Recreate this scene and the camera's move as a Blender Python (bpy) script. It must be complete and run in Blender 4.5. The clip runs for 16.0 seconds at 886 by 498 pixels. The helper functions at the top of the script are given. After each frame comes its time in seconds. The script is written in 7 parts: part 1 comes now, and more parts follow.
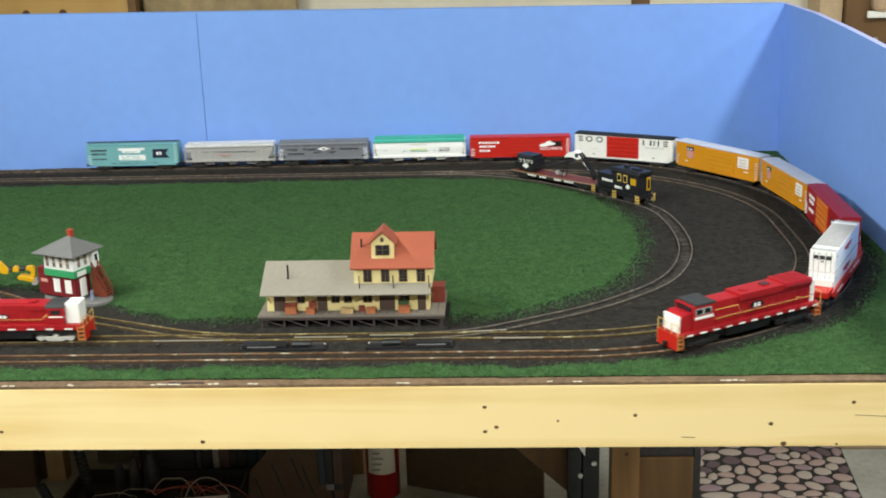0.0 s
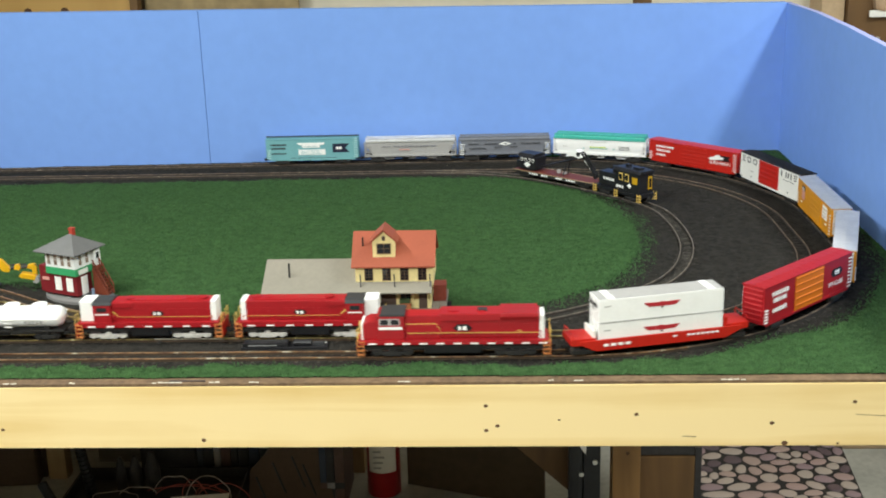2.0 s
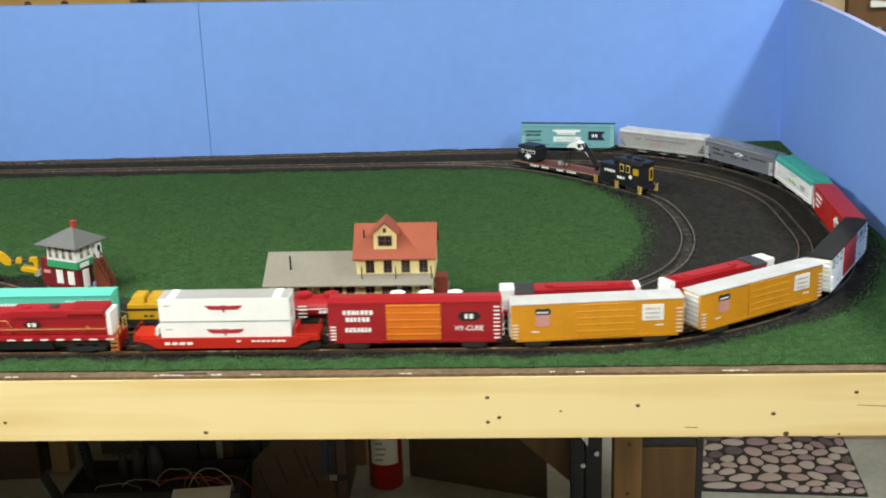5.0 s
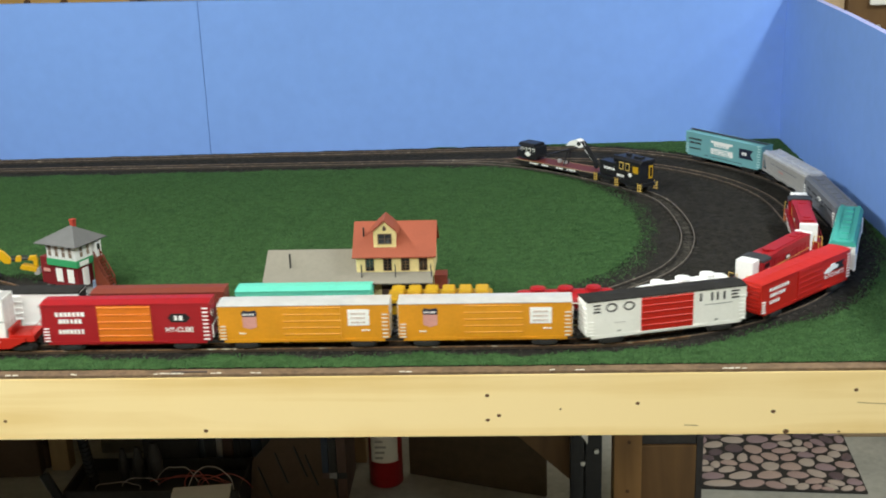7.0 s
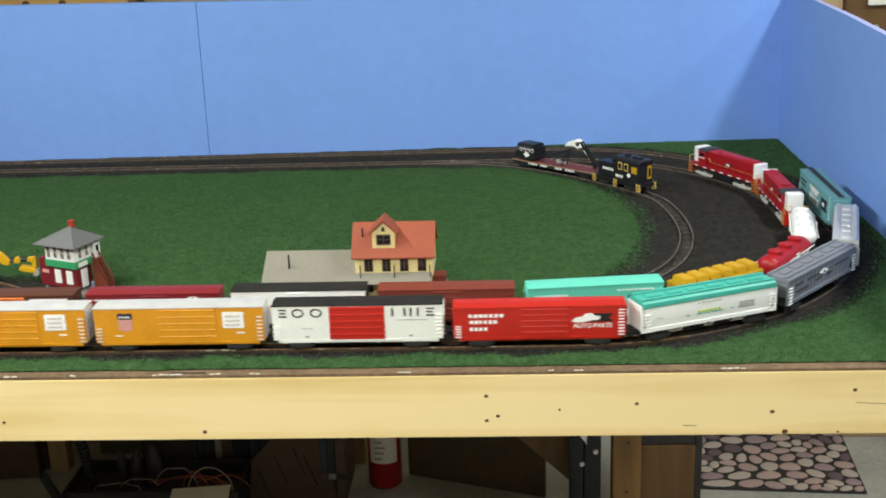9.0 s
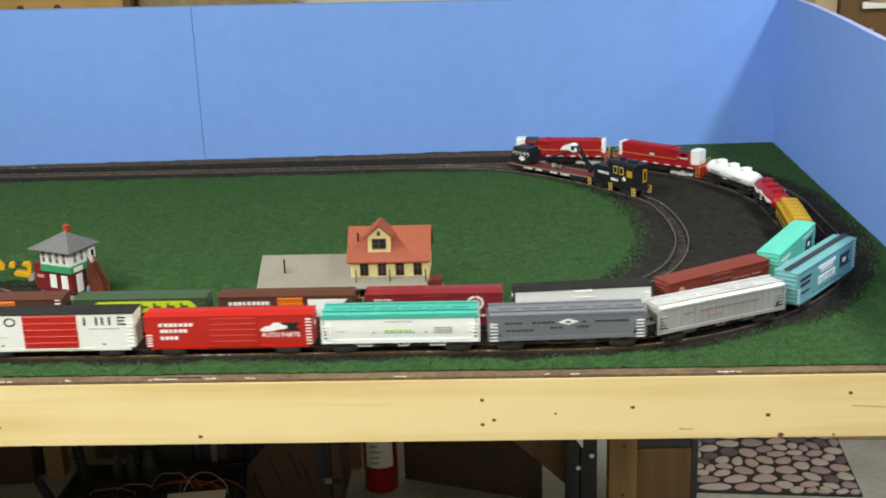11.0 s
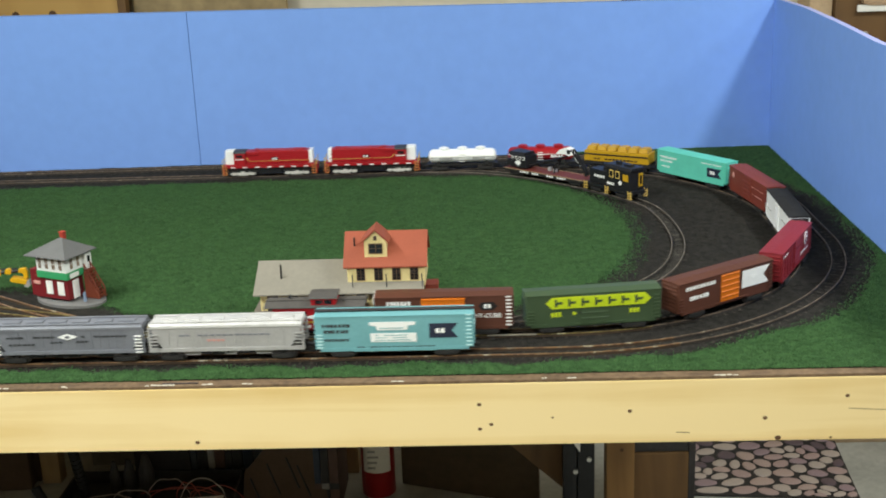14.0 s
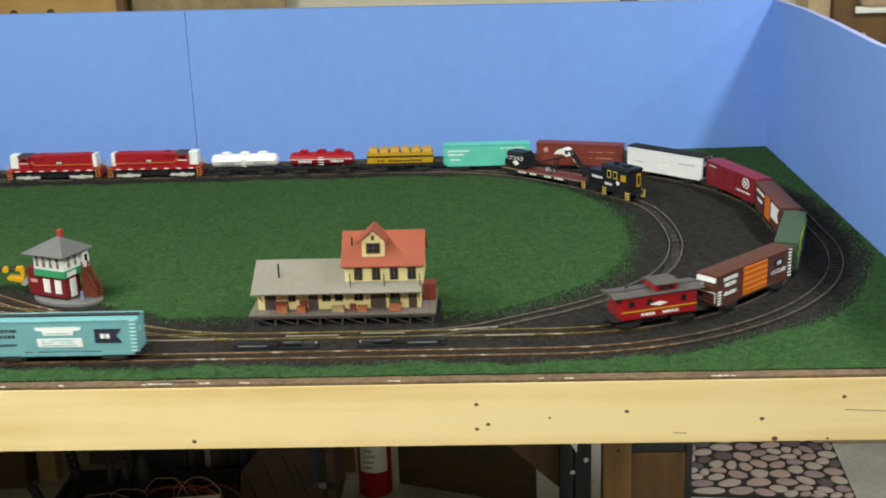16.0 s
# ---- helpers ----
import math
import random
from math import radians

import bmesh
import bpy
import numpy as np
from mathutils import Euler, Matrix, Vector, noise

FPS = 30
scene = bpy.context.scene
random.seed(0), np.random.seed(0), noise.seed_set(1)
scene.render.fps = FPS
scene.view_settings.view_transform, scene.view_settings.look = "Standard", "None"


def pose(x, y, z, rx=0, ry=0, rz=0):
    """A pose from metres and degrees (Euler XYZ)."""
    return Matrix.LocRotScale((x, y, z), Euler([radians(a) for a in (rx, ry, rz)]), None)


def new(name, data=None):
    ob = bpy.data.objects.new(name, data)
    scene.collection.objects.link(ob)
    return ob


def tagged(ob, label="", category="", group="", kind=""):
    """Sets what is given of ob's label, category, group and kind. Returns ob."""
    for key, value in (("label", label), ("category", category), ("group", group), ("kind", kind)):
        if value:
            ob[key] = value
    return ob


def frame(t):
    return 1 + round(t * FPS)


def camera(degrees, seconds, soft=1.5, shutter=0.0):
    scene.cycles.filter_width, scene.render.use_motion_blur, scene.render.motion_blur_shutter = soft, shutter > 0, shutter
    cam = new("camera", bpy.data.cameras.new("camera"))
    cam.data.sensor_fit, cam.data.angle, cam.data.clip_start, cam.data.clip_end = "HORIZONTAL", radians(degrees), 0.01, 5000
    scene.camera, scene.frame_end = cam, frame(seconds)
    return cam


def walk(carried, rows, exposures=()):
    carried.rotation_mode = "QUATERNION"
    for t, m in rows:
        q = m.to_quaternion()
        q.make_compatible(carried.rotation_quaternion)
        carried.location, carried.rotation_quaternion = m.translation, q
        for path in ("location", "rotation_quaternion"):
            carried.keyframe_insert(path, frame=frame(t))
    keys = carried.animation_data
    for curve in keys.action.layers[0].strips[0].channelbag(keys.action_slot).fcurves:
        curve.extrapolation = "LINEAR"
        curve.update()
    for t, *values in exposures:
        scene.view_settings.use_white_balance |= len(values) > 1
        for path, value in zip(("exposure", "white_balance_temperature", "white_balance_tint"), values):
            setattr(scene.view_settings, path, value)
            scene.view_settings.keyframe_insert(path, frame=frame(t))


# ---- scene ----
# Model railway on a bench: x along the front edge, y into the depth, z up; z = 0 is the rail head.
EYE = (-0.0659, -1.1758, 0.4789)
cam = camera(41.354, 16.0, soft=1.9, shutter=0.45)
CAM_ROWS = [
    (0, 72.99, 1.57, 2.45), (0.5, 73.00, 1.56, 2.46), (1, 73.00, 1.58, 2.46), (1.5, 73.00, 1.55, 2.49), (2, 72.93, 1.50, 2.54),
    (2.5, 72.88, 1.59, 2.52), (3, 72.80, 1.58, 2.56), (3.5, 72.74, 1.62, 2.56), (4, 72.68, 1.70, 2.53), (6.5, 72.41, 1.68, 2.56),
    (7, 72.44, 1.74, 2.51), (7.5, 72.43, 1.70, 2.59), (8, 72.39, 1.70, 2.55), (8.5, 72.43, 1.79, 2.47), (9, 72.47, 1.80, 2.43),
    (11.5, 72.73, 1.85, 2.13), (12, 72.80, 1.83, 2.09), (12.5, 72.83, 1.82, 2.08), (13, 72.87, 1.91, 2.04), (13.5, 72.88, 1.99, 2.02),
    (14, 72.87, 2.04, 1.95), (14.5, 72.88, 2.04, 1.86), (15, 72.92, 1.97, 1.91), (15.5, 72.90, 1.86, 1.89), (16, 72.86, 1.81, 1.90)]
walk(cam, [(t, pose(*EYE, rx, ry, rz)) for t, rx, ry, rz in CAM_ROWS],
     [(0, 0.13), (4, 0.09), (8, -0.04), (12, -0.04), (16, -0.05)])

# ---------------------------------------------------------------- light
world = bpy.data.worlds.new("room_air")
scene.world = world
world.use_nodes = True
world.node_tree.nodes["Background"].inputs[0].default_value = (0.9, 0.95, 1.0, 1)
world.node_tree.nodes["Background"].inputs[1].default_value = 0.075

FLOOR_Z, CEIL_Z = -0.90, 1.35
LAMPS = [  # ceiling fluorescents: x, y, length, across (along y), power, lean
    (0.93, 0.02, 0.9, True, 23.0, 0), (1.72, 0.05, 0.9, True, 10.0, 0), (-1.30, -0.30, 1.2, True, 31.0, -40), (-0.45, -1.75, 1.4, False, 57.0, 0)]
for lx, ly, ll, across, lp, lean in LAMPS:
    lamp = bpy.data.lights.new("tube_light", "AREA")
    lamp.shape, lamp.energy, lamp.color = "RECTANGLE", lp, (0.955, 1.0, 0.955)
    lamp.size, lamp.size_y = (0.15, ll) if across else (ll, 0.10)
    new("tube_light", lamp).matrix_world = pose(lx, ly, CEIL_Z - (0.14 if lean else 0.085), 0, lean, 0)

# ---------------------------------------------------------------- materials
def material(name, color, rough=0.6, metal=0.0, vary=0.12, scale=60.0, bump=0.0, bump_scale=300.0, color2=None, coat=0.0, spec=0.5):
    """A node material: base colour with noise at two scales, and a fine relief."""
    m = bpy.data.materials.new(name)
    m.use_nodes = True
    nt = m.node_tree
    b = nt.nodes["Principled BSDF"]
    b.inputs["Roughness"].default_value, b.inputs["Metallic"].default_value = rough, metal
    b.inputs["Coat Weight"].default_value = coat
    b.inputs["Specular IOR Level"].default_value = spec
    co = nt.nodes.new("ShaderNodeTexCoord")
    n1, n2 = nt.nodes.new("ShaderNodeTexNoise"), nt.nodes.new("ShaderNodeTexNoise")
    n1.inputs["Scale"].default_value, n2.inputs["Scale"].default_value = scale, scale * 7.3
    n1.inputs["Detail"].default_value = n2.inputs["Detail"].default_value = 4
    mixn = nt.nodes.new("ShaderNodeMath")
    mixn.operation = "MULTIPLY_ADD"
    mixn.inputs[1].default_value, mixn.inputs[2].default_value = 0.5, 0.0
    addn = nt.nodes.new("ShaderNodeMath")
    addn.operation = "MULTIPLY_ADD"
    addn.inputs[1].default_value = 0.5
    ramp = nt.nodes.new("ShaderNodeValToRGB")
    lo = tuple(c * (1 - vary) for c in color)
    hi = color2 or tuple(min(1, c * (1 + vary)) for c in color)
    ramp.color_ramp.elements[0].color, ramp.color_ramp.elements[1].color = (*lo, 1), (*hi, 1)
    ramp.color_ramp.elements[0].position, ramp.color_ramp.elements[1].position = 0.36, 0.64
    for n in (n1, n2):
        nt.links.new(co.outputs["Object"], n.inputs["Vector"])
    nt.links.new(n2.outputs["Fac"], mixn.inputs[0])
    nt.links.new(n1.outputs["Fac"], addn.inputs[0])
    nt.links.new(mixn.outputs[0], addn.inputs[2])
    nt.links.new(addn.outputs[0], ramp.inputs[0])
    nt.links.new(ramp.outputs[0], b.inputs["Base Color"])
    if bump:
        n3, bp = nt.nodes.new("ShaderNodeTexNoise"), nt.nodes.new("ShaderNodeBump")
        n3.inputs["Scale"].default_value, n3.inputs["Detail"].default_value = bump_scale, 5
        bp.inputs["Strength"].default_value, bp.inputs["Distance"].default_value = bump, 0.002
        nt.links.new(co.outputs["Object"], n3.inputs["Vector"])
        nt.links.new(n3.outputs["Fac"], bp.inputs["Height"])
        nt.links.new(bp.outputs[0], b.inputs["Normal"])
    return m


def wood_material(name, dark, light, scale=(3.0, 60.0, 60.0), rough=0.55, rings=6.0):
    """Sawn wood with long grain along x."""
    m = material(name, light, rough)
    nt = m.node_tree
    b = nt.nodes["Principled BSDF"]
    co, mp = nt.nodes.new("ShaderNodeTexCoord"), nt.nodes.new("ShaderNodeMapping")
    mp.inputs["Scale"].default_value = scale
    n1, wv = nt.nodes.new("ShaderNodeTexNoise"), nt.nodes.new("ShaderNodeTexNoise")
    n1.inputs["Scale"].default_value, n1.inputs["Detail"].default_value, n1.inputs["Distortion"].default_value = 1.0, 6, 0.6
    wv.inputs["Scale"].default_value, wv.inputs["Detail"].default_value = rings, 3
    mul = nt.nodes.new("ShaderNodeMath")
    mul.operation = "MULTIPLY_ADD"
    mul.inputs[1].default_value = 0.35
    ramp = nt.nodes.new("ShaderNodeValToRGB")
    ramp.color_ramp.elements[0].color, ramp.color_ramp.elements[1].color = (*dark, 1), (*light, 1)
    ramp.color_ramp.elements[0].position, ramp.color_ramp.elements[1].position = 0.40, 0.72
    nt.links.new(co.outputs["Object"], mp.inputs["Vector"])
    nt.links.new(mp.outputs[0], n1.inputs["Vector"])
    nt.links.new(co.outputs["Object"], wv.inputs["Vector"])
    nt.links.new(wv.outputs["Fac"], mul.inputs[0])
    nt.links.new(n1.outputs["Fac"], mul.inputs[2])
    nt.links.new(mul.outputs[0], ramp.inputs[0])
    nt.links.new(ramp.outputs[0], b.inputs["Base Color"])
    return m


def scatter_material(name, stops, rough=0.95, patch=18.0, clump=330.0):
    """Loose fibres or grit: each piece takes a shade of its own, in clumps and broad patches."""
    m = bpy.data.materials.new(name)
    m.use_nodes = True
    nt = m.node_tree
    b = nt.nodes["Principled BSDF"]
    b.inputs["Roughness"].default_value, b.inputs["Specular IOR Level"].default_value = rough, 0.12
    geo, co = nt.nodes.new("ShaderNodeNewGeometry"), nt.nodes.new("ShaderNodeTexCoord")
    total = geo.outputs["Random Per Island"]
    for size, weight in ((patch, 0.75), (clump, 0.9)):
        n = nt.nodes.new("ShaderNodeTexNoise")
        n.inputs["Scale"].default_value, n.inputs["Detail"].default_value = size, 3
        mad = nt.nodes.new("ShaderNodeMath")
        mad.operation = "MULTIPLY_ADD"
        mad.inputs[1].default_value = weight
        nt.links.new(co.outputs["Object"], n.inputs["Vector"])
        nt.links.new(n.outputs["Fac"], mad.inputs[0])
        nt.links.new(total, mad.inputs[2])
        total = mad.outputs[0]
    half = nt.nodes.new("ShaderNodeMath")
    half.operation = "MULTIPLY"
    half.inputs[1].default_value = 0.38
    ramp = nt.nodes.new("ShaderNodeValToRGB")
    els = ramp.color_ramp.elements
    els[0].position, els[1].position = 0.20, 0.82
    els[0].color, els[1].color = (*stops[0], 1), (*stops[-1], 1)
    for k, c in enumerate(stops[1:-1]):
        els.new(0.20 + 0.62 * (k + 1) / (len(stops) - 1)).color = (*c, 1)
    nt.links.new(total, half.inputs[0])
    nt.links.new(half.outputs[0], ramp.inputs[0])
    nt.links.new(ramp.outputs[0], b.inputs["Base Color"])
    return m


def rail_material(name, stops, rough, metal, scale):
    """Worn rail metal that changes along its length: tarnish, brass and polished stretches, glints painted as pale
    stops.
    """
    m = material(name, stops[0], rough, metal)
    nt = m.node_tree
    co, mp, n = nt.nodes.new("ShaderNodeTexCoord"), nt.nodes.new("ShaderNodeMapping"), nt.nodes.new("ShaderNodeTexNoise")
    mp.inputs["Scale"].default_value = scale
    n.inputs["Scale"].default_value, n.inputs["Detail"].default_value, n.inputs["Roughness"].default_value = 1.0, 5, 0.65
    ramp = nt.nodes.new("ShaderNodeValToRGB")
    els = ramp.color_ramp.elements
    els[0].position, els[1].position = 0.33, 0.67
    els[0].color, els[1].color = (*stops[0], 1), (*stops[-1], 1)
    for k, c in enumerate(stops[1:-1]):
        els.new(0.33 + 0.34 * (k + 1) / (len(stops) - 1)).color = (*c, 1)
    nt.links.new(co.outputs["Object"], mp.inputs["Vector"])
    nt.links.new(mp.outputs[0], n.inputs["Vector"])
    nt.links.new(n.outputs["Fac"], ramp.inputs[0])
    nt.links.new(ramp.outputs[0], nt.nodes["Principled BSDF"].inputs["Base Color"])
    return m


GRASS = material("turf", (0.032, 0.080, 0.027), 0.95, vary=0.35, scale=120, bump=0.8, bump_scale=900, color2=(0.060, 0.130, 0.044), spec=0.08)
FIBRE = scatter_material("turf_fibre", ((0.024, 0.062, 0.024), (0.045, 0.106, 0.039), (0.070, 0.146, 0.056), (0.120, 0.212, 0.090)))
BALLAST = material("ballast", (0.0200, 0.0185, 0.0165), 0.95, vary=0.45, scale=120, bump=0.8, bump_scale=1300, color2=(0.043, 0.0395, 0.0345), spec=0.08)
GRIT = scatter_material("ballast_grit", ((0.009, 0.0085, 0.008), (0.022, 0.0205, 0.018), (0.038, 0.035, 0.031), (0.070, 0.062, 0.052)), 0.9, 14.0, 500.0)
SIDING_DUST = scatter_material("siding_dust", ((0.028, 0.025, 0.022), (0.054, 0.049, 0.043), (0.086, 0.077, 0.066), (0.18, 0.16, 0.13)), 0.9)
DUST = scatter_material("pale_dust", ((0.10, 0.09, 0.07), (0.24, 0.21, 0.17), (0.45, 0.40, 0.33)), 0.9)
# The palest stops of these two paint glints into the rail colour.
RAIL = rail_material("rail", ((0.07, 0.038, 0.025), (0.28, 0.13, 0.06), (0.18, 0.115, 0.075), (0.46, 0.25, 0.11), (0.26, 0.18, 0.12), (0.75, 0.62, 0.42), (0.90, 0.85, 0.72)), 0.36, 0.35, (62, 160, 62))
YELLOW_RAIL = rail_material("yellowed_rail", ((0.06, 0.045, 0.02), (0.30, 0.22, 0.07), (0.14, 0.10, 0.05), (0.40, 0.31, 0.10), (0.19, 0.14, 0.07), (0.74, 0.62, 0.24), (0.88, 0.84, 0.60)), 0.36, 0.35, (48, 160, 48))
RAIL_WEB = material("rail_web", (0.060, 0.037, 0.021), 0.75, vary=0.3, scale=20)
WORN_WEB = material("worn_rail_web", (0.034, 0.028, 0.023), 0.8, vary=0.35, scale=60)
DUSTY_TIE = material("dusty_tie", (0.050, 0.043, 0.036), 0.9, vary=0.5, scale=40)
TIE = material("tie", (0.036, 0.026, 0.018), 0.8, vary=0.4)
FOAM = material("foam_wall", (0.20, 0.36, 0.80), 0.75, vary=0.03, scale=6, bump=0.05, bump_scale=150, spec=0.25)
FOAM_EDGE = material("foam_edge", (0.33, 0.36, 0.66), 0.8, vary=0.08)
PINE = wood_material("pine", (0.70, 0.49, 0.190), (0.84, 0.655, 0.335), (1.3, 34.0, 34.0), 0.42, 7.0)
DULL_RAIL = rail_material("dull_rail", ((0.045, 0.035, 0.028), (0.15, 0.100, 0.066), (0.085, 0.068, 0.055), (0.23, 0.160, 0.108), (0.12, 0.095, 0.073), (0.48, 0.38, 0.27)), 0.6, 0.2, (95, 95, 95))
SIDING_RAIL = rail_material("siding_rail", ((0.055, 0.046, 0.038), (0.16, 0.130, 0.100), (0.095, 0.082, 0.070), (0.23, 0.19, 0.15), (0.12, 0.105, 0.09), (0.46, 0.39, 0.31)), 0.65, 0.15, (120, 120, 120))
PLY = material("plywood_edge", (0.140, 0.086, 0.045), 0.8, vary=0.35, scale=22, bump=0.4, bump_scale=400, color2=(0.205, 0.130, 0.070))
KNOT = material("knot", (0.10, 0.045, 0.015), 0.6, vary=0.4, scale=300)
PLASTER = material("plaster", (0.55, 0.48, 0.36), 0.9, vary=0.1, scale=5)
CONCRETE = material("concrete", (0.42, 0.42, 0.38), 0.8, vary=0.15, scale=8, bump=0.2, bump_scale=80)

KNOTS = [(-0.0845, -0.0321, 1.0), (-0.0844, -0.0599, 1.0), (-0.0726, -0.0548, 1.0), (-0.0090, -0.0482, 0.6), (0.0701, -0.0424, 1.0), (0.2082, -0.0528, 1.1),
         (0.2902, -0.0295, 1.0), (0.2222, -0.0755, 1.4), (0.2760, -0.0760, 0.6), (-0.3817, -0.0698, 1.1), (-0.5959, -0.0567, 0.9)]

# ---------------------------------------------------------------- mesh helpers
def link(name, bm, mat, parent=None, label="", smooth=False):
    me = bpy.data.meshes.new(name)
    bm.normal_update()
    bm.to_mesh(me)
    bm.free()
    for mm in (mat if isinstance(mat, (list, tuple)) else [mat]):
        me.materials.append(mm)
    if smooth:
        for poly in me.polygons:
            poly.use_smooth = True
    ob = new(name, me)
    if parent:
        ob.parent = parent
    if label:
        ob["label"] = label
    return ob


def part(name, bm, mat, parent, label="", smooth=False):
    """One mesh object under a thing or a part."""
    return link(name, bm, mat, parent, label, smooth)


def thing(name, label, category, m=None, group="", kind=""):
    """An Empty at a thing's base."""
    ob = new(name)
    ob.empty_display_size = 0.01
    ob.matrix_world = m or Matrix()
    return tagged(ob, label, category, group, kind)


def box(x0, y0, z0, x1, y1, z1, bevel=0.0, bm=None):
    """A box between two corners, added to bm, with bevelled edges."""
    own = bmesh.new()
    m = Matrix.Translation(((x0 + x1) / 2, (y0 + y1) / 2, (z0 + z1) / 2)) @ Matrix.Diagonal((abs(x1 - x0), abs(y1 - y0), abs(z1 - z0), 1))
    bmesh.ops.create_cube(own, size=1, matrix=m)
    if bevel:
        bmesh.ops.bevel(own, geom=own.edges[:], offset=bevel, segments=2, profile=0.7, affect="EDGES")
    return merge(bm, own)


def merge(bm, own, m=None):
    if m is not None:
        own.transform(m)
    if bm is None:
        return own
    me = bpy.data.meshes.new("tmp")
    own.to_mesh(me)
    own.free()
    bm.from_mesh(me)
    bpy.data.meshes.remove(me)
    return bm


def rod(a, b, r, seg=10, bm=None, r2=None):
    """A round bar from a to b."""
    a, b = Vector(a), Vector(b)
    own = bmesh.new()
    d = b - a
    m = Matrix.Translation((a + b) / 2) @ d.to_track_quat("Z", "Y").to_matrix().to_4x4()
    bmesh.ops.create_cone(own, cap_ends=True, segments=seg, radius1=r, radius2=r if r2 is None else r2, depth=d.length, matrix=m)
    return merge(bm, own)


def prism(profile, x0, x1, axis="x", bm=None, bevel=0.0):
    """A profile of (across, up) points drawn out from x0 to x1 along x or y."""
    own = bmesh.new()
    ends = []
    for x in (x0, x1):
        ends.append([own.verts.new((x, a, z) if axis == "x" else (a, x, z)) for a, z in profile])
    own.faces.new(ends[0])
    own.faces.new(ends[1][::-1])
    n = len(profile)
    for i in range(n):
        own.faces.new((ends[0][i], ends[1][i], ends[1][(i + 1) % n], ends[0][(i + 1) % n]))
    bmesh.ops.recalc_face_normals(own, faces=own.faces[:])
    if bevel:
        bmesh.ops.bevel(own, geom=own.edges[:], offset=bevel, segments=2, profile=0.7, affect="EDGES")
    return merge(bm, own)


# ---------------------------------------------------------------- track plan
class Oval:
    """A closed track: front straight, right bend of two quarter circles and a short straight, back straight, left bend."""

    def __init__(self, front, back, radius, left, skew=0.0, slack=0.0):
        self.f, self.b, self.r, self.left, self.skew = front, back, radius, left, skew
        self.l = back - front - 2 * radius
        self.bend = math.pi * radius + self.l
        self.turn = self.bend - slack
        self.total = 2 * self.turn + 2 * left

    def at(self, s):
        """Place and heading at s, counted from the end of the front straight, to the right and round to the back."""
        s = (s + self.left) % self.total - self.left
        r, q = self.r, math.pi * self.r / 2
        if s < 0:
            return s, self.f, 0.0
        if s >= self.turn:
            s2 = s - self.turn
            if s2 < self.left:
                return -s2, self.b - self.skew * s2, math.pi + self.skew
            s2 = (s2 - self.left) * self.bend / self.turn
            x, y, h = self.bent(s2)
            return -self.left - x, self.f + self.b - y - self.skew * self.left * (1 - s2 / self.bend), h + math.pi
        return self.bent(s * self.bend / self.turn)

    def bent(self, u):
        r, q = self.r, math.pi * self.r / 2
        if u < q:
            a = u / r
            return r * math.sin(a), self.f + r - r * math.cos(a), a
        if u < q + self.l:
            return r, self.f + r + (u - q), math.pi / 2
        a = (u - q - self.l) / r
        return r * math.cos(a), self.b - r + r * math.sin(a), math.pi / 2 + a


OUTER = Oval(0.0, 0.942, 0.395, 1.75, skew=0.022, slack=0.015)
INNER = Oval(0.058, 0.853, 0.342, 1.75, slack=0.008)


def spline(knots, step=0.01):
    """Points and headings along a smooth curve through the knots."""
    pts = []
    k = [Vector(p) for p in knots]
    k = [k[0] * 2 - k[1], *k, k[-1] * 2 - k[-2]]
    for i in range(1, len(k) - 2):
        n = max(2, int((k[i + 1] - k[i]).length / step))
        for j in range(n):
            t = j / n
            a, b, c, d = k[i - 1:i + 3]
            pts.append(0.5 * ((2 * b) + (c - a) * t + (2 * a - 5 * b + 4 * c - d) * t * t + (3 * b - a - 3 * c + d) * t ** 3))
    pts.append(k[-2])
    out = []
    for i, p in enumerate(pts):
        d = pts[min(i + 1, len(pts) - 1)] - pts[max(i - 1, 0)]
        out.append((p.x, p.y, math.atan2(d.y, d.x)))
    return out


SIDING = spline([(-0.150, 0.058), (-0.095, 0.070), (-0.045, 0.0945), (0.044, 0.147), (0.111, 0.206), (0.1445, 0.248), (0.1685, 0.298), (0.186, 0.365), (0.192, 0.432),
                 (0.1875, 0.517), (0.172, 0.588), (0.130, 0.655), (0.070, 0.725), (-0.010, 0.795), (-0.100, 0.838), (-0.200, 0.852)])
SPUR = spline([(-0.36, 0.058), (-0.43, 0.072), (-0.52, 0.108), (-0.62, 0.148), (-0.75, 0.190), (-0.95, 0.24)])
SPUR_TWO = spline([(-0.56, 0.122), (-0.64, 0.170), (-0.74, 0.235), (-0.9, 0.30)])


def oval_points(o, step=0.012):
    n = int(o.total / step)
    return [o.at(i * o.total / n) for i in range(n)]


def strip(path, lo, hi, z0, z1, closed=False, bm=None):
    """A bar that follows a path, between two offsets to its left."""
    own = bmesh.new()
    rings = []
    for x, y, h in path:
        nx, ny = -math.sin(h), math.cos(h)
        rings.append([own.verts.new((x + nx * o, y + ny * o, z)) for o, z in ((lo, z0), (lo, z1), (hi, z1), (hi, z0))])
    for i in range(len(rings) if closed else len(rings) - 1):
        a, b = rings[i], rings[(i + 1) % len(rings)]
        for j in range(4):
            own.faces.new((a[j], b[j], b[(j + 1) % 4], a[(j + 1) % 4]))
    bmesh.ops.recalc_face_normals(own, faces=own.faces[:])
    return merge(bm, own)


GROUND_Z = -0.0042


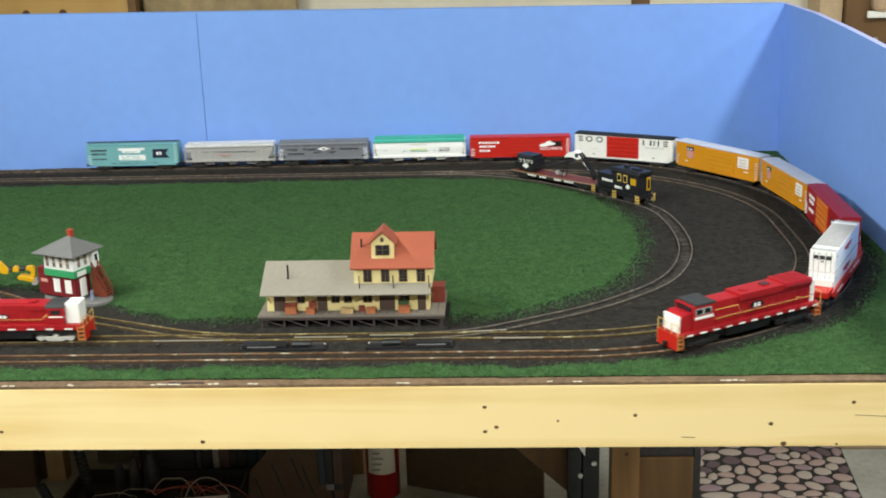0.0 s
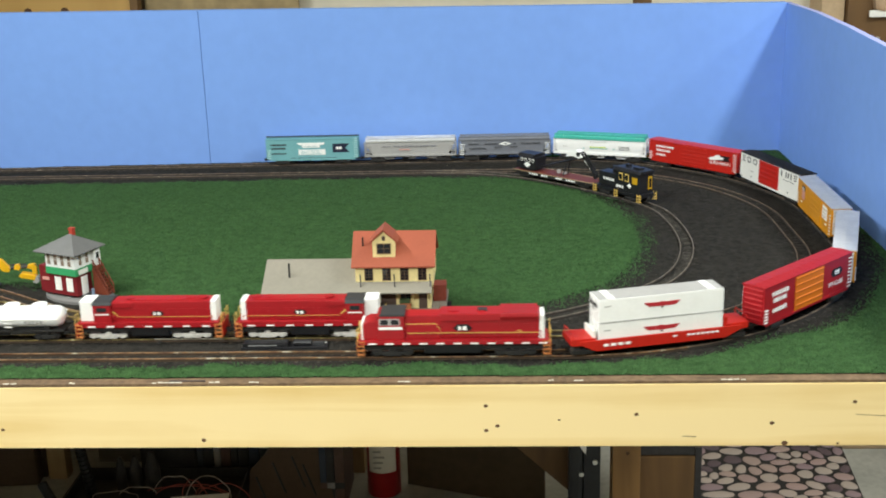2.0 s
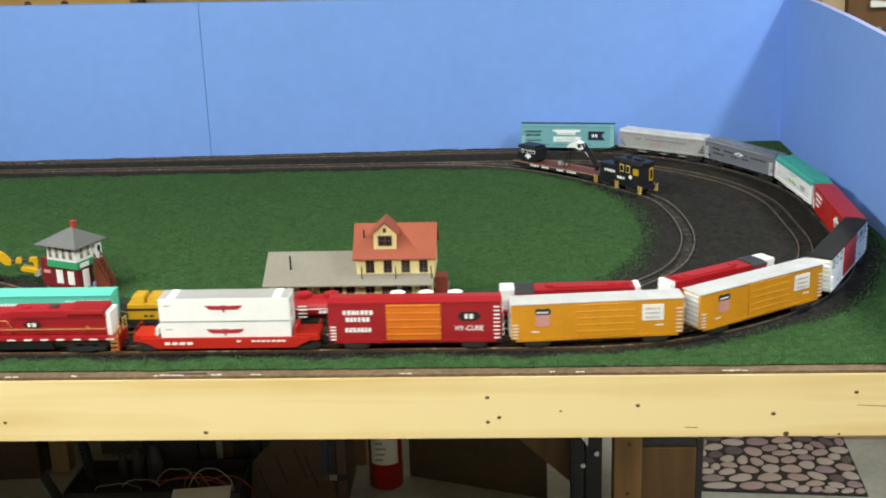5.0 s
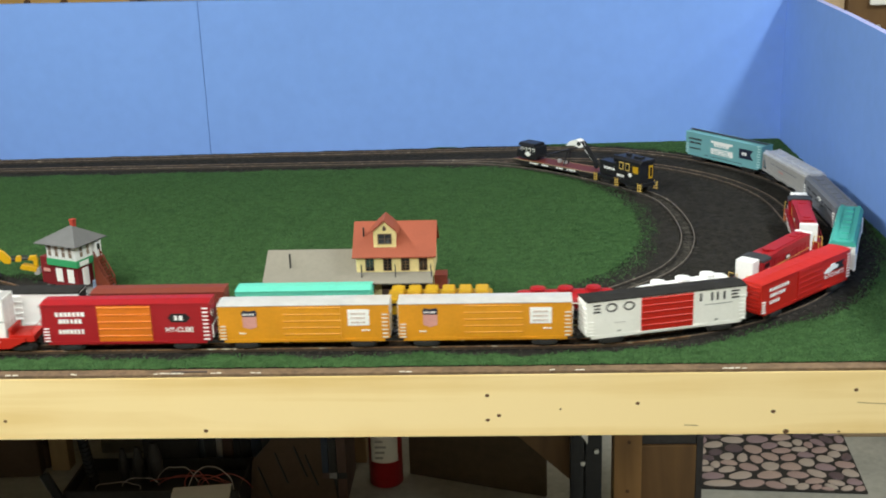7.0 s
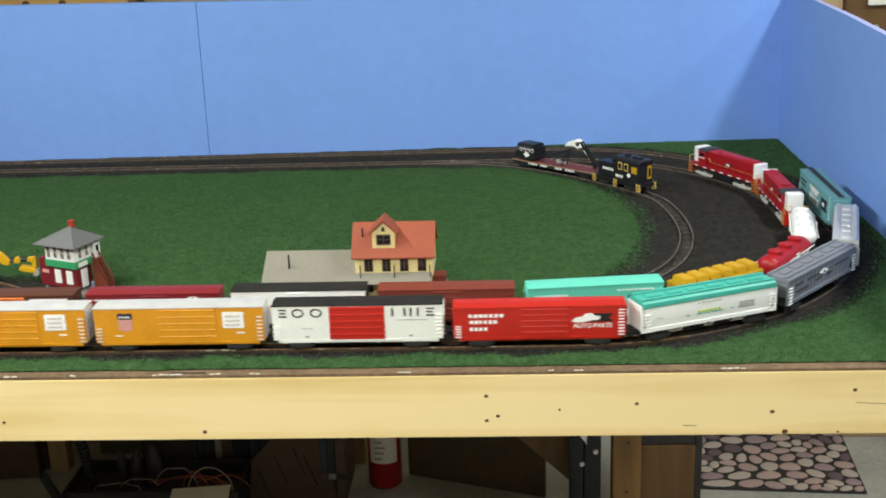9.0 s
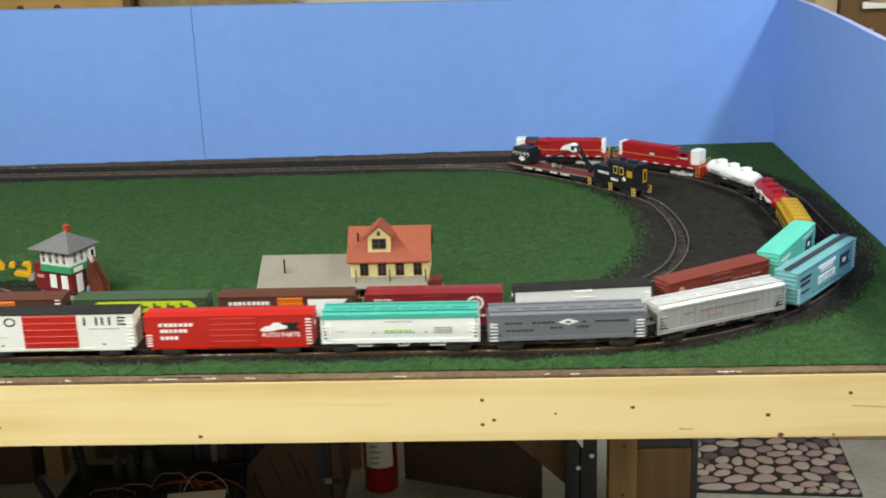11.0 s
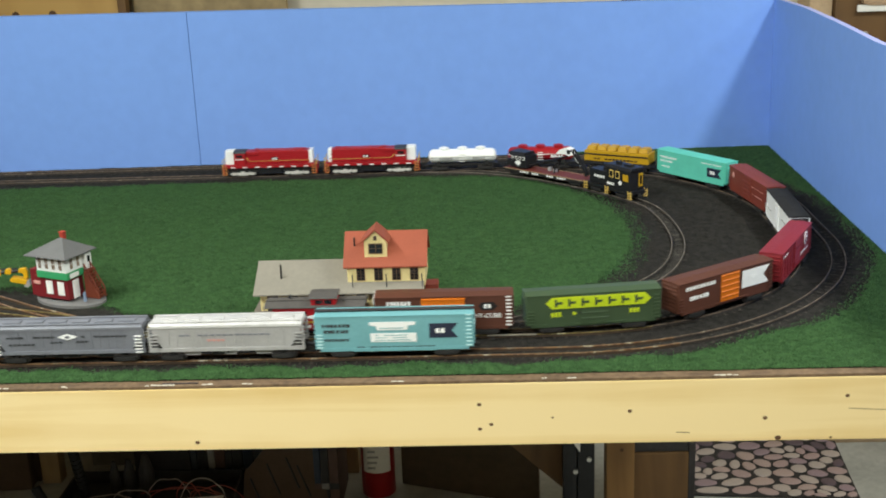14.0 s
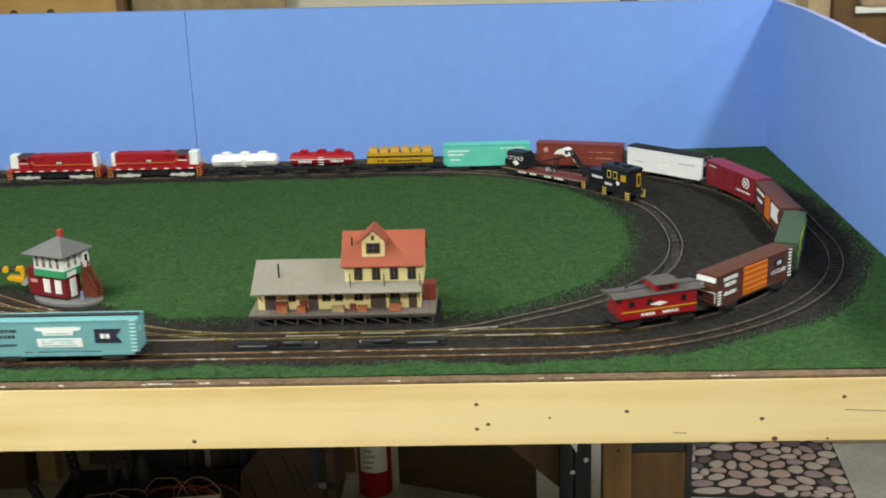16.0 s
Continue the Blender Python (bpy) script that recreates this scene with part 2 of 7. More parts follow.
def track(name, path, closed, label, rail=None, tie=None, fresh_rail=None):
    root = thing(name, label, "track", kind="structure")
    runs = [(path, closed, rail or RAIL)]
    if closed:
        fresh = [p for p in path if abs(p[2]) < 0.35 and p[1] < 0.2 and p[0] > -1.7]
        fresh.sort()
        k = path.index(fresh[-1])
        worn = path[k:] + path[:path.index(fresh[0]) + 1] if path.index(fresh[0]) < k else path[k:path.index(fresh[0]) + 1]
        runs = [(fresh, False, fresh_rail or RAIL), (worn, False, DULL_RAIL)]
    for side in (-1, 1):
        c = side * 0.00865
        for points, loop, mat in runs:
            web = part("rail", strip(points, c - 0.00035, c + 0.00035, GROUND_Z, -0.0012, loop), RAIL_WEB if mat in (RAIL, YELLOW_RAIL) else WORN_WEB, root, "tarnished metal rail")
            part("rail_head", strip(points, c - 0.0006, c + 0.0006, -0.0012, 0.0, loop), mat, web, "worn bright rail head")
    ties = bmesh.new()
    acc, last = 0.0, None
    for x, y, h in path:
        if last is None or math.hypot(x - last[0], y - last[1]) >= 0.0115:
            own = bmesh.new()
            bmesh.ops.create_cube(own, size=1, matrix=Matrix.Translation((x, y, GROUND_Z - 0.0009)) @ Matrix.Rotation(h, 4, "Z") @ Matrix.Diagonal((0.0035, 0.029, 0.0018, 1)))
            merge(ties, own)
            last = (x, y)
    tagged(part("tie", ties, tie or TIE, root, "dark crossties bedded in ballast"), kind="stuff")
    return root


track("outer_track", oval_points(OUTER), True, "outer loop of brass-coloured rails on black ballast")
inner_track = track("inner_track", oval_points(INNER), True, "inner loop of brass-coloured rails on black ballast", fresh_rail=YELLOW_RAIL)
track("passing_siding", SIDING, False, "curved dusty siding inside the two loops", SIDING_RAIL, DUSTY_TIE)
track("tower_spur", SPUR, False, "yellowed spur track running behind the signal tower", YELLOW_RAIL)
track("tower_spur", SPUR_TWO, False, "second spur track beside the excavator")

# ---------------------------------------------------------------- bench, walls and room
FRONT_Y, RIGHT_X, LEFT_X = -0.066, 0.452, -2.32


def wall_y(x):
    return 0.984 + 0.030 * x


def rough_sheet(x0, x1, y0, y1, step, inside, z, amp, mat, name, label, kind="structure", seed=1, fall=0.0):
    """A sheet of ground cut to an outline, with a rough top."""
    rng = np.random.default_rng(seed)
    nx, ny = int((x1 - x0) / step) + 1, int((y1 - y0) / step) + 1
    xs, ys = np.linspace(x0, x1, nx), np.linspace(y0, y1, ny)
    gx, gy = np.meshgrid(xs, ys, indexing="ij")
    gz = z + amp * (rng.random(gx.shape) - 0.5) - fall * np.clip((FRONT_Y + 0.025 - gy) / 0.010, 0, 1)
    keep = inside(gx, gy)
    idx = np.arange(nx * ny).reshape(nx, ny)
    q = keep[:-1, :-1] & keep[1:, :-1] & keep[:-1, 1:] & keep[1:, 1:]
    faces = np.stack([idx[:-1, :-1][q], idx[1:, :-1][q], idx[1:, 1:][q], idx[:-1, 1:][q]], 1)
    used = np.unique(faces)
    remap = np.full(nx * ny, -1)
    remap[used] = np.arange(len(used))
    verts = np.stack([gx.ravel(), gy.ravel(), gz.ravel()], 1)[used]
    me = bpy.data.meshes.new(name)
    me.from_pydata(verts.tolist(), [], remap[faces].tolist())
    me.materials.append(mat)
    for poly in me.polygons:
        poly.use_smooth = True
    return tagged(new(name, me), label, "ground", kind=kind)


def wobble(x, y, s=1.0):
    return s * (0.006 * np.sin(31 * x + 7 * y) + 0.004 * np.sin(83 * x - 61 * y) + 0.0025 * np.sin(190 * y + 170 * x) + 0.0015 * np.sin(430 * x - 390 * y))


def oval_gap(x, y, o):
    """Distance outside the centre line of an oval (inside is negative)."""
    yc = np.clip(y, o.f + o.r, o.b - o.r)
    xc = np.clip(x, -o.left, 0)
    return np.hypot(x - xc, y - yc) - o.r


def lawn_field(x, y):
    """Metres outside the lawn's edge (inside is negative)."""
    px = np.clip(x, -1.70, -0.105)
    inner = 0.27 * (np.hypot((x - px) / 0.253, (y - 0.472 - 0.015 * px) / 0.355) - 1 + wobble(x, y, 1.6))
    low = np.interp(x, [-2.4, -0.80, -0.66, -0.56, -0.46, -0.36, -0.10], [0.30, 0.275, 0.245, 0.176, 0.125, 0.09, 0.095]) + wobble(x, y)
    return np.maximum(inner, low - y)


def verge_field(x, y):
    """Metres outside the verge's edge towards the track (inside is negative)."""
    gap = oval_gap(x, y, OUTER) + 0.7 * wobble(x, y)
    return np.where(y < 0.06, 0.0205, 0.032) + 0.02 * np.clip(x - 0.25, 0, 1) - gap


def lawn_soft(x, y):
    """Width over which the turf thins out: wide at the round end, narrow along the back track."""
    return 0.014 - 0.009 * np.clip((y - 0.60) * 6, 0, 1) * np.clip(-x * 4, 0, 1) + 0.008 * np.clip((x + 0.20) * 4, 0, 1)


def verge_soft(x):
    return 0.006 + 0.010 * np.clip((x - 0.05) * 4, 0, 1)


def verge_bounds(x, y):
    return (y < wall_y(x)) & (y > FRONT_Y + 0.0140 + 0.10 * wobble(x, y)) & (x < RIGHT_X)


def lawn_inside(x, y):
    return lawn_field(x, y) < -(0.3 + 0.7 * np.random.default_rng(5).random(x.shape)) * lawn_soft(x, y)


def verge_inside(x, y):
    return (verge_field(x, y) < -(0.2 + 0.6 * np.random.default_rng(6).random(x.shape)) * verge_soft(x)) & verge_bounds(x, y)


def lawn_cover(x, y):
    """Share of ground that fibres cover, thinning out across the edge."""
    return np.clip(0.50 - lawn_field(x, y) / (2.0 * lawn_soft(x, y)), 0, 1) ** 1.7


def verge_cover(x, y):
    return np.clip(0.50 - verge_field(x, y) / (2.0 * verge_soft(x)), 0, 1) ** 1.7 * verge_bounds(x, y)


ground = link("ground", box(LEFT_X, FRONT_Y + 0.0152, -0.0055, RIGHT_X - 0.0005, 0.93, GROUND_Z - 0.0010), BALLAST)
tagged(ground, "black ballast base sheet over the whole layout", "ground", kind="structure")
rough_sheet(LEFT_X, RIGHT_X, FRONT_Y + 0.023, 1.0, 0.004, lambda x, y: (y < wall_y(x)) & (oval_gap(x, y, OUTER) < 0.06), GROUND_Z, 0.0009, BALLAST, "ballast", "black gritty ballast between the tracks", "stuff")
rough_sheet(-1.9, 0.3, 0.08, 0.87, 0.0018, lawn_inside, GROUND_Z + 0.0010, 0.0011, GRASS, "lawn", "dark green turf inside the track loops", "stuff", 2)
rough_sheet(LEFT_X, RIGHT_X, FRONT_Y + 0.004, 1.02, 0.0016, verge_inside, GROUND_Z + 0.0010, 0.0011, GRASS, "grass_verge", "green turf verge round the outer track", "stuff", 3, 0.0010)


def loose_mesh(name, verts, faces, mat, label, category):
    """Many small loose triangles as one mesh."""
    me = bpy.data.meshes.new(name)
    me.vertices.add(len(verts))
    me.vertices.foreach_set("co", verts.astype(np.float32).ravel())
    me.loops.add(faces.size)
    me.loops.foreach_set("vertex_index", faces.astype(np.int32).ravel())
    me.polygons.add(len(faces))
    me.polygons.foreach_set("loop_start", np.arange(0, faces.size, 3, dtype=np.int32))
    me.update(calc_edges=True)
    me.validate()
    me.materials.append(mat)
    return tagged(new(name, me), label, category, kind="stuff")


def sprinkle(count, x0, x1, y0, y1, cover, seed):
    rng = np.random.default_rng(seed)
    x, y = rng.uniform(x0, x1, count), rng.uniform(y0, y1, count)
    keep = rng.random(count) < cover(x, y)
    return rng, x[keep], y[keep]


def blades(name, label, count, x0, x1, y0, y1, cover, seed):
    """Short loose fibres standing in the turf, longer in tufts."""
    rng, x, y = sprinkle(count, x0, x1, y0, y1, cover, seed)
    n = len(x)
    tuft = 1 + 0.35 * np.sin(610 * x + 3 * np.sin(270 * y)) * np.sin(520 * y + 2 * np.sin(330 * x))
    a, h, w = rng.uniform(0, 6.283, n), rng.uniform(0.0010, 0.0023, n) * tuft, rng.uniform(0.0004, 0.0008, n)
    lx, ly = rng.normal(0, 0.0012, n), rng.normal(0, 0.0012, n)
    z = GROUND_Z + 0.0003 - 0.0010 * np.clip((FRONT_Y + 0.025 - y) / 0.010, 0, 1)
    p0 = np.stack([x - w * np.cos(a), y - w * np.sin(a), z], 1)
    p1 = np.stack([x + w * np.cos(a), y + w * np.sin(a), z], 1)
    p2 = np.stack([x + lx, y + ly, z + h], 1)
    loose_mesh(name, np.stack([p0, p1, p2], 1).reshape(-1, 3), np.arange(3 * n).reshape(-1, 3), FIBRE, label, "grass")


def grit(name, label, count, x0, x1, y0, y1, cover, seed, mat, size):
    """Small angular grains lying on the ballast."""
    rng, x, y = sprinkle(count, x0, x1, y0, y1, cover, seed)
    n = len(x)
    r, a = rng.uniform(0.5, 1.2, n) * size, rng.uniform(0, 6.283, n)
    base = GROUND_Z - 0.0001
    corner = [np.stack([x + r * np.cos(a + k * 2.09), y + r * np.sin(a + k * 2.09), np.full(n, base)], 1) for k in range(3)]
    tip = np.stack([x + rng.normal(0, 0.3, n) * r, y + rng.normal(0, 0.3, n) * r, base + r * rng.uniform(0.6, 1.2, n)], 1)
    faces = (np.array([[0, 1, 3], [1, 2, 3], [2, 0, 3]])[None] + 4 * np.arange(n)[:, None, None]).reshape(-1, 3)
    loose_mesh(name, np.stack([*corner, tip], 1).reshape(-1, 3), faces, mat, label, "ballast")


blades("grass_fibres", "short green turf fibres on the lawn", 430000, -1.05, 0.22, 0.08, 0.87, lawn_cover, 8)
blades("grass_fibres", "short green turf fibres on the front verge", 120000, -0.75, RIGHT_X, FRONT_Y + 0.012, 0.16, verge_cover, 9)
blades("grass_fibres", "short green turf fibres in the far corner", 110000, 0.0, RIGHT_X, 0.16, 1.0, verge_cover, 10)


def bed_cover(x, y):
    return (oval_gap(x, y, OUTER) < 0.045) * np.clip(0.3 + lawn_field(x, y) / 0.02, 0, 1) * (y < wall_y(x)) * (y > FRONT_Y + 0.03)


def dust_cover(x, y):
    near = np.minimum(np.abs(oval_gap(x, y, OUTER)), np.abs(oval_gap(x, y, INNER)))
    for sx, sy, _ in SIDING[::2]:
        near = np.minimum(near, 0.7 * np.hypot(x - sx, y - sy))
    return bed_cover(x, y) * (0.15 + 0.85 * (near < 0.014))


grit("ballast_grit", "loose black and grey ballast grains", 150000, -0.80, RIGHT_X, -0.04, 0.95, bed_cover, 12, GRIT, 0.0009)
def siding_cover(x, y):
    near = np.full(x.shape, 1.0)
    for sx, sy, _ in SIDING[::2]:
        near = np.minimum(near, np.hypot(x - sx, y - sy))
    return bed_cover(x, y) * np.clip(1.25 - near / 0.012, 0, 1) * (x > -0.06) * (y < 0.62)


grit("siding_dust", "grey dust and grains lying in the siding", 160000, -0.06, 0.22, 0.09, 0.62, siding_cover, 14, SIDING_DUST, 0.0006)
grit("ballast_dust", "scattered pale crumbs along the tracks", 4500, -0.80, RIGHT_X, -0.04, 0.95, dust_cover, 13, DUST, 0.0005)

top = link("table_top", box(LEFT_X, FRONT_Y + 0.0012, -0.0088, RIGHT_X - 0.0005, 1.02, -0.0056, 0.0006), PLY)
tagged(top, "brown plywood bench top under the layout", "bench top", kind="structure")
fascia = thing("fascia_board", "pale pine board with dark knots along the bench front", "board", kind="structure")
part("board", box(LEFT_X, FRONT_Y, -0.0785, RIGHT_X + 0.12, FRONT_Y + 0.019, -0.0090, 0.0012), PINE, fascia)

wall_back = bmesh.new()
for xa, xb in ((LEFT_X, -0.6125), (-0.6115, RIGHT_X)):
    own = bmesh.new()
    v = [own.verts.new(p) for p in ((xa, wall_y(xa), -0.012), (xb, wall_y(xb), -0.012), (xb, wall_y(xb) + 0.022, -0.012), (xa, wall_y(xa) + 0.022, -0.012))]
    top_z = lambda x: 0.272 - 0.011 * x
    u = [own.verts.new((p.co.x, p.co.y, top_z(p.co.x))) for p in v]
    own.faces.new(v[::-1])
    own.faces.new(u)
    for i in range(4):
        own.faces.new((v[i], v[(i + 1) % 4], u[(i + 1) % 4], u[i]))
    merge(wall_back, own)
tagged(link("wall_back", wall_back, FOAM), "sky-blue foam board backdrop in two sheets", "wall", kind="structure")
wall_right = prism([(-0.02, -0.0125), (1.02, -0.0125), (1.02, 0.266), (0.80, 0.2695), (0.62, 0.2665), (0.43, 0.2605), (0.2, 0.262), (-0.02, 0.262)], RIGHT_X, RIGHT_X + 0.010)
for fc in wall_right.faces:
    fc.material_index = 1 if fc.normal.z > 0.5 else 0
tagged(link("wall_right", wall_right, [FOAM, FOAM_EDGE]), "sky-blue foam board end wall with a wavy cut edge", "wall", kind="structure")

tagged(link("floor", box(-4, -4, FLOOR_Z - 0.1, 4, 3.2, FLOOR_Z), CONCRETE), "grey painted concrete basement floor", "floor", kind="structure")
tagged(link("ceiling", box(-4, -4, CEIL_Z, 4, 3.2, CEIL_Z + 0.1), PLASTER), "pale basement ceiling", "ceiling", kind="structure")
for nm, bx in (("wall_north", (-4, 3.1, FLOOR_Z, 4, 3.2, CEIL_Z)), ("wall_south", (-4, -4, FLOOR_Z, 4, -3.9, CEIL_Z)),
               ("wall_west", (-4, -3.9, FLOOR_Z, -3.9, 3.1, CEIL_Z)), ("wall_east", (3.9, -3.9, FLOOR_Z, 4, 3.1, CEIL_Z))):
    tagged(link(nm, box(*bx), PLASTER), "plain cream basement wall", "wall", kind="structure")

# ---------------------------------------------------------------- train materials
def paint(name, color, rough=0.40, vary=0.07, spec=0.36):
    return material(name, color, rough, vary=vary, scale=40, bump=0.04, bump_scale=700, spec=spec)


RED = paint("red_paint", (0.345, 0.0105, 0.016))
BRIGHT_RED = paint("bright_red_paint", (0.50, 0.018, 0.010))
DARK_RED = paint("dark_red_paint", (0.23, 0.020, 0.026))
OXIDE = paint("oxide_red_paint", (0.20, 0.040, 0.025), 0.5)
BROWN = paint("brown_paint", (0.10, 0.036, 0.022), 0.5)
ORANGE = paint("orange_paint", (0.68, 0.17, 0.012))
WHITE = paint("white_paint", (0.90, 0.90, 0.88), 0.40, 0.03)
OFFWHITE = paint("cream_white_paint", (0.86, 0.85, 0.80), 0.42, 0.04)
BLACK = paint("black_paint", (0.014, 0.014, 0.016), 0.42, 0.3)
CHASSIS = material("chassis_black", (0.014, 0.013, 0.012), 0.7, vary=0.4)
DARK_GREY = paint("dark_grey_paint", (0.036, 0.037, 0.040), 0.55, 0.2)
ROOF_BLACK = material("black_roof", (0.020, 0.019, 0.018), 0.75, vary=0.3, scale=60, spec=0.2)
CABOOSE_ROOF = paint("weathered_roof_paint", (0.085, 0.078, 0.073), 0.6, 0.2)
ROOF_GREY = paint("roof_grey_paint", (0.20, 0.20, 0.20), 0.55, 0.15)
STEEL_GREY = paint("steel_grey_paint", (0.185, 0.193, 0.220), 0.45)
LIGHT_GREY = paint("light_grey_paint", (0.40, 0.39, 0.38), 0.4, 0.08)
SILVER = material("silver_roof", (0.74, 0.73, 0.72), 0.36, metal=0.35, vary=0.1, scale=60)
TEAL = paint("teal_paint", (0.17, 0.40, 0.43), 0.45)
AQUA = paint("aqua_paint", (0.13, 0.60, 0.46), 0.42)
GREEN_ROOF = paint("green_roof_paint", (0.065, 0.42, 0.34), 0.42)
DARK_GREEN = paint("dark_green_paint", (0.052, 0.085, 0.042), 0.45)
LIME = paint("lime_paint", (0.55, 0.68, 0.02), 0.45)
YELLOW = paint("yellow_paint", (0.52, 0.300, 0.012))
UP_YELLOW = paint("amber_paint", (0.68, 0.285, 0.013))
GOLD = paint("gold_stripe", (0.70, 0.48, 0.12))
WING_RED = paint("wing_red", (0.42, 0.022, 0.030))
COPPER = paint("orange_brown_steps", (0.55, 0.20, 0.06), 0.5, 0.2)
PALE_TRUCK = paint("pale_truck_paint", (0.52, 0.50, 0.46), 0.55, 0.15)
PINKISH = paint("faded_pink", (0.62, 0.30, 0.26), 0.5)
NOTICE_PRINT = paint("notice_print", (0.62, 0.50, 0.44), 0.5)
NAVY = paint("navy_panel", (0.02, 0.025, 0.05), 0.4)
WHEEL = material("wheel_metal", (0.10, 0.09, 0.085), 0.45, metal=0.6, vary=0.3)
GLASS_DARK = material("dark_window", (0.012, 0.014, 0.018), 0.12, vary=0.2)

MESHES = {}


def shared(name, key, build, mat, parent, m=None, label="", smooth=False):
    """A part whose mesh is built once for a key and shared by its repeats."""
    if key not in MESHES:
        ob = link(name, build(), mat, None, "", smooth)
        MESHES[key] = ob.data
        bpy.data.objects.remove(ob)
    ob = new(name, MESHES[key])
    ob.parent = parent
    if m is not None:
        ob.matrix_local = m
    if label:
        ob["label"] = label
    return ob


def truck_frame(axles):
    bm = bmesh.new()
    half = 0.0125 if axles == 2 else 0.0215
    for side in (-1, 1):
        y = side * 0.0128
        box(-half, y - 0.0012, 0.0042, half, y + 0.0012, 0.0078, 0.0005, bm)
        box(-half * 0.45, y - 0.0016, 0.0026, half * 0.45, y + 0.0016, 0.0070, 0.0006, bm)
        for i in range(axles):
            x = (i - (axles - 1) / 2) * (0.0170 if axles == 2 else 0.0165)
            box(x - 0.0026, y - 0.0018, 0.0034, x + 0.0026, y + 0.0018, 0.0080, 0.0006, bm)
    box(-0.003, -0.0125, 0.0055, 0.003, 0.0125, 0.0095, 0.0004, bm)
    return bm


def wheelset():
    bm = bmesh.new()
    rod((0, -0.0105, 0), (0, 0.0105, 0), 0.0010, 8, bm)
    for side in (-1, 1):
        rod((0, side * 0.0072, 0), (0, side * 0.0098, 0), 0.0052, 18, bm)
        rod((0, side * 0.0066, 0), (0, side * 0.0074, 0), 0.0059, 18, bm)
    return bm


def truck(parent, x, axles=2, mat=None, lift=0.0):
    t = shared("truck", ("truck", axles, (mat or CHASSIS).name), lambda: truck_frame(axles), mat or CHASSIS, parent, pose(x, 0, lift))
    for i in range(axles):
        dx = (i - (axles - 1) / 2) * (0.0170 if axles == 2 else 0.0165)
        shared("wheelset", ("wheelset",), wheelset, WHEEL, t, pose(dx, 0, 0.0052 - lift), smooth=False)
    return t


def coupler(parent, x):
    s = 1 if x > 0 else -1

    def build():
        bm = box(-0.006, -0.0013, -0.0013, 0.003, 0.0013, 0.0013, 0.0003)
        return box(0.001, -0.0022, -0.0022, 0.0048, 0.0022, 0.0020, 0.0006, bm)
    return shared("coupler", ("coupler",), build, CHASSIS, parent, pose(x, 0, 0.0085, 0, 0, 0 if s > 0 else 180))


def side_pose(side, u, z, w):
    """A pose on a car's side (side +1 or -1), u metres to the right as one looks at it."""
    y = side * (w / 2 + 0.00025)
    return Matrix.Translation((-side * u, y, z)) @ Matrix.Rotation(math.pi if side > 0 else 0, 4, "Z")


def panel(parent, name, side, u0, u1, z0, z1, w, mat, label="", depth=0.0005):
    """A flat rectangle on a car's side."""
    bm = box(u0, -depth / 2, z0, u1, depth / 2, z1)
    bm.transform(side_pose(side, 0, 0, w))
    return part(name, bm, mat, parent, label)


def bars(parent, side, u0, u1, z0, z1, w, mat, letters, seed=0, label=""):
    """Unreadable or branded lettering as a row of plain blocks."""
    rng = random.Random(seed)
    bm = bmesh.new()
    step = (u1 - u0) / letters
    for i in range(letters):
        if letters > 9 and rng.random() < 0.10:
            continue
        a = u0 + i * step
        box(a, -0.0002, z0, a + step * (0.62 + 0.20 * rng.random()), 0.0002, z1, 0, bm)
    bm.transform(side_pose(side, 0, 0, w))
    return part("lettering", bm, mat, parent, label)


def words(parent, side, text, u, z, height, w, mat, label="", spread=1.0):
    """Readable words on a car's side, centred on u."""
    key = ("words", text, mat.name)
    if key not in MESHES:
        cu = bpy.data.curves.new("words", "FONT")
        cu.body, cu.size, cu.align_x, cu.align_y, cu.extrude, cu.offset = text, 1.0, "CENTER", "CENTER", 0.01, 0.015
        ob = new("words", cu)
        me = bpy.data.meshes.new_from_object(ob.evaluated_get(bpy.context.evaluated_depsgraph_get()))
        bpy.data.objects.remove(ob)
        me.transform(Matrix.Rotation(math.pi / 2, 4, "X"))
        me.materials.clear()
        me.materials.append(mat)
        MESHES[key] = me
    ob = new("lettering", MESHES[key])
    ob.parent = parent
    ob.matrix_local = side_pose(side, u, z, w) @ Matrix.Diagonal((height * 1.38 * spread, height, height * 1.38, 1))
    if label:
        ob["label"] = label
    return ob


def polygon(parent, name, side, pts, w, mat, label="", depth=0.0005):
    """A flat outline of (u, z) points on a car's side."""
    bm = prism([(u, z) for u, z in pts], -depth / 2, depth / 2, "y")
    bm.transform(side_pose(side, 0, 0, w))
    return part(name, bm, mat, parent, label)


def disc(cu, cz, ru, rz, n=20):
    return [(cu + ru * math.cos(2 * math.pi * i / n), cz + rz * math.sin(2 * math.pi * i / n)) for i in range(n)]


def ladder(parent, side, u, z0, z1, w, mat, width=0.0062, rungs=6):
    """Ladder rungs standing a little proud of a car's side."""
    for i in range(rungs):
        z = z0 + (z1 - z0) * (i + 0.5) / rungs
        shared("ladder_rung", ("ladder_rung", width, mat.name), lambda: box(-width / 2, -0.0012, -0.00055, width / 2, 0.0003, 0.00055), mat, parent, side_pose(side, u, z, w))


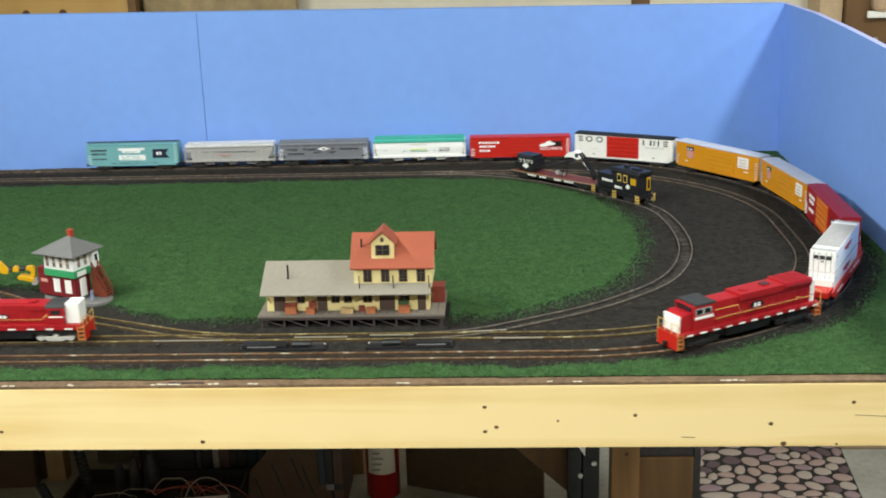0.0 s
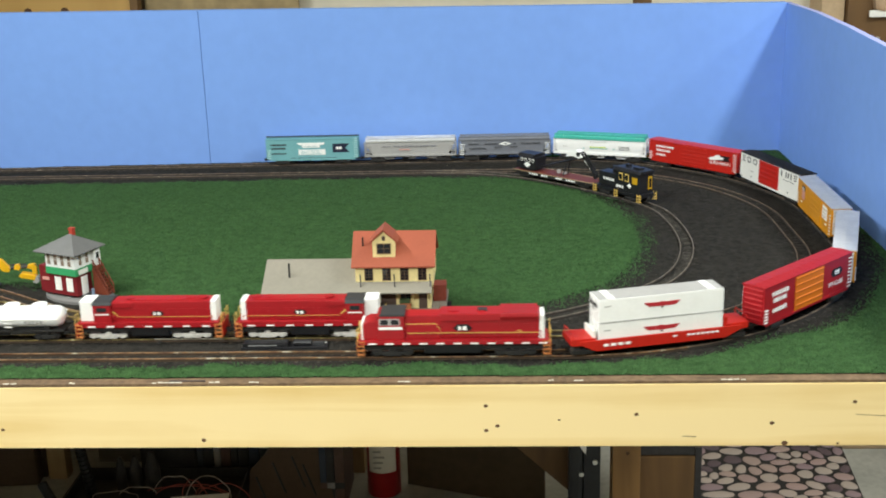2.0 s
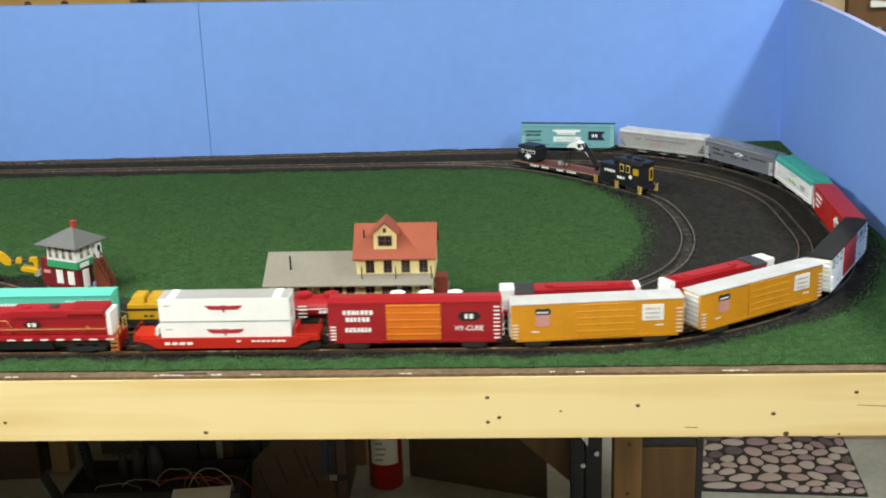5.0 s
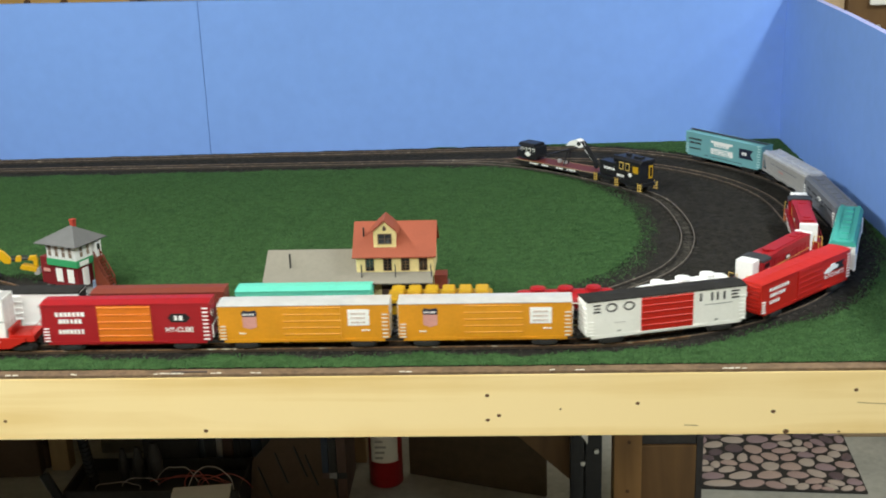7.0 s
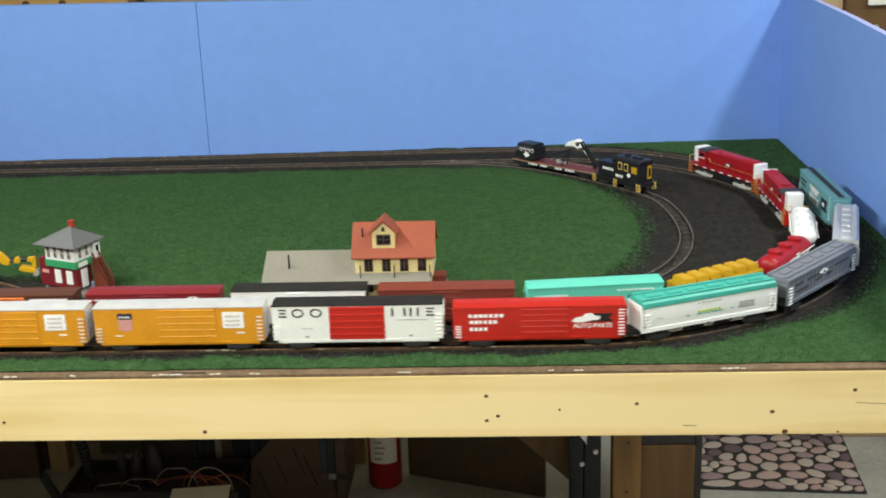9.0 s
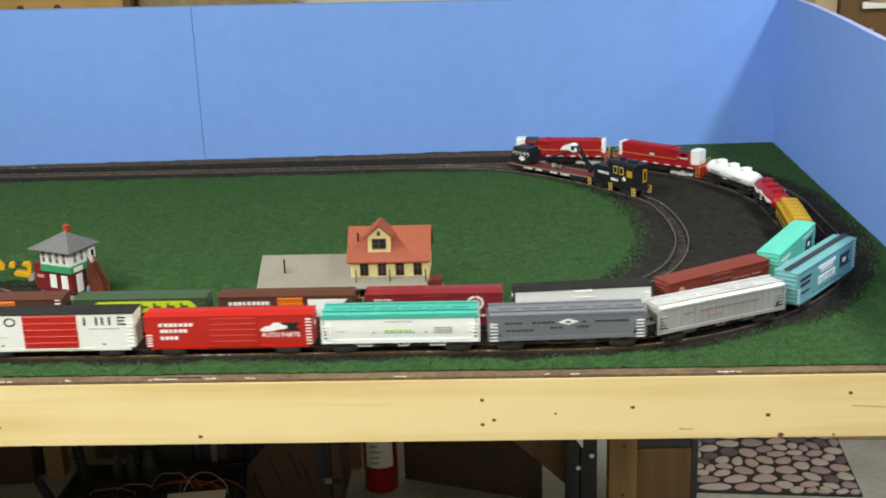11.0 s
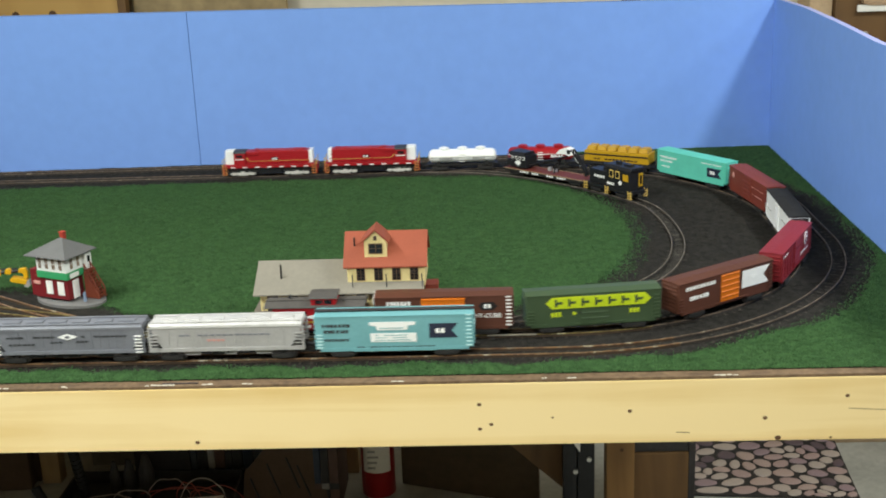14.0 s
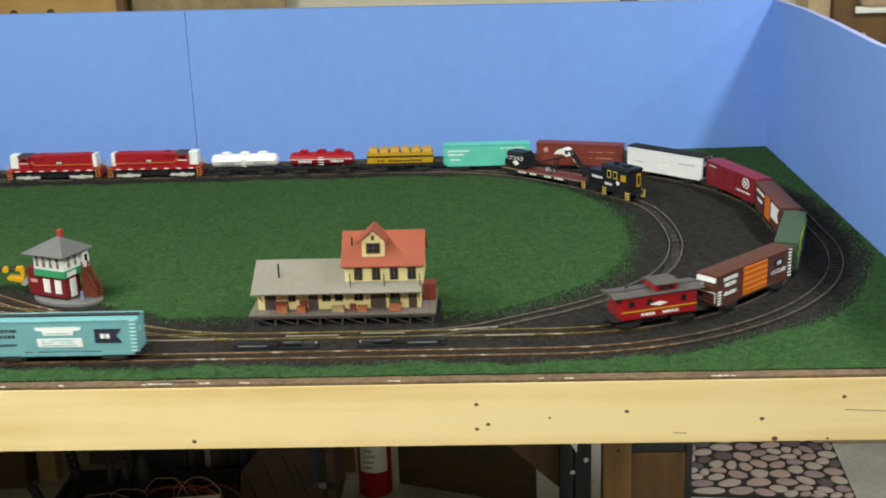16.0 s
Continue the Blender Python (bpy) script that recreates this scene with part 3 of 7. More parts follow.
def chassis(root, length, truck_in=0.030, mat=None):
    """Centre sill, trucks and couplers under a freight car."""
    bm = box(-length / 2 + 0.004, -0.004, 0.0085, length / 2 - 0.004, 0.004, 0.0125, 0.0006)
    for i in range(5):
        x = (i - 2) * length * 0.17
        box(x - 0.0012, -0.0122, 0.0095, x + 0.0012, 0.0122, 0.0118, 0, bm)
    box(-0.016, -0.010, 0.0062, -0.004, -0.003, 0.010, 0.0008, bm)
    rod((0.004, 0.007, 0.0082), (0.018, 0.007, 0.0082), 0.0026, 10, bm)
    part("underframe", bm, CHASSIS, root)
    for s in (-1, 1):
        truck(root, s * (length / 2 - truck_in), 2, mat)
        coupler(root, s * (length / 2 + 0.0005))


BOX_W = 0.0272  # width of a boxcar body


def boxcar(label, length, body, roof, top=0.0530, width=BOX_W, door=None, door_mat=None, door_relief=0.0006, ribs=0, ladder_mat=None, end_mat=None, walkway=None, ends_ladder=(1, 1), tall_rungs=False):
    """A boxcar: ribbed sides, shallow ridged roof, sliding doors, end ladders, chassis."""
    root = thing("boxcar", label, "boxcar", group="freight cars")
    z0 = 0.0115
    bm = box(-length / 2 + 0.0012, -width / 2, z0, length / 2 - 0.0012, width / 2, top, 0.0006)
    part("body", bm, body, root)
    for s in (-1, 1):
        zig = [(s * (length / 2 - 0.0016), z0 + 0.001)]
        for i in range(7):
            z = z0 + 0.004 + i * (top - z0 - 0.006) / 6.4
            zig += [(s * (length / 2 - 0.0010), z - 0.0018), (s * length / 2, z - 0.0008), (s * length / 2, z + 0.0008), (s * (length / 2 - 0.0010), z + 0.0018)]
        zig += [(s * (length / 2 - 0.0016), top - 0.0002)]
        e = prism(zig, -width / 2 + 0.0025, width / 2 - 0.0025, "y")
        part("end_panel", e, end_mat or body, root)
    rp = [(-width / 2 - 0.0008, top - 0.0004), (width / 2 + 0.0008, top - 0.0004), (width / 2 + 0.0008, top + 0.0008), (0, top + 0.0019), (-width / 2 - 0.0008, top + 0.0008)]
    rbm = prism(rp, -length / 2 + 0.0006, length / 2 - 0.0006)
    n = 14
    for i in range(n):
        x = -length / 2 + (i + 0.5) * length / n
        for s in (-1, 1):
            own = box(x - 0.0007, 0, 0, x + 0.0007, width / 2 + 0.0004, 0.00035)
            own.transform(Matrix.Translation((0, 0, top + 0.0017)) @ Matrix.Rotation(-math.atan2(0.0011, width / 2), 4, "X"))
            if s < 0:
                own.transform(Matrix.Diagonal((1, -1, 1, 1)))
                bmesh.ops.reverse_faces(own, faces=own.faces[:])
            merge(rbm, own)
    part("roof", rbm, roof, root)
    if walkway:
        part("running_board", box(-length / 2, -0.0035, top + 0.0032, length / 2, 0.0035, top + 0.0040, 0.0002), walkway, root)
    for side in (-1, 1):
        if ribs:
            for i in range(ribs):
                u = -length / 2 + 0.004 + (length - 0.008) * i / (ribs - 1)
                if door and door[0] - 0.001 < u < door[1] + 0.001:
                    continue
                rb = box(u - 0.0006, -0.0004, z0 + 0.002, u + 0.0006, 0.0004, top - 0.002)
                rb.transform(side_pose(side, 0, 0, width))
                part("side_post", rb, body, root)
        part("sill", box(-length / 2 + 0.006, side * (width / 2 - 0.001), z0 - 0.0028, length / 2 - 0.006, side * (width / 2 + 0.0003), z0 + 0.0012, 0.0003), body, root)
        if door:
            dz0, dz1 = z0 + 0.0008, top - 0.0012
            zig = [(0.0006, dz0), (-0.0006, dz0)]
            for i in range(5):
                z = dz0 + (dz1 - dz0) * (i + 0.5) / 5
                zig += [(-0.0006, z + 0.0008), (-0.0006 - door_relief, z + 0.0014), (-0.0006 - door_relief, z + 0.0024), (-0.0006, z + 0.0030)]
            zig += [(-0.0006, dz1), (0.0006, dz1)]
            d = prism(zig, door[0], door[1])
            d.transform(side_pose(side, 0, 0, width))
            dm = part("door", d, door_mat or body, root, "sliding door with pressed ribs")
            part("door_rail", box(door[0] - 0.006 if side < 0 else -door[1] - 0.016, side * (width / 2 - 0.0002), dz0 - 0.0016, door[1] + 0.016 if side < 0 else -door[0] + 0.006, side * (width / 2 + 0.0012), dz0 - 0.0006), body, root)
        lm = ladder_mat or body
        if ends_ladder[0]:
            ladder(root, side, -length / 2 + 0.0058, z0, z0 + 0.018, width, lm, rungs=5)
        if ends_ladder[1]:
            ladder(root, side, length / 2 - 0.0058, z0, top - 0.003 if tall_rungs else z0 + 0.030, width, lm, rungs=9 if tall_rungs else 7)
    wheel = bmesh.new()
    for i in range(12):
        a, b = 2 * math.pi * i / 12, 2 * math.pi * (i + 1) / 12
        rod((0, 0.0035 * math.cos(a), 0.0035 * math.sin(a)), (0, 0.0035 * math.cos(b), 0.0035 * math.sin(b)), 0.0004, 5, wheel)
    rod((0, -0.0035, 0), (0, 0.0035, 0), 0.0003, 5, wheel)
    wheel.transform(Matrix.Translation((-length / 2 - 0.0004, 0.008, top - 0.012)))
    part("brake_wheel", wheel, lm, root)
    chassis(root, length)
    return root


def flag(root, side, u0, u1, z0, z1, w, mat):
    """A swallow-tailed dark flag with a small white block."""
    n = (u1 - u0) * 0.22
    polygon(root, "emblem", side, [(u0, z0), (u1, z0), (u1 - n, (z0 + z1) / 2), (u1, z1), (u0, z1)], w, mat, "dark swallow-tailed emblem")
    bars(root, side, u0 + (u1 - u0) * .22, u0 + (u1 - u0) * .58, (z0 + z1) / 2 - 0.003, (z0 + z1) / 2 + 0.003, w + 0.0008, WHITE, 2, 5)


def hycube(label, length, body, top, end_band=False):
    root = boxcar(label, length, body, body, top, door=(-0.030 * length / .186, 0.028 * length / .186), door_mat=ORANGE, ladder_mat=WHITE, tall_rungs=True)
    k = length / 0.186
    for side in (-1, 1):
        bars(root, side, -0.076 * k, -0.043 * k, 0.0415, 0.0465, BOX_W, WHITE, 7, 1, "white block lettering")
        bars(root, side, -0.073 * k, -0.047 * k, 0.0335, 0.0385, BOX_W, WHITE, 6, 2)
        bars(root, side, -0.074 * k, -0.045 * k, 0.0215, 0.0265, BOX_W, WHITE, 7, 3)
        polygon(root, "emblem", side, [(0.046 * k, 0.0385), (0.050 * k, 0.0435), (0.066 * k, 0.0435), (0.071 * k, 0.0385), (0.066 * k, 0.0335), (0.050 * k, 0.0335)], BOX_W, BLACK, "black lozenge emblem")
        bars(root, side, 0.0535 * k, 0.0635 * k, 0.0360, 0.0412, BOX_W + 0.0012, WHITE, 2, 1)
        if end_band and side > 0:
            part("end_band", box(-length / 2 - 0.0010, -0.0128, top - 0.0085, -length / 2 - 0.0002, 0.0128, top - 0.0015, 0.0002), WHITE, root, "white band across the car end")
        words(root, side, "HY-CUBE", 0.0580 * k, 0.0245, 0.0056, BOX_W, WHITE, "white words", 0.95)
    part("end_handrail", rod((-length / 2 - 0.0012, -0.013, 0.016), (-length / 2 - 0.0012, -0.013, 0.030), 0.0006, 6, rod((-length / 2 - 0.0012, -0.013, 0.030), (-length / 2 - 0.0012, 0.013, 0.030), 0.0006, 6, rod((-length / 2 - 0.0012, 0.013, 0.016), (-length / 2 - 0.0012, 0.013, 0.030), 0.0006, 6))), WHITE, root)
    return root


def amber_boxcar():
    root = boxcar("amber yellow boxcar with silver roof and shield emblem", 0.186, UP_YELLOW, SILVER, 0.0545, ribs=0, door_relief=0.0003, door=(-0.022, 0.040), end_mat=SILVER, ladder_mat=SILVER)
    for side in (-1, 1):
        polygon(root, "shield", side, [(-0.0655, 0.0280), (-0.058, 0.0255), (-0.0505, 0.0280), (-0.0505, 0.041), (-0.0655, 0.041)], BOX_W, PINKISH, "faded red lower half of a shield")
        polygon(root, "shield_top", side, [(-0.0655, 0.041), (-0.0505, 0.041), (-0.0495, 0.0460), (-0.0515, 0.0490), (-0.058, 0.0478), (-0.0645, 0.0490), (-0.0665, 0.0460)], BOX_W, NAVY, "dark blue upper part of a shield")
        bars(root, side, -0.0645, -0.0515, 0.0430, 0.0450, BOX_W + 0.0012, WHITE, 4, 4)
        panel(root, "notice", side, 0.0475, 0.0705, 0.0285, 0.0485, BOX_W, WHITE, "white notice panel")
        for i in range(3):
            bars(root, side, 0.051, 0.067, 0.0315 + i * 0.0055, 0.0337 + i * 0.0055, BOX_W + 0.0012, NOTICE_PRINT, 5, i)
        bars(root, side, -0.070, -0.062, 0.0195, 0.0210, BOX_W, WHITE, 3, 6)
        bars(root, side, 0.062, 0.071, 0.0215, 0.0235, BOX_W, WHITE, 3, 7)
    return root


def white_red_boxcar():
    root = boxcar("white boxcar with red sliding doors and black roof", 0.184, OFFWHITE, ROOF_BLACK, 0.0515, ribs=0, door=(-0.030, 0.029), door_mat=BRIGHT_RED, ladder_mat=OFFWHITE)
    w = BOX_W
    for side in (-1, 1):
        # brand lettering stays plain blocks
        for u0, u1, z0, z1 in ((-0.084, -0.0755, 0.0385, 0.0402), (-0.083, -0.0765, 0.0424, 0.0440), (-0.084, -0.0755, 0.0462, 0.0478), (0.0365, 0.0388, 0.0385, 0.0478), (0.0495, 0.0518, 0.0385, 0.0478),
                               (0.0560, 0.0582, 0.0385, 0.0478), (0.0638, 0.0660, 0.0385, 0.0478), (0.0735, 0.0825, 0.0385, 0.0402), (0.0735, 0.0810, 0.0424, 0.0440), (0.0735, 0.0825, 0.0462, 0.0478)):
            panel(root, "lettering", side, u0, u1, z0, z1, w, BLACK, "plain black block")
        for cu in (-0.0635, -0.0440):
            ring = bmesh.new()
            va = [ring.verts.new((x, 0, z)) for x, z in disc(cu, 0.0432, 0.0066, 0.0052, 24)]
            vb = [ring.verts.new((x, 0, z)) for x, z in disc(cu, 0.0432, 0.0046, 0.0034, 24)]
            for i in range(24):
                ring.faces.new((va[i], va[(i + 1) % 24], vb[(i + 1) % 24], vb[i]))
            ring.transform(side_pose(side, 0, 0, w))
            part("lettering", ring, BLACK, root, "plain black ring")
        bars(root, side, 0.042, 0.076, 0.0338, 0.0344, w, DARK_GREY, 9, 3)
        bars(root, side, -0.060, -0.047, 0.0250, 0.0258, w, LIGHT_GREY, 5, 4)
        bars(root, side, -0.056, -0.052, 0.0150, 0.0165, w, DARK_GREY, 2, 4)
        bars(root, side, 0.055, 0.059, 0.0150, 0.0165, w, DARK_GREY, 2, 5)
    return root


def parts_boxcar():
    root = boxcar("bright red boxcar with white cloud emblem", 0.184, BRIGHT_RED, BRIGHT_RED, 0.0525, ribs=0, door_relief=0.0003, door=(-0.020, 0.030), ladder_mat=WHITE, tall_rungs=True)
    w = BOX_W
    for side in (-1, 1):
        bars(root, side, -0.075, -0.037, 0.0395, 0.0440, w, WHITE, 7, 1)
        bars(root, side, -0.074, -0.044, 0.0310, 0.0355, w, WHITE, 6, 2)
        bars(root, side, -0.074, -0.054, 0.0215, 0.0260, w, WHITE, 4, 3)
        polygon(root, "emblem", side, [(0.052, 0.0315), (0.078, 0.0315), (0.073, 0.0370), (0.078, 0.0425), (0.056, 0.0425)], w, BLACK, "black flag behind the emblem")
        polygon(root, "emblem", side, [(0.034, 0.0330), (0.037, 0.0310), (0.046, 0.0310), (0.055, 0.0335), (0.063, 0.0345), (0.064, 0.0385), (0.058, 0.0400), (0.055, 0.0432), (0.048, 0.0425), (0.046, 0.0390), (0.038, 0.0370)], w + 0.0006, WHITE, "white cloud-shaped emblem")
        words(root, side, "AUTO PARTS", 0.0560, 0.0235, 0.0054, w, WHITE, "white words", 0.93)
    return root


def teal_boxcar():
    root = boxcar("teal boxcar with white panels and a dark flag emblem", 0.171, TEAL, TEAL, 0.0530, ribs=0, ladder_mat=paint("pale_teal_paint", (0.50, 0.72, 0.72)), walkway=DARK_GREY, tall_rungs=True)
    w = BOX_W
    for side in (-1, 1):
        bars(root, side, -0.0765, -0.0460, 0.0395, 0.0435, w, DARK_GREY, 7, 1, "dark lettering")
        bars(root, side, -0.0750, -0.0480, 0.0320, 0.0360, w, DARK_GREY, 6, 2)
        bars(root, side, -0.0745, -0.0470, 0.0215, 0.0245, w, DARK_GREY, 7, 3)
        polygon(root, "panel", side, [(-0.0265, 0.0455), (0.0235, 0.0455), (0.0225, 0.0415), (0.0150, 0.0405), (0.0140, 0.0350), (-0.0180, 0.0350), (-0.0190, 0.0405), (-0.0255, 0.0415)], w, WHITE, "white painted panel")
        polygon(root, "panel", side, [(-0.0255, 0.0310), (0.0235, 0.0310), (0.0240, 0.0195), (-0.0250, 0.0200)], w, WHITE, "white painted panel")
        for i in range(3):
            bars(root, side, -0.0200, 0.0180, 0.0215 + i * 0.0032, 0.0226 + i * 0.0032, w + 0.0008, TEAL, 12, i)
        bars(root, side, -0.0150, 0.0110, 0.0370, 0.0382, w + 0.0008, TEAL, 9, 6)
        flag(root, side, 0.0375, 0.0680, 0.0240, 0.0425, w, NAVY)
        bars(root, side, -0.040, 0.045, 0.0128, 0.0140, w, DARK_GREY, 18, 8)
        panel(root, "lower_sill", side, -0.045, 0.045, 0.0085, 0.0118, w, TEAL, "", 0.0012)
    return root


def plain_boxcar(label, body, roof, length=0.153, top=0.0500, door_mat=None, extra=None, ladder_mat=None, door=(-0.014, 0.016), ribs=0, end_mat=None):
    root = boxcar(label, length, body, roof, top, door=door, door_mat=door_mat, ribs=ribs, ladder_mat=ladder_mat, end_mat=end_mat)
    if extra:
        for side in (-1, 1):
            extra(root, side, BOX_W)
    return root


def hopper_car(label, length, body, roof, ladder_mat, curved=True, logo=None, outlet_mat=None):
    """A covered hopper with slanting end sheets, open ends with ladders, roof walk and outlets."""
    root = thing("covered_hopper", label, "hopper car", group="freight cars")
    w, top, z0 = 0.0310, 0.0505, 0.0165
    prof = []
    for i in range(7):
        f = i / 6
        z = z0 + (top - z0) * f
        bulge = 0.0012 * math.sin(math.pi * f) if curved else 0
        prof.append((w / 2 - 0.0014 + bulge, z))
    bm = bmesh.new()
    L = length / 2
    ring = []
    full = [(y, z) for y, z in prof] + [(-y, z) for y, z in reversed(prof)]
    rows = []
    for sx in (-1, 1):
        row = []
        for y, z in full:
            cut = (0.0025 if curved else 0.011) * max(0, 1 - (z - z0) / (top - z0) * 1.6)
            row.append(bm.verts.new((sx * (L - 0.004 - cut), y, z)))
        rows.append(row)
    n = len(full)
    bm.faces.new(rows[0])
    bm.faces.new(rows[1][::-1])
    for i in range(n):
        bm.faces.new((rows[0][i], rows[1][i], rows[1][(i + 1) % n], rows[0][(i + 1) % n]))
    bmesh.ops.recalc_face_normals(bm, faces=bm.faces[:])
    part("body", bm, body, root)
    rbm = prism([(-w / 2, top - 0.0045), (w / 2, top - 0.0045), (w / 2, top - 0.0010), (w / 2 - 0.004, top + 0.0018), (-w / 2 + 0.004, top + 0.0018), (-w / 2, top - 0.0010)], -L + 0.002, L - 0.002, bevel=0.0004)
    part("roof", rbm, roof, root)
    walk_bm = bmesh.new()
    for s in (-1, 1):
        box(-L + 0.002, s * 0.0085, top + 0.0024, L - 0.002, s * 0.0125, top + 0.0034, 0.0002, walk_bm)
    for i in range(6):
        x = (i - 2.5) * length * 0.15
        box(x - 0.009, -0.0050, top + 0.0016, x + 0.009, 0.0050, top + 0.0036, 0.0006, walk_bm)
    part("running_board", walk_bm, roof, root, "roof walk and hatch covers")
    for side in (-1, 1):
        part("side_sill", box(-L + 0.002, side * (w / 2 - 0.0022), 0.0125, L - 0.002, side * (w / 2), 0.0175, 0.0005), body, root)
        for e in (-1, 1):
            ladder(root, side, e * (L - 0.0066), 0.0120, 0.0340, w, ladder_mat, 0.0080, 6)
            part("corner_post", box(e * (L - 0.0025), side * (w / 2 - 0.0016), 0.0125, e * L, side * (w / 2), top - 0.004, 0.0003), body, root)
        if not curved:
            for i in range(15):
                u = -L + 0.022 + (length - 0.044) * i / 14
                shared("side_post", ("hopper_post", body.name), lambda: box(-0.0005, -0.0004, z0 + 0.002, 0.0005, 0.0006, top - 0.006), body, root, side_pose(side, u, 0, w - 0.0028))
        if logo:
            logo(root, side, w)
    for i in range(3):
        x = (i - 1) * length * 0.23
        o = bmesh.new()
        va = [o.verts.new((x + sx * 0.016, sy * 0.0125, 0.0168)) for sx, sy in ((-1, -1), (1, -1), (1, 1), (-1, 1))]
        vb = [o.verts.new((x + sx * 0.007, sy * 0.0080, 0.0065)) for sx, sy in ((-1, -1), (1, -1), (1, 1), (-1, 1))]
        o.faces.new(va)
        o.faces.new(vb[::-1])
        for k in range(4):
            o.faces.new((va[k], vb[k], vb[(k + 1) % 4], va[(k + 1) % 4]))
        bmesh.ops.recalc_face_normals(o, faces=o.faces[:])
        box(x - 0.0085, -0.0085, 0.0060, x + 0.0085, 0.0085, 0.0078, 0.0004, o)
        part("outlet", o, outlet_mat or body, root)
    for e in (-1, 1):
        if curved:
            part("end_sheet", box(e * (L - 0.0030), -w / 2 + 0.0022, 0.0140, e * (L - 0.0016), w / 2 - 0.0022, top - 0.0050, 0.0003), body, root, "solid end sheet")
        part("end_platform", box(e * (L - 0.022), -w / 2 + 0.002, 0.0125, e * L, w / 2 - 0.002, 0.0140, 0.0002), CHASSIS, root)
    chassis(root, length, 0.024)
    return root


def tank_car(label, length, body, frame_mat, letter_mat):
    """A three-dome tank car on a black frame."""
    root = thing("tank_car", label, "tank car", group="freight cars")
    r, zc, L = 0.0152, 0.0300, length / 2
    bm = bmesh.new()
    rows = []
    for x, k in ((-L + 0.002, 0.02), (-L + 0.0026, 0.45), (-L + 0.005, 0.80), (-L + 0.0085, 0.96), (-L + 0.012, 1), (L - 0.012, 1), (L - 0.0085, 0.96), (L - 0.005, 0.80), (L - 0.0026, 0.45), (L - 0.002, 0.02)):
        rows.append([bm.verts.new((x, r * k * math.cos(2 * math.pi * i / 28), zc + r * k * math.sin(2 * math.pi * i / 28))) for i in range(28)])
    for a, b in zip(rows, rows[1:]):
        for i in range(28):
            bm.faces.new((a[i], b[i], b[(i + 1) % 28], a[(i + 1) % 28]))
    bm.faces.new(rows[0])
    bm.faces.new(rows[-1][::-1])
    bmesh.ops.recalc_face_normals(bm, faces=bm.faces[:])
    part("tank", bm, body, root, "", True)
    for i in (-1, 0, 1):
        d = rod((i * length * 0.26, 0, zc + r - 0.003), (i * length * 0.26, 0, zc + r + 0.0038), 0.0085, 20)
        rod((i * length * 0.26, 0, zc + r + 0.0036), (i * length * 0.26, 0, zc + r + 0.0054), 0.0072, 20, d, 0.0045)
        part("dome", d, body, root)
    for side in (-1, 1):
        part("handrail", rod((-L + 0.004, side * (r + 0.0012), zc + 0.002), (L - 0.004, side * (r + 0.0012), zc + 0.002), 0.0007, 6), frame_mat, root)
        ladder(root, side, 0.0, 0.0165, 0.0330, 2 * r + 0.002, frame_mat, 0.0095, 4)
        bars(root, side, -0.040, -0.016, 0.0250, 0.0295, 2 * r + 0.0006, letter_mat, 5, 1)
        bars(root, side, 0.018, 0.040, 0.0250, 0.0295, 2 * r + 0.0006, letter_mat, 5, 2)
        part("side_sill", box(-L, side * 0.0125, 0.0115, L, side * 0.0150, 0.0140, 0.0003), CHASSIS, root)
    for s in (-1, 1):
        part("saddle", box(s * (L - 0.020) - 0.003, -0.0125, 0.0120, s * (L - 0.020) + 0.003, 0.0125, 0.0200, 0.0006), CHASSIS, root)
        part("end_platform", box(s * (L - 0.012), -0.015, 0.0120, s * L, 0.015, 0.0135, 0.0002), CHASSIS, root)
    chassis(root, length, 0.022)
    return root


def ore_hopper():
    root = thing("covered_ore_hopper", "yellow covered hopper with black stripe and six roof humps", "hopper car", group="freight cars")
    length, w = 0.120, 0.0330
    L = length / 2
    body = prism([(-w / 2, 0.0190), (w / 2, 0.0190), (w / 2, 0.0400), (-w / 2, 0.0400)], -L + 0.002, L - 0.002, bevel=0.0006)
    part("body", body, YELLOW, root)
    for i in range(6):
        x = (i - 2.5) * 0.0188
        b = bmesh.new()
        va = [b.verts.new((x + sx * 0.0080, sy * 0.0130, 0.0398)) for sx, sy in ((-1, -1), (1, -1), (1, 1), (-1, 1))]
        vb = [b.verts.new((x + sx * 0.0068, sy * 0.0110, 0.0490)) for sx, sy in ((-1, -1), (1, -1), (1, 1), (-1, 1))]
        b.faces.new(va[::-1])
        b.faces.new(vb)
        for k in range(4):
            b.faces.new((va[k], va[(k + 1) % 4], vb[(k + 1) % 4], vb[k]))
        bmesh.ops.recalc_face_normals(b, faces=b.faces[:])
        bmesh.ops.bevel(b, geom=b.edges[:], offset=0.0009, segments=2, affect="EDGES")
        part("roof_hump", b, YELLOW, root)
    for side in (-1, 1):
        panel(root, "stripe", side, -L + 0.002, L - 0.002, 0.0318, 0.0345, w, BLACK, "black stripe", 0.0012)
        bars(root, side, -0.040, 0.040, 0.0225, 0.0255, w, BLACK, 12, 4)
        part("side_sill", box(-L, side * 0.0130, 0.0120, L, side * 0.0155, 0.0190, 0.0004), CHASSIS, root)
    for i in (-1, 1):
        o = prism([(-0.013, 0.0190), (0.013, 0.0190), (0.006, 0.0070), (-0.006, 0.0070)], i * 0.022 - 0.012, i * 0.022 + 0.012)
        part("outlet", o, CHASSIS, root)
    chassis(root, length, 0.022)
    return root


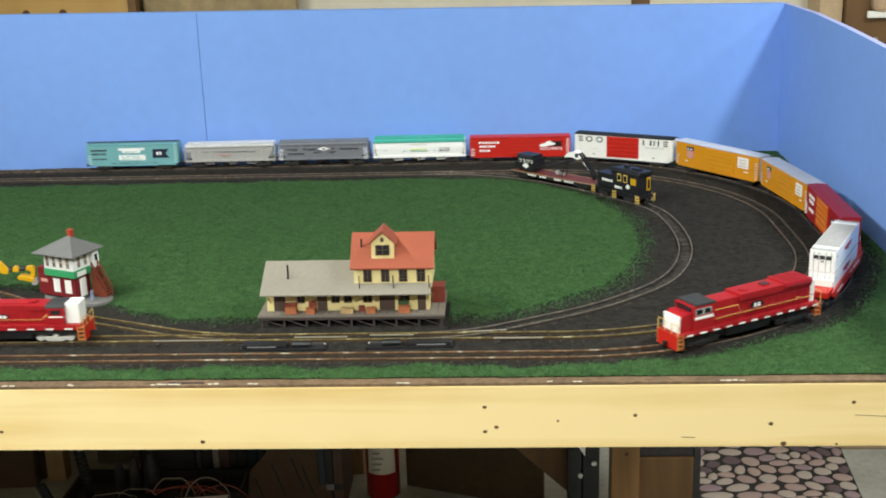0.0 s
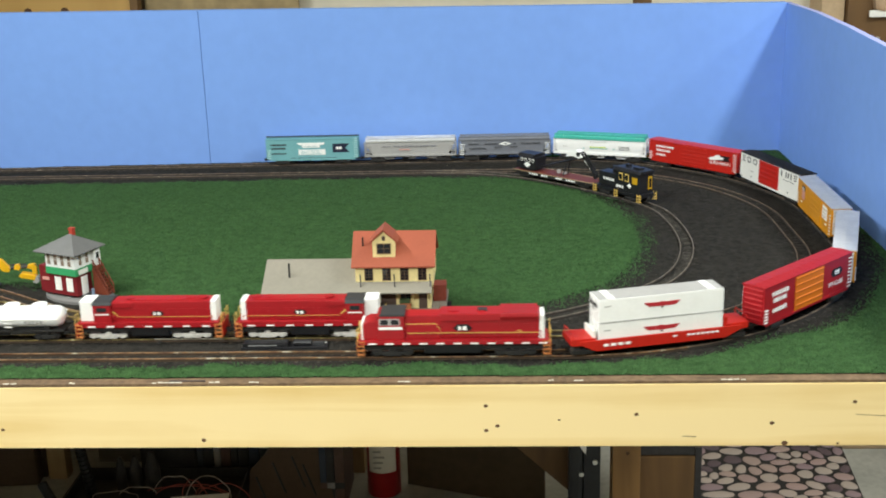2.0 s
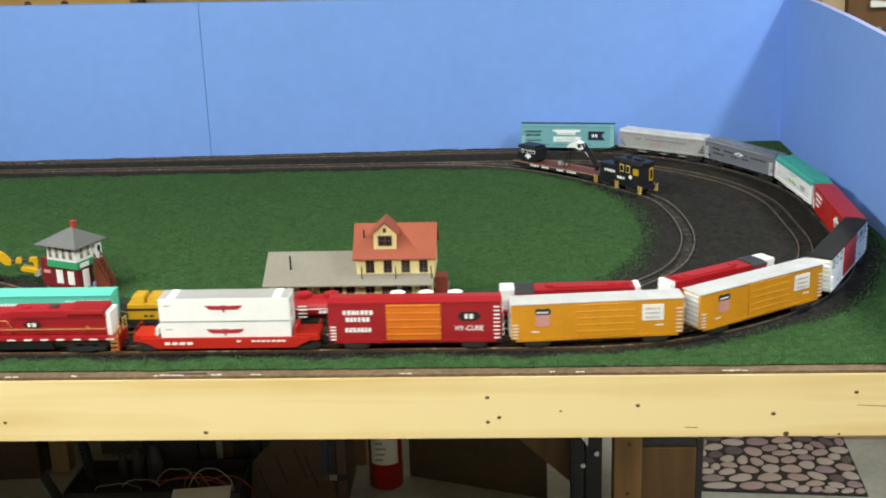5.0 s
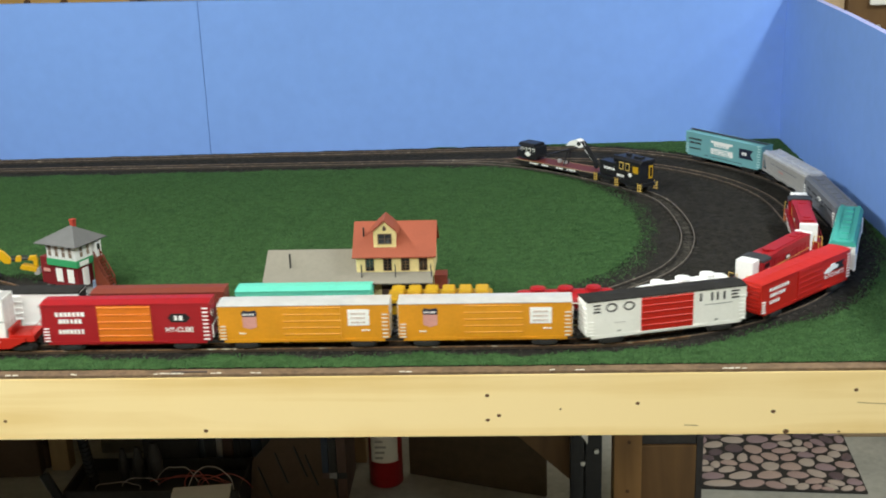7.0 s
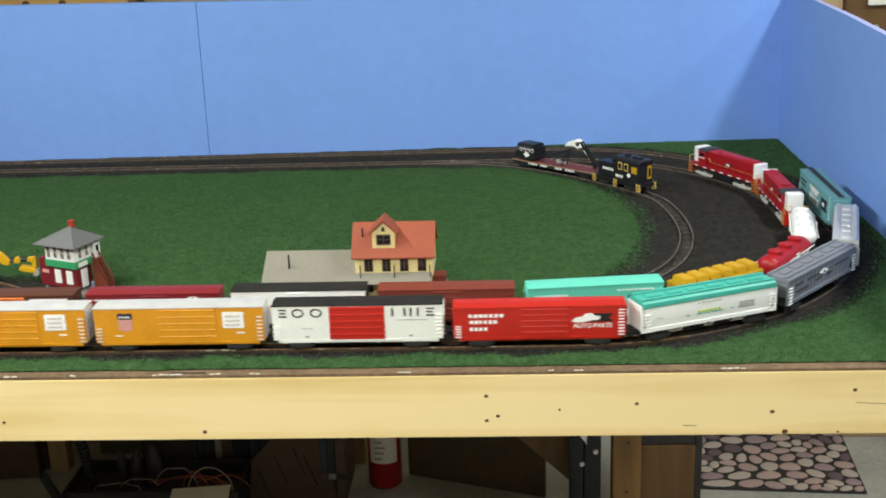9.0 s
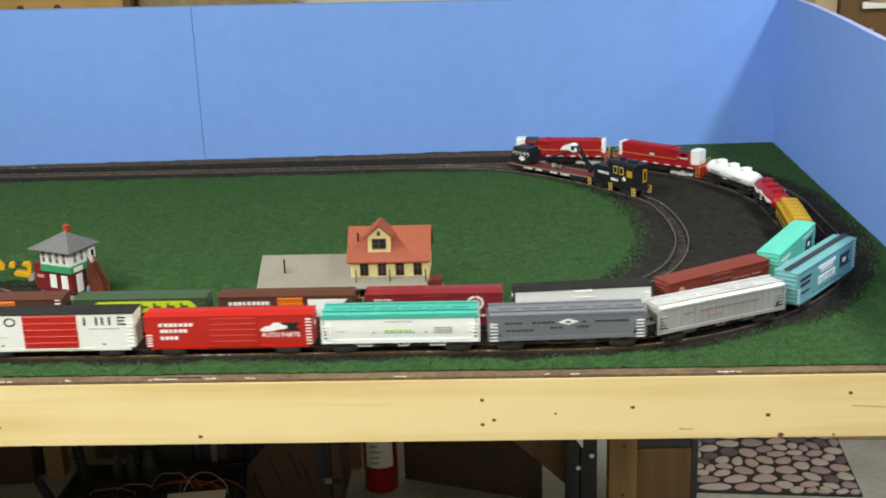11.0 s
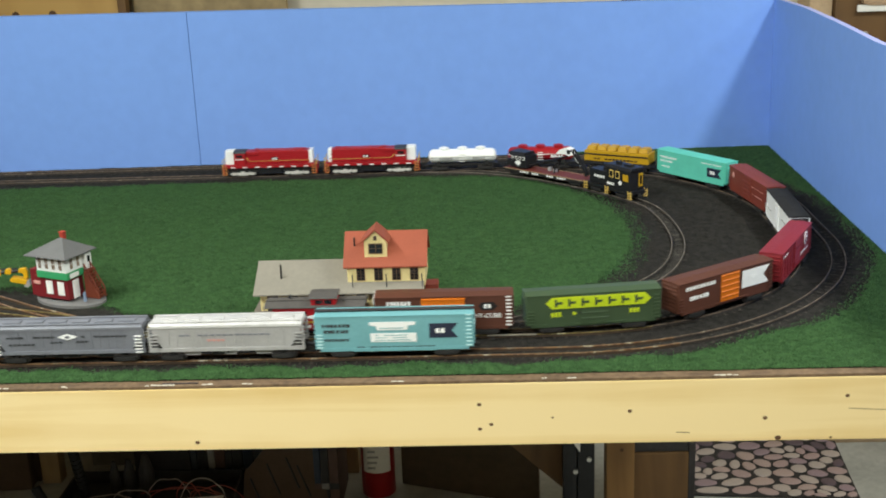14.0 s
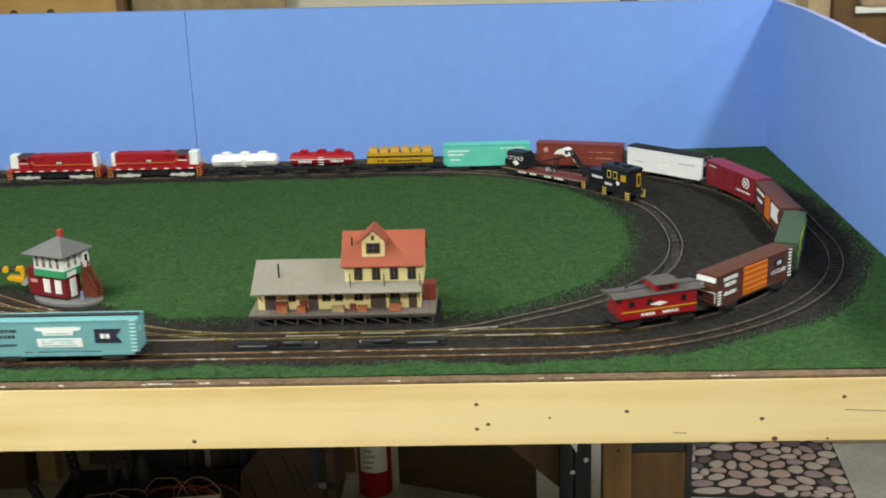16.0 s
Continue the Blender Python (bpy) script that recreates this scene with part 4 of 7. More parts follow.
def steps(parent, x, mat):
    """End steps and handrail stanchions at one end of a locomotive."""
    s = 1 if x > 0 else -1
    for side in (-1, 1):
        bm = bmesh.new()
        for i in range(4):
            box(x - s * 0.007, side * 0.0125, 0.0045 + i * 0.0048, x, side * 0.0172, 0.0056 + i * 0.0048, 0.0002, bm)
        for dx in (0, 0.007):
            box(x - s * dx - 0.0005, side * 0.0168, 0.0040, x - s * dx + 0.0005, side * 0.0176, 0.0210, 0, bm)
        part("steps", bm, mat, parent, "orange-brown end steps")
    part("pilot", box(x - s * 0.0005, -0.0160, 0.0035, x + s * 0.0008, 0.0160, 0.0200, 0.0003), BRIGHT_RED, parent, "bright red end plate")
    r = bmesh.new()
    for side in (-1, 1):
        rod((x, side * 0.0165, 0.020), (x, side * 0.0165, 0.034), 0.0005, 6, r)
        rod((x, side * 0.0165, 0.034), (x, side * 0.0060, 0.034), 0.0005, 6, r)
        rod((x, side * 0.0060, 0.034), (x, side * 0.0060, 0.020), 0.0005, 6, r)
    part("handrail", r, GOLD, parent, "thin brass end handrail")


def side_rails(parent, x0, x1, z=0.033):
    for side in (-1, 1):
        bm = rod((x0, side * 0.0170, z), (x1, side * 0.0170, z), 0.0004, 6)
        n = 7
        for i in range(n):
            x = x0 + (x1 - x0) * i / (n - 1)
            rod((x, side * 0.0170, 0.0205), (x, side * 0.0170, z), 0.0004, 5, bm)
        part("side_handrail", bm, RED, parent)


def six_axle_loco():
    """The leading red road engine: sloped nose cab, long hood in two heights."""
    root = thing("diesel_locomotive", "red six-axle diesel engine with white nose and gold stripes", "locomotive", group="engines")
    L = 0.1025
    part("walkway", box(-L + 0.002, -0.0170, 0.0165, L - 0.002, 0.0170, 0.0212, 0.0005), RED, root)
    for side in (-1, 1):
        for i in range(11):
            u = -L + 0.012 + i * (2 * L - 0.024) / 10
            panel(root, "edge_mark", side, u, u + 0.0085, 0.0170, 0.0186, 0.0340, WHITE)
    part("fuel_tank", box(-0.030, -0.0135, 0.0050, 0.032, 0.0135, 0.0165, 0.0018), BLACK, root)
    part("frame", box(-L + 0.006, -0.0110, 0.0095, L - 0.006, 0.0110, 0.0166, 0.0005), CHASSIS, root)
    hood = box(-L + 0.011, -0.0105, 0.0212, 0.052, 0.0105, 0.0505, 0.0012)
    box(-L + 0.011, -0.0128, 0.0440, 0.014, 0.0128, 0.0530, 0.0010, hood)
    part("long_hood", hood, RED, root)
    flare = prism([(-0.0128, 0.0455), (0.0128, 0.0455), (0.0158, 0.0500), (0.0150, 0.0548), (-0.0150, 0.0548), (-0.0158, 0.0500)], -L + 0.013, -0.050, bevel=0.0008)
    part("radiator", flare, RED, root, "flared radiator housing")
    for k in range(9):
        shared("radiator_slat", ("radiator_slat",), lambda: box(-0.0003, -0.0140, 0.0549, 0.0003, 0.0140, 0.0553), DARK_RED, root, pose(-L + 0.017 + k * 0.0038, 0, 0))
    part("exhaust", box(-0.036, -0.0040, 0.0525, -0.026, 0.0040, 0.0552, 0.0006), DARK_GREY, root)
    for sd in (-1, 1):
        for k in range(9):
            shared("hood_door", ("hood_door", "six"), lambda: box(-0.0040, -0.0002, 0.0230, 0.0040, 0.0003, 0.0395, 0.0002), RED, root, side_pose(sd, -sd * (-0.088 + k * 0.0108), 0, 0.0210))
    part("blower_box", box(0.014, -0.0130, 0.0212, 0.050, 0.0130, 0.0400, 0.0010), RED, root)
    part("hood_end", box(-L + 0.006, -0.0125, 0.0205, -L + 0.0115, 0.0125, 0.0510, 0.0012), WHITE, root, "white end of the long hood")
    cab = box(0.052, -0.0155, 0.0212, 0.081, 0.0155, 0.0520, 0.0012)
    part("cab", cab, RED, root)
    part("cab_roof", box(0.051, -0.0158, 0.0515, 0.078, 0.0158, 0.0545, 0.0012), DARK_GREY, root, "dark grey cab roof")
    nose = prism([(0.081, 0.0212), (0.0965, 0.0212), (0.0965, 0.0400), (0.090, 0.0440), (0.081, 0.0440)], -0.0135, 0.0135, "y", bevel=0.0010)
    part("nose", nose, RED, root)
    part("nose_front", box(0.0962, -0.0130, 0.0195, 0.0985, 0.0130, 0.0420, 0.0010), WHITE, root, "white nose front")
    for side in (-1, 1):
        s = -side
        panel(root, "window_surround", side, min(s * 0.0565, s * 0.0785), max(s * 0.0565, s * 0.0785), 0.0405, 0.0488, 0.0302, LIGHT_GREY, "pale grey window surround")
        panel(root, "cab_window", side, min(s * 0.058, s * 0.066), max(s * 0.058, s * 0.066), 0.0415, 0.0475, 0.0310, GLASS_DARK)
        panel(root, "cab_window", side, min(s * 0.069, s * 0.077), max(s * 0.069, s * 0.077), 0.0415, 0.0475, 0.0310, GLASS_DARK)
        panel(root, "number_panel", side, min(s * 0.054, s * 0.079), max(s * 0.054, s * 0.079), 0.0350, 0.0385, 0.0310, WHITE, "white number bar")
        a, b = s * 0.049, s * -0.090
        panel(root, "gold_stripe", side, min(a, b), max(a, b), 0.0290, 0.0299, 0.0262, GOLD)
        a, b = s * 0.050, s * 0.018
        panel(root, "gold_stripe", side, min(a, b), max(a, b), 0.0408, 0.0416, 0.0262, GOLD)
        polygon(root, "gold_stripe", side, [(s * 0.018, 0.0408), (s * 0.018, 0.0416), (s * 0.012, 0.0299), (s * 0.012, 0.0290)], 0.0262, GOLD)
        polygon(root, "emblem", side, [(s * -0.010 - 0.0100, 0.0355), (s * -0.010 - 0.0058, 0.0308), (s * -0.010 + 0.0058, 0.0308), (s * -0.010 + 0.0100, 0.0355), (s * -0.010 + 0.0058, 0.0402), (s * -0.010 - 0.0058, 0.0402)], 0.0262, BLACK, "black lozenge emblem")
        bars(root, side, s * -0.010 - 0.0048, s * -0.010 + 0.0052, 0.0330, 0.0380, 0.0275, WHITE, 2, 1)
        polygon(root, "emblem", side, disc(s * -0.070, 0.0310, 0.003, 0.002, 8), 0.0268, GOLD)
    for i, x in enumerate((-0.082, -0.066, -0.030, 0.0)):
        part("roof_fan", rod((x, 0, 0.0525), (x, 0, 0.0542), 0.0058, 18), RED, root)
    part("windshield", box(0.0808, -0.0120, 0.0445, 0.0816, 0.0120, 0.0500), GLASS_DARK, root)
    steps(root, L, COPPER)
    steps(root, -L, COPPER)
    side_rails(root, -L + 0.010, 0.050)
    for s in (-1, 1):
        truck(root, s * 0.066, 3)
        coupler(root, s * (L + 0.001))
    return root


def four_axle_loco():
    """A high-nosed red road switcher with pale trucks."""
    root = thing("diesel_locomotive", "red high-nosed diesel engine with white ends and pale trucks", "locomotive", group="engines")
    L = 0.0830
    part("walkway", box(-L + 0.004, -0.0165, 0.0165, L - 0.004, 0.0165, 0.0225, 0.0005), RED, root)
    part("fuel_tank", box(-0.022, -0.0130, 0.0050, 0.022, 0.0130, 0.0165, 0.0018), BLACK, root)
    part("frame", box(-L + 0.006, -0.0110, 0.0100, L - 0.006, 0.0110, 0.0166, 0.0005), CHASSIS, root)
    part("long_hood", box(-L + 0.012, -0.0108, 0.0225, 0.042, 0.0108, 0.0530, 0.0014), RED, root)
    part("radiator", box(0.018, -0.0122, 0.0440, 0.042, 0.0122, 0.0525, 0.0012), RED, root)
    part("roof_cap", box(-L + 0.020, -0.0080, 0.0525, 0.020, 0.0080, 0.0548, 0.0008), RED, root)
    part("hood_end", box(-L + 0.006, -0.0112, 0.0225, -L + 0.0125, 0.0112, 0.0535, 0.0014), WHITE, root, "white end of the long hood")
    part("cab", box(0.042, -0.0155, 0.0225, 0.062, 0.0155, 0.0500, 0.0010), RED, root)
    part("cab_roof", prism([(-0.0160, 0.0495), (0.0160, 0.0495), (0.0150, 0.0530), (0.0080, 0.0550), (-0.0080, 0.0550), (-0.0150, 0.0530)], 0.0410, 0.0625, bevel=0.0005), DARK_GREY, root, "dark grey cab roof")
    part("short_hood", box(0.062, -0.0112, 0.0225, L - 0.005, 0.0112, 0.0550, 0.0018), WHITE, root, "tall white short hood")
    for side in (-1, 1):
        s = -side
        for i in range(7):
            u = -L + 0.014 + i * (2 * L - 0.036) / 6
            panel(root, "edge_mark", side, u, u + 0.0085, 0.0172, 0.0188, 0.0330, WHITE)
        panel(root, "cab_window", side, min(s * 0.0465, s * 0.0575), max(s * 0.0465, s * 0.0575), 0.0395, 0.0460, 0.0310, GLASS_DARK)
        panel(root, "number_panel", side, min(s * 0.044, s * 0.060), max(s * 0.044, s * 0.060), 0.0345, 0.0365, 0.0310, OFFWHITE)
        a, b = s * 0.034, s * -0.070
        panel(root, "gold_stripe", side, min(a, b), max(a, b), 0.0290, 0.0300, 0.0217, GOLD)
        polygon(root, "gold_stripe", side, [(s * 0.034, 0.0290), (s * 0.034, 0.0300), (s * 0.040, 0.0385), (s * 0.042, 0.0375)], 0.0217, GOLD)
        polygon(root, "emblem", side, disc(s * -0.010, 0.0345, 0.0072, 0.0044, 8), 0.0217, BLACK, "black lozenge emblem")
        bars(root, side, s * -0.010 - 0.0042, s * -0.010 + 0.0046, 0.0323, 0.0368, 0.0230, WHITE, 2, 1)
        for i in range(8):
            u = s * (-0.062 + i * 0.0115)
            panel(root, "hood_door", side, u - 0.0048, u + 0.0048, 0.0245, 0.0420, 0.0214, RED)
    for x in (-0.060, -0.046, 0.022):
        part("roof_fan", rod((x, 0, 0.0540), (x, 0, 0.0560), 0.0055, 18), RED, root)
    steps(root, L, COPPER)
    steps(root, -L, COPPER)
    side_rails(root, -L + 0.010, 0.040)
    for s in (-1, 1):
        truck(root, s * 0.048, 3, PALE_TRUCK)
        coupler(root, s * (L + 0.001))
    return root


def well_car():
    root = thing("well_car", "bright red well car for stacked containers", "well car", group="freight cars")
    L = 0.101
    for side in (-1, 1):
        sill = prism([(-0.092, 0.0150), (-0.074, 0.0065), (0.074, 0.0065), (0.092, 0.0150), (0.092, 0.0185), (-0.092, 0.0185)], side * 0.0165, side * 0.0185, "y")
        part("side_sill", sill, BRIGHT_RED, root)
        bars(root, side, 0.012, 0.066, 0.0135, 0.0155, 0.0372, WHITE, 10, 2)
        bars(root, side, -0.066, -0.034, 0.0110, 0.0140, 0.0372, WHITE, 4, 3)
    part("well_floor", box(-0.074, -0.0166, 0.0068, 0.074, 0.0166, 0.0085), CHASSIS, root)
    for s in (-1, 1):
        p = prism([(s * 0.073, 0.0085), (s * 0.073, 0.0200), (s * 0.090, 0.0205), (s * L, 0.0205), (s * L, 0.0135), (s * 0.090, 0.0125)], -0.0150, 0.0150, "y", bevel=0.0006)
        part("end_deck", p, BRIGHT_RED, root)
        part("bulkhead", box(s * 0.0735, -0.0140, 0.0195, s * 0.0765, 0.0140, 0.0280, 0.0005), OFFWHITE if s > 0 else BRIGHT_RED, root)
        r = rod((s * (L - 0.002), -0.0140, 0.0205), (s * (L - 0.002), -0.0140, 0.0270), 0.0005, 6)
        rod((s * (L - 0.002), 0.0140, 0.0205), (s * (L - 0.002), 0.0140, 0.0270), 0.0005, 6, r)
        rod((s * (L - 0.002), -0.0140, 0.0270), (s * (L - 0.002), 0.0140, 0.0270), 0.0005, 6, r)
        part("end_handrail", r, BRIGHT_RED, root)
        truck(root, s * 0.086, 2)
        coupler(root, s * (L + 0.001))
    return root


def container(z0, label):
    root = thing("shipping_container", label, "container", group="stacked containers")
    L, w, h = 0.0705, 0.0300, 0.0262
    part("shell", box(-L, -w / 2, z0, L, w / 2, z0 + h, 0.0005), WHITE, root)
    part("top_panel", box(-L + 0.0006, -w / 2 + 0.0006, z0 + h - 0.0002, L - 0.0006, w / 2 - 0.0006, z0 + h + 0.0003), LIGHT_GREY, root, "grey corrugated top")
    for s in (-1, 1):
        part("top_strap", box(s * (L - 0.0137) - 0.0040, -w / 2 + 0.0006, z0 + h + 0.0004, s * (L - 0.0137) + 0.0040, w / 2 - 0.0006, z0 + h + 0.0007), WHITE, root, "white band across the top")
    cr = bmesh.new()
    for i in range(30):
        x = -L + 0.022 + i * (2 * L - 0.044) / 29
        box(x - 0.0008, -w / 2 + 0.001, z0 + h + 0.0002, x + 0.0008, w / 2 - 0.001, z0 + h + 0.0006, 0, cr)
    part("top_ribs", cr, LIGHT_GREY, root)
    for side in (-1, 1):
        u = 0.0
        for sgn in (-1, 1):
            polygon(root, "wing_emblem", side, [(0, z0 + 0.0125), (sgn * 0.0015, z0 + 0.0135), (sgn * 0.0145, z0 + 0.0138), (sgn * 0.0180, z0 + 0.0158), (sgn * 0.0205, z0 + 0.0185), (sgn * 0.0040, z0 + 0.0180), (0, z0 + 0.0190)], w, WING_RED, "red winged emblem")
        polygon(root, "emblem_dot", side, disc(0, z0 + 0.0122, 0.0012, 0.0010, 8), w + 0.0008, DARK_GREY)
        panel(root, "rail", side, -L, L, z0 + 0.0002, z0 + 0.0012, w, LIGHT_GREY)
        bars(root, side, -L + 0.006, -L + 0.014, z0 + 0.0180, z0 + 0.0192, w, LIGHT_GREY, 4, 2)
    for s in (-1, 1):
        d = bmesh.new()
        for y in (-0.010, -0.004, 0.004, 0.010):
            rod((s * (L + 0.0004), y, z0 + 0.001), (s * (L + 0.0004), y, z0 + h - 0.001), 0.0004, 6, d)
        part("lock_rods", d, LIGHT_GREY, root)
        if s > 0 and z0 > 0.02:
            mk = bmesh.new()
            for y0, y1, za, zb in ((-0.0105, -0.0045, 0.0160, 0.0205), (-0.0030, 0.0030, 0.0160, 0.0205), (0.0045, 0.0100, 0.0160, 0.0205), (-0.0015, 0.0015, 0.0125, 0.0142)):
                box(L + 0.0009, y0, z0 + za, L + 0.0012, y1, z0 + zb, 0, mk)
            part("lettering", mk, DARK_GREY, root, "dark blocks on the container end")
        part("door", box(s * L, -w / 2 + 0.0015, z0 + 0.0015, s * (L + 0.0003), w / 2 - 0.0015, z0 + h - 0.0015), WHITE, root)
    return root


def caboose():
    root = thing("caboose", "red caboose with grey roof, cupola and yellow stripe", "caboose", group="freight cars")
    L, w, top = 0.0565, 0.0330, 0.0420
    body = box(-L + 0.010, -w / 2, 0.0130, L - 0.010, w / 2, top, 0.0006)
    part("body", body, RED, root)
    rp = [(-w / 2 - 0.002, top), (w / 2 + 0.002, top), (w / 2 + 0.002, top + 0.0010), (0.006, top + 0.0038), (-0.006, top + 0.0038), (-w / 2 - 0.002, top + 0.0010)]
    part("roof", prism(rp, -L, L), CABOOSE_ROOF, root, "grey curved roof")
    part("running_board", box(-L, -0.003, top + 0.0042, L, 0.003, top + 0.0050), CABOOSE_ROOF, root)
    cx = 0.010
    part("cupola", box(cx - 0.014, -0.0135, top - 0.001, cx + 0.014, 0.0135, top + 0.0110, 0.0005), RED, root)
    part("cupola_roof", prism([(-0.0160, top + 0.0110), (0.0160, top + 0.0110), (0.0155, top + 0.0120), (0, top + 0.0140), (-0.0155, top + 0.0120)], cx - 0.016, cx + 0.016), CABOOSE_ROOF, root)
    for side in (-1, 1):
        s = -side
        for u in (-0.034, -0.012, 0.030):
            panel(root, "window", side, s * u - 0.0032, s * u + 0.0032, 0.0290, 0.0365, w, GLASS_DARK)
        panel(root, "cupola_window", side, s * cx - 0.0090, s * cx - 0.0010, top + 0.0035, top + 0.0085, 0.027, GLASS_DARK)
        panel(root, "cupola_window", side, s * cx + 0.0010, s * cx + 0.0090, top + 0.0035, top + 0.0085, 0.027, GLASS_DARK)
        panel(root, "stripe", side, -L + 0.010, L - 0.010, 0.0222, 0.0242, w, YELLOW, "yellow stripe")
        polygon(root, "emblem", side, [(-0.012, 0.0300), (0, 0.0270), (0.010, 0.0300), (0, 0.0330)], w + 0.0006, WHITE, "white lozenge emblem")
        bars(root, side, -0.022, -0.004, 0.0160, 0.0195, w, WHITE, 4, 1)
        bars(root, side, 0.004, 0.024, 0.0160, 0.0195, w, WHITE, 5, 2)
    for s in (-1, 1):
        part("platform", box(s * (L - 0.0105), -w / 2, 0.0120, s * L, w / 2, 0.0138), CHASSIS, root)
        r = bmesh.new()
        for y in (-0.0155, -0.006, 0.006, 0.0155):
            rod((s * (L - 0.001), y, 0.013), (s * (L - 0.001), y, 0.026 if abs(y) < 0.01 else top), 0.0005, 6, r)
        rod((s * (L - 0.001), -0.0155, 0.026), (s * (L - 0.001), 0.0155, 0.026), 0.0005, 6, r)
        part("end_railing", r, DARK_GREY, root)
        part("end_door", box(s * (L - 0.0102), -0.005, 0.0145, s * (L - 0.0096), 0.005, 0.0380), DARK_RED, root)
    part("chimney", rod((-0.030, 0.006, top), (-0.030, 0.006, top + 0.009), 0.0018, 10), DARK_GREY, root)
    chassis(root, 2 * L, 0.022)
    return root


# ---------------------------------------------------------------- the two trains
OUT_T = [(0, 1.188), (1.5, 1.434), (2.5, 1.5982), (3.5, 1.752), (7, 2.294), (9, 2.621), (12, 3.1132), (12.5, 3.204), (13.5, 3.3909), (14, 3.4791), (14.5, 3.5745), (16, 3.836)]
IN_T = [(0, -0.618), (1.5, -0.3635), (2.5, -0.1999), (3.5, -0.033), (4.2, 0.073), (7, 0.482), (9, 0.807), (12, 1.2868), (12.5, 1.366), (13.5, 1.548), (14, 1.6356), (14.5, 1.736), (16, 2.0185)]


def smooth_at(table, t):
    """Smooth course through (time, distance) rows."""
    i = max(j for j in range(len(table) - 1) if table[j][0] <= t)

    def slope(k):
        a, b = table[max(k - 1, 0)], table[min(k + 1, len(table) - 1)]
        return (b[1] - a[1]) / (b[0] - a[0])
    (t0, s0), (t1, s1) = table[i], table[i + 1]
    h = t1 - t0
    u = (t - t0) / h
    return ((2 * u ** 3 - 3 * u * u + 1) * s0 + (u ** 3 - 2 * u * u + u) * h * slope(i) + (3 * u * u - 2 * u ** 3) * s1 + (u ** 3 - u * u) * h * slope(i + 1))


def out_place(t, behind):
    return 1.3985 - (smooth_at(OUT_T, t) - behind)


def in_place(t, behind):
    return smooth_at(IN_T, t) - behind


def chord_pose(o, s, half, turned):
    """A car's pose with its two trucks on the track."""
    xa, ya, _ = o.at(s - half)
    xb, yb, _ = o.at(s + half)
    h = math.atan2(yb - ya, xb - xa)
    return Matrix.Translation(((xa + xb) / 2, (ya + yb) / 2, 0)) @ Matrix.Rotation(h + (math.pi if turned else 0), 4, "Z")


def grey_logo(root, side, w):
    polygon(root, "emblem", side, [(-0.010, 0.0375), (0.001, 0.0330), (0.012, 0.0375), (0.001, 0.0420)], w + 0.0002, WHITE, "white lozenge emblem")
    polygon(root, "emblem", side, disc(0.001, 0.0375, 0.003, 0.0018, 10), w + 0.0014, STEEL_GREY)
    bars(root, side, -0.066, -0.012, 0.0360, 0.0385, w - 0.0002, DARK_GREY, 11, 1)
    bars(root, side, 0.016, 0.066, 0.0360, 0.0385, w - 0.0002, DARK_GREY, 11, 2)
    bars(root, side, -0.064, -0.034, 0.0260, 0.0285, w - 0.0002, DARK_GREY, 6, 3)
    bars(root, side, -0.018, -0.004, 0.0285, 0.0310, w - 0.0002, DARK_GREY, 3, 4)
    bars(root, side, 0.010, 0.024, 0.0290, 0.0315, w - 0.0002, DARK_GREY, 3, 5)


def pale_logo(root, side, w):
    bars(root, side, -0.050, 0.050, 0.0350, 0.0368, w - 0.0002, STEEL_GREY, 15, 6)
    bars(root, side, -0.020, 0.000, 0.0270, 0.0300, w - 0.0002, PINKISH, 4, 7)


def green_logo(root, side, w):
    bars(root, side, -0.016, 0.014, 0.0395, 0.0404, w, LIGHT_GREY, 7, 1)
    bars(root, side, -0.030, 0.030, 0.0255, 0.0268, w - 0.0002, GREEN_ROOF, 14, 2)
    bars(root, side, -0.016, 0.014, 0.0278, 0.0300, w - 0.0002, LIME, 6, 3)
    for i in range(3):
        bars(root, side, 0.036, 0.056, 0.0250 + i * 0.003, 0.0264 + i * 0.003, w - 0.0002, ROOF_GREY, 6, i)
    bars(root, side, -0.066, -0.058, 0.0280, 0.0290, w - 0.0002, LIGHT_GREY, 3, 8)
    panel(root, "roof_edge", side, -0.084, 0.084, 0.0440, 0.0470, w + 0.0002, GREEN_ROOF, "green upper edge")


def aqua_marks(root, side, w):
    bars(root, side, -0.068, -0.030, 0.0370, 0.0405, w, WHITE, 9, 1)
    bars(root, side, -0.068, -0.040, 0.0300, 0.0330, w, WHITE, 7, 2)
    bars(root, side, -0.064, -0.046, 0.0200, 0.0225, w, WHITE, 5, 3)
    bars(root, side, 0.024, 0.066, 0.0420, 0.0440, w, WHITE, 9, 4)
    flag(root, side, 0.036, 0.066, 0.0200, 0.0365, w, NAVY)


def reefer_marks(root, side, w):
    panel(root, "hatch_mark", side, -0.006, -0.0045, 0.038, 0.0395, w, BLACK)
    bars(root, side, 0.028, 0.062, 0.0330, 0.0350, w, LIGHT_GREY, 8, 2)
    bars(root, side, -0.062, -0.040, 0.0250, 0.0265, w, LIGHT_GREY, 6, 3)
    panel(root, "placard", side, -0.055, -0.047, 0.0155, 0.0200, w, OFFWHITE)


def oxide_marks(root, side, w):
    polygon(root, "emblem", side, disc(-0.058, 0.0380, 0.0045, 0.0050, 12), w, PINKISH)
    bars(root, side, 0.020, 0.062, 0.0235, 0.0252, w, PINKISH, 12, 2)
    bars(root, side, -0.004, 0.066, 0.0360, 0.0368, w, PINKISH, 4, 3)


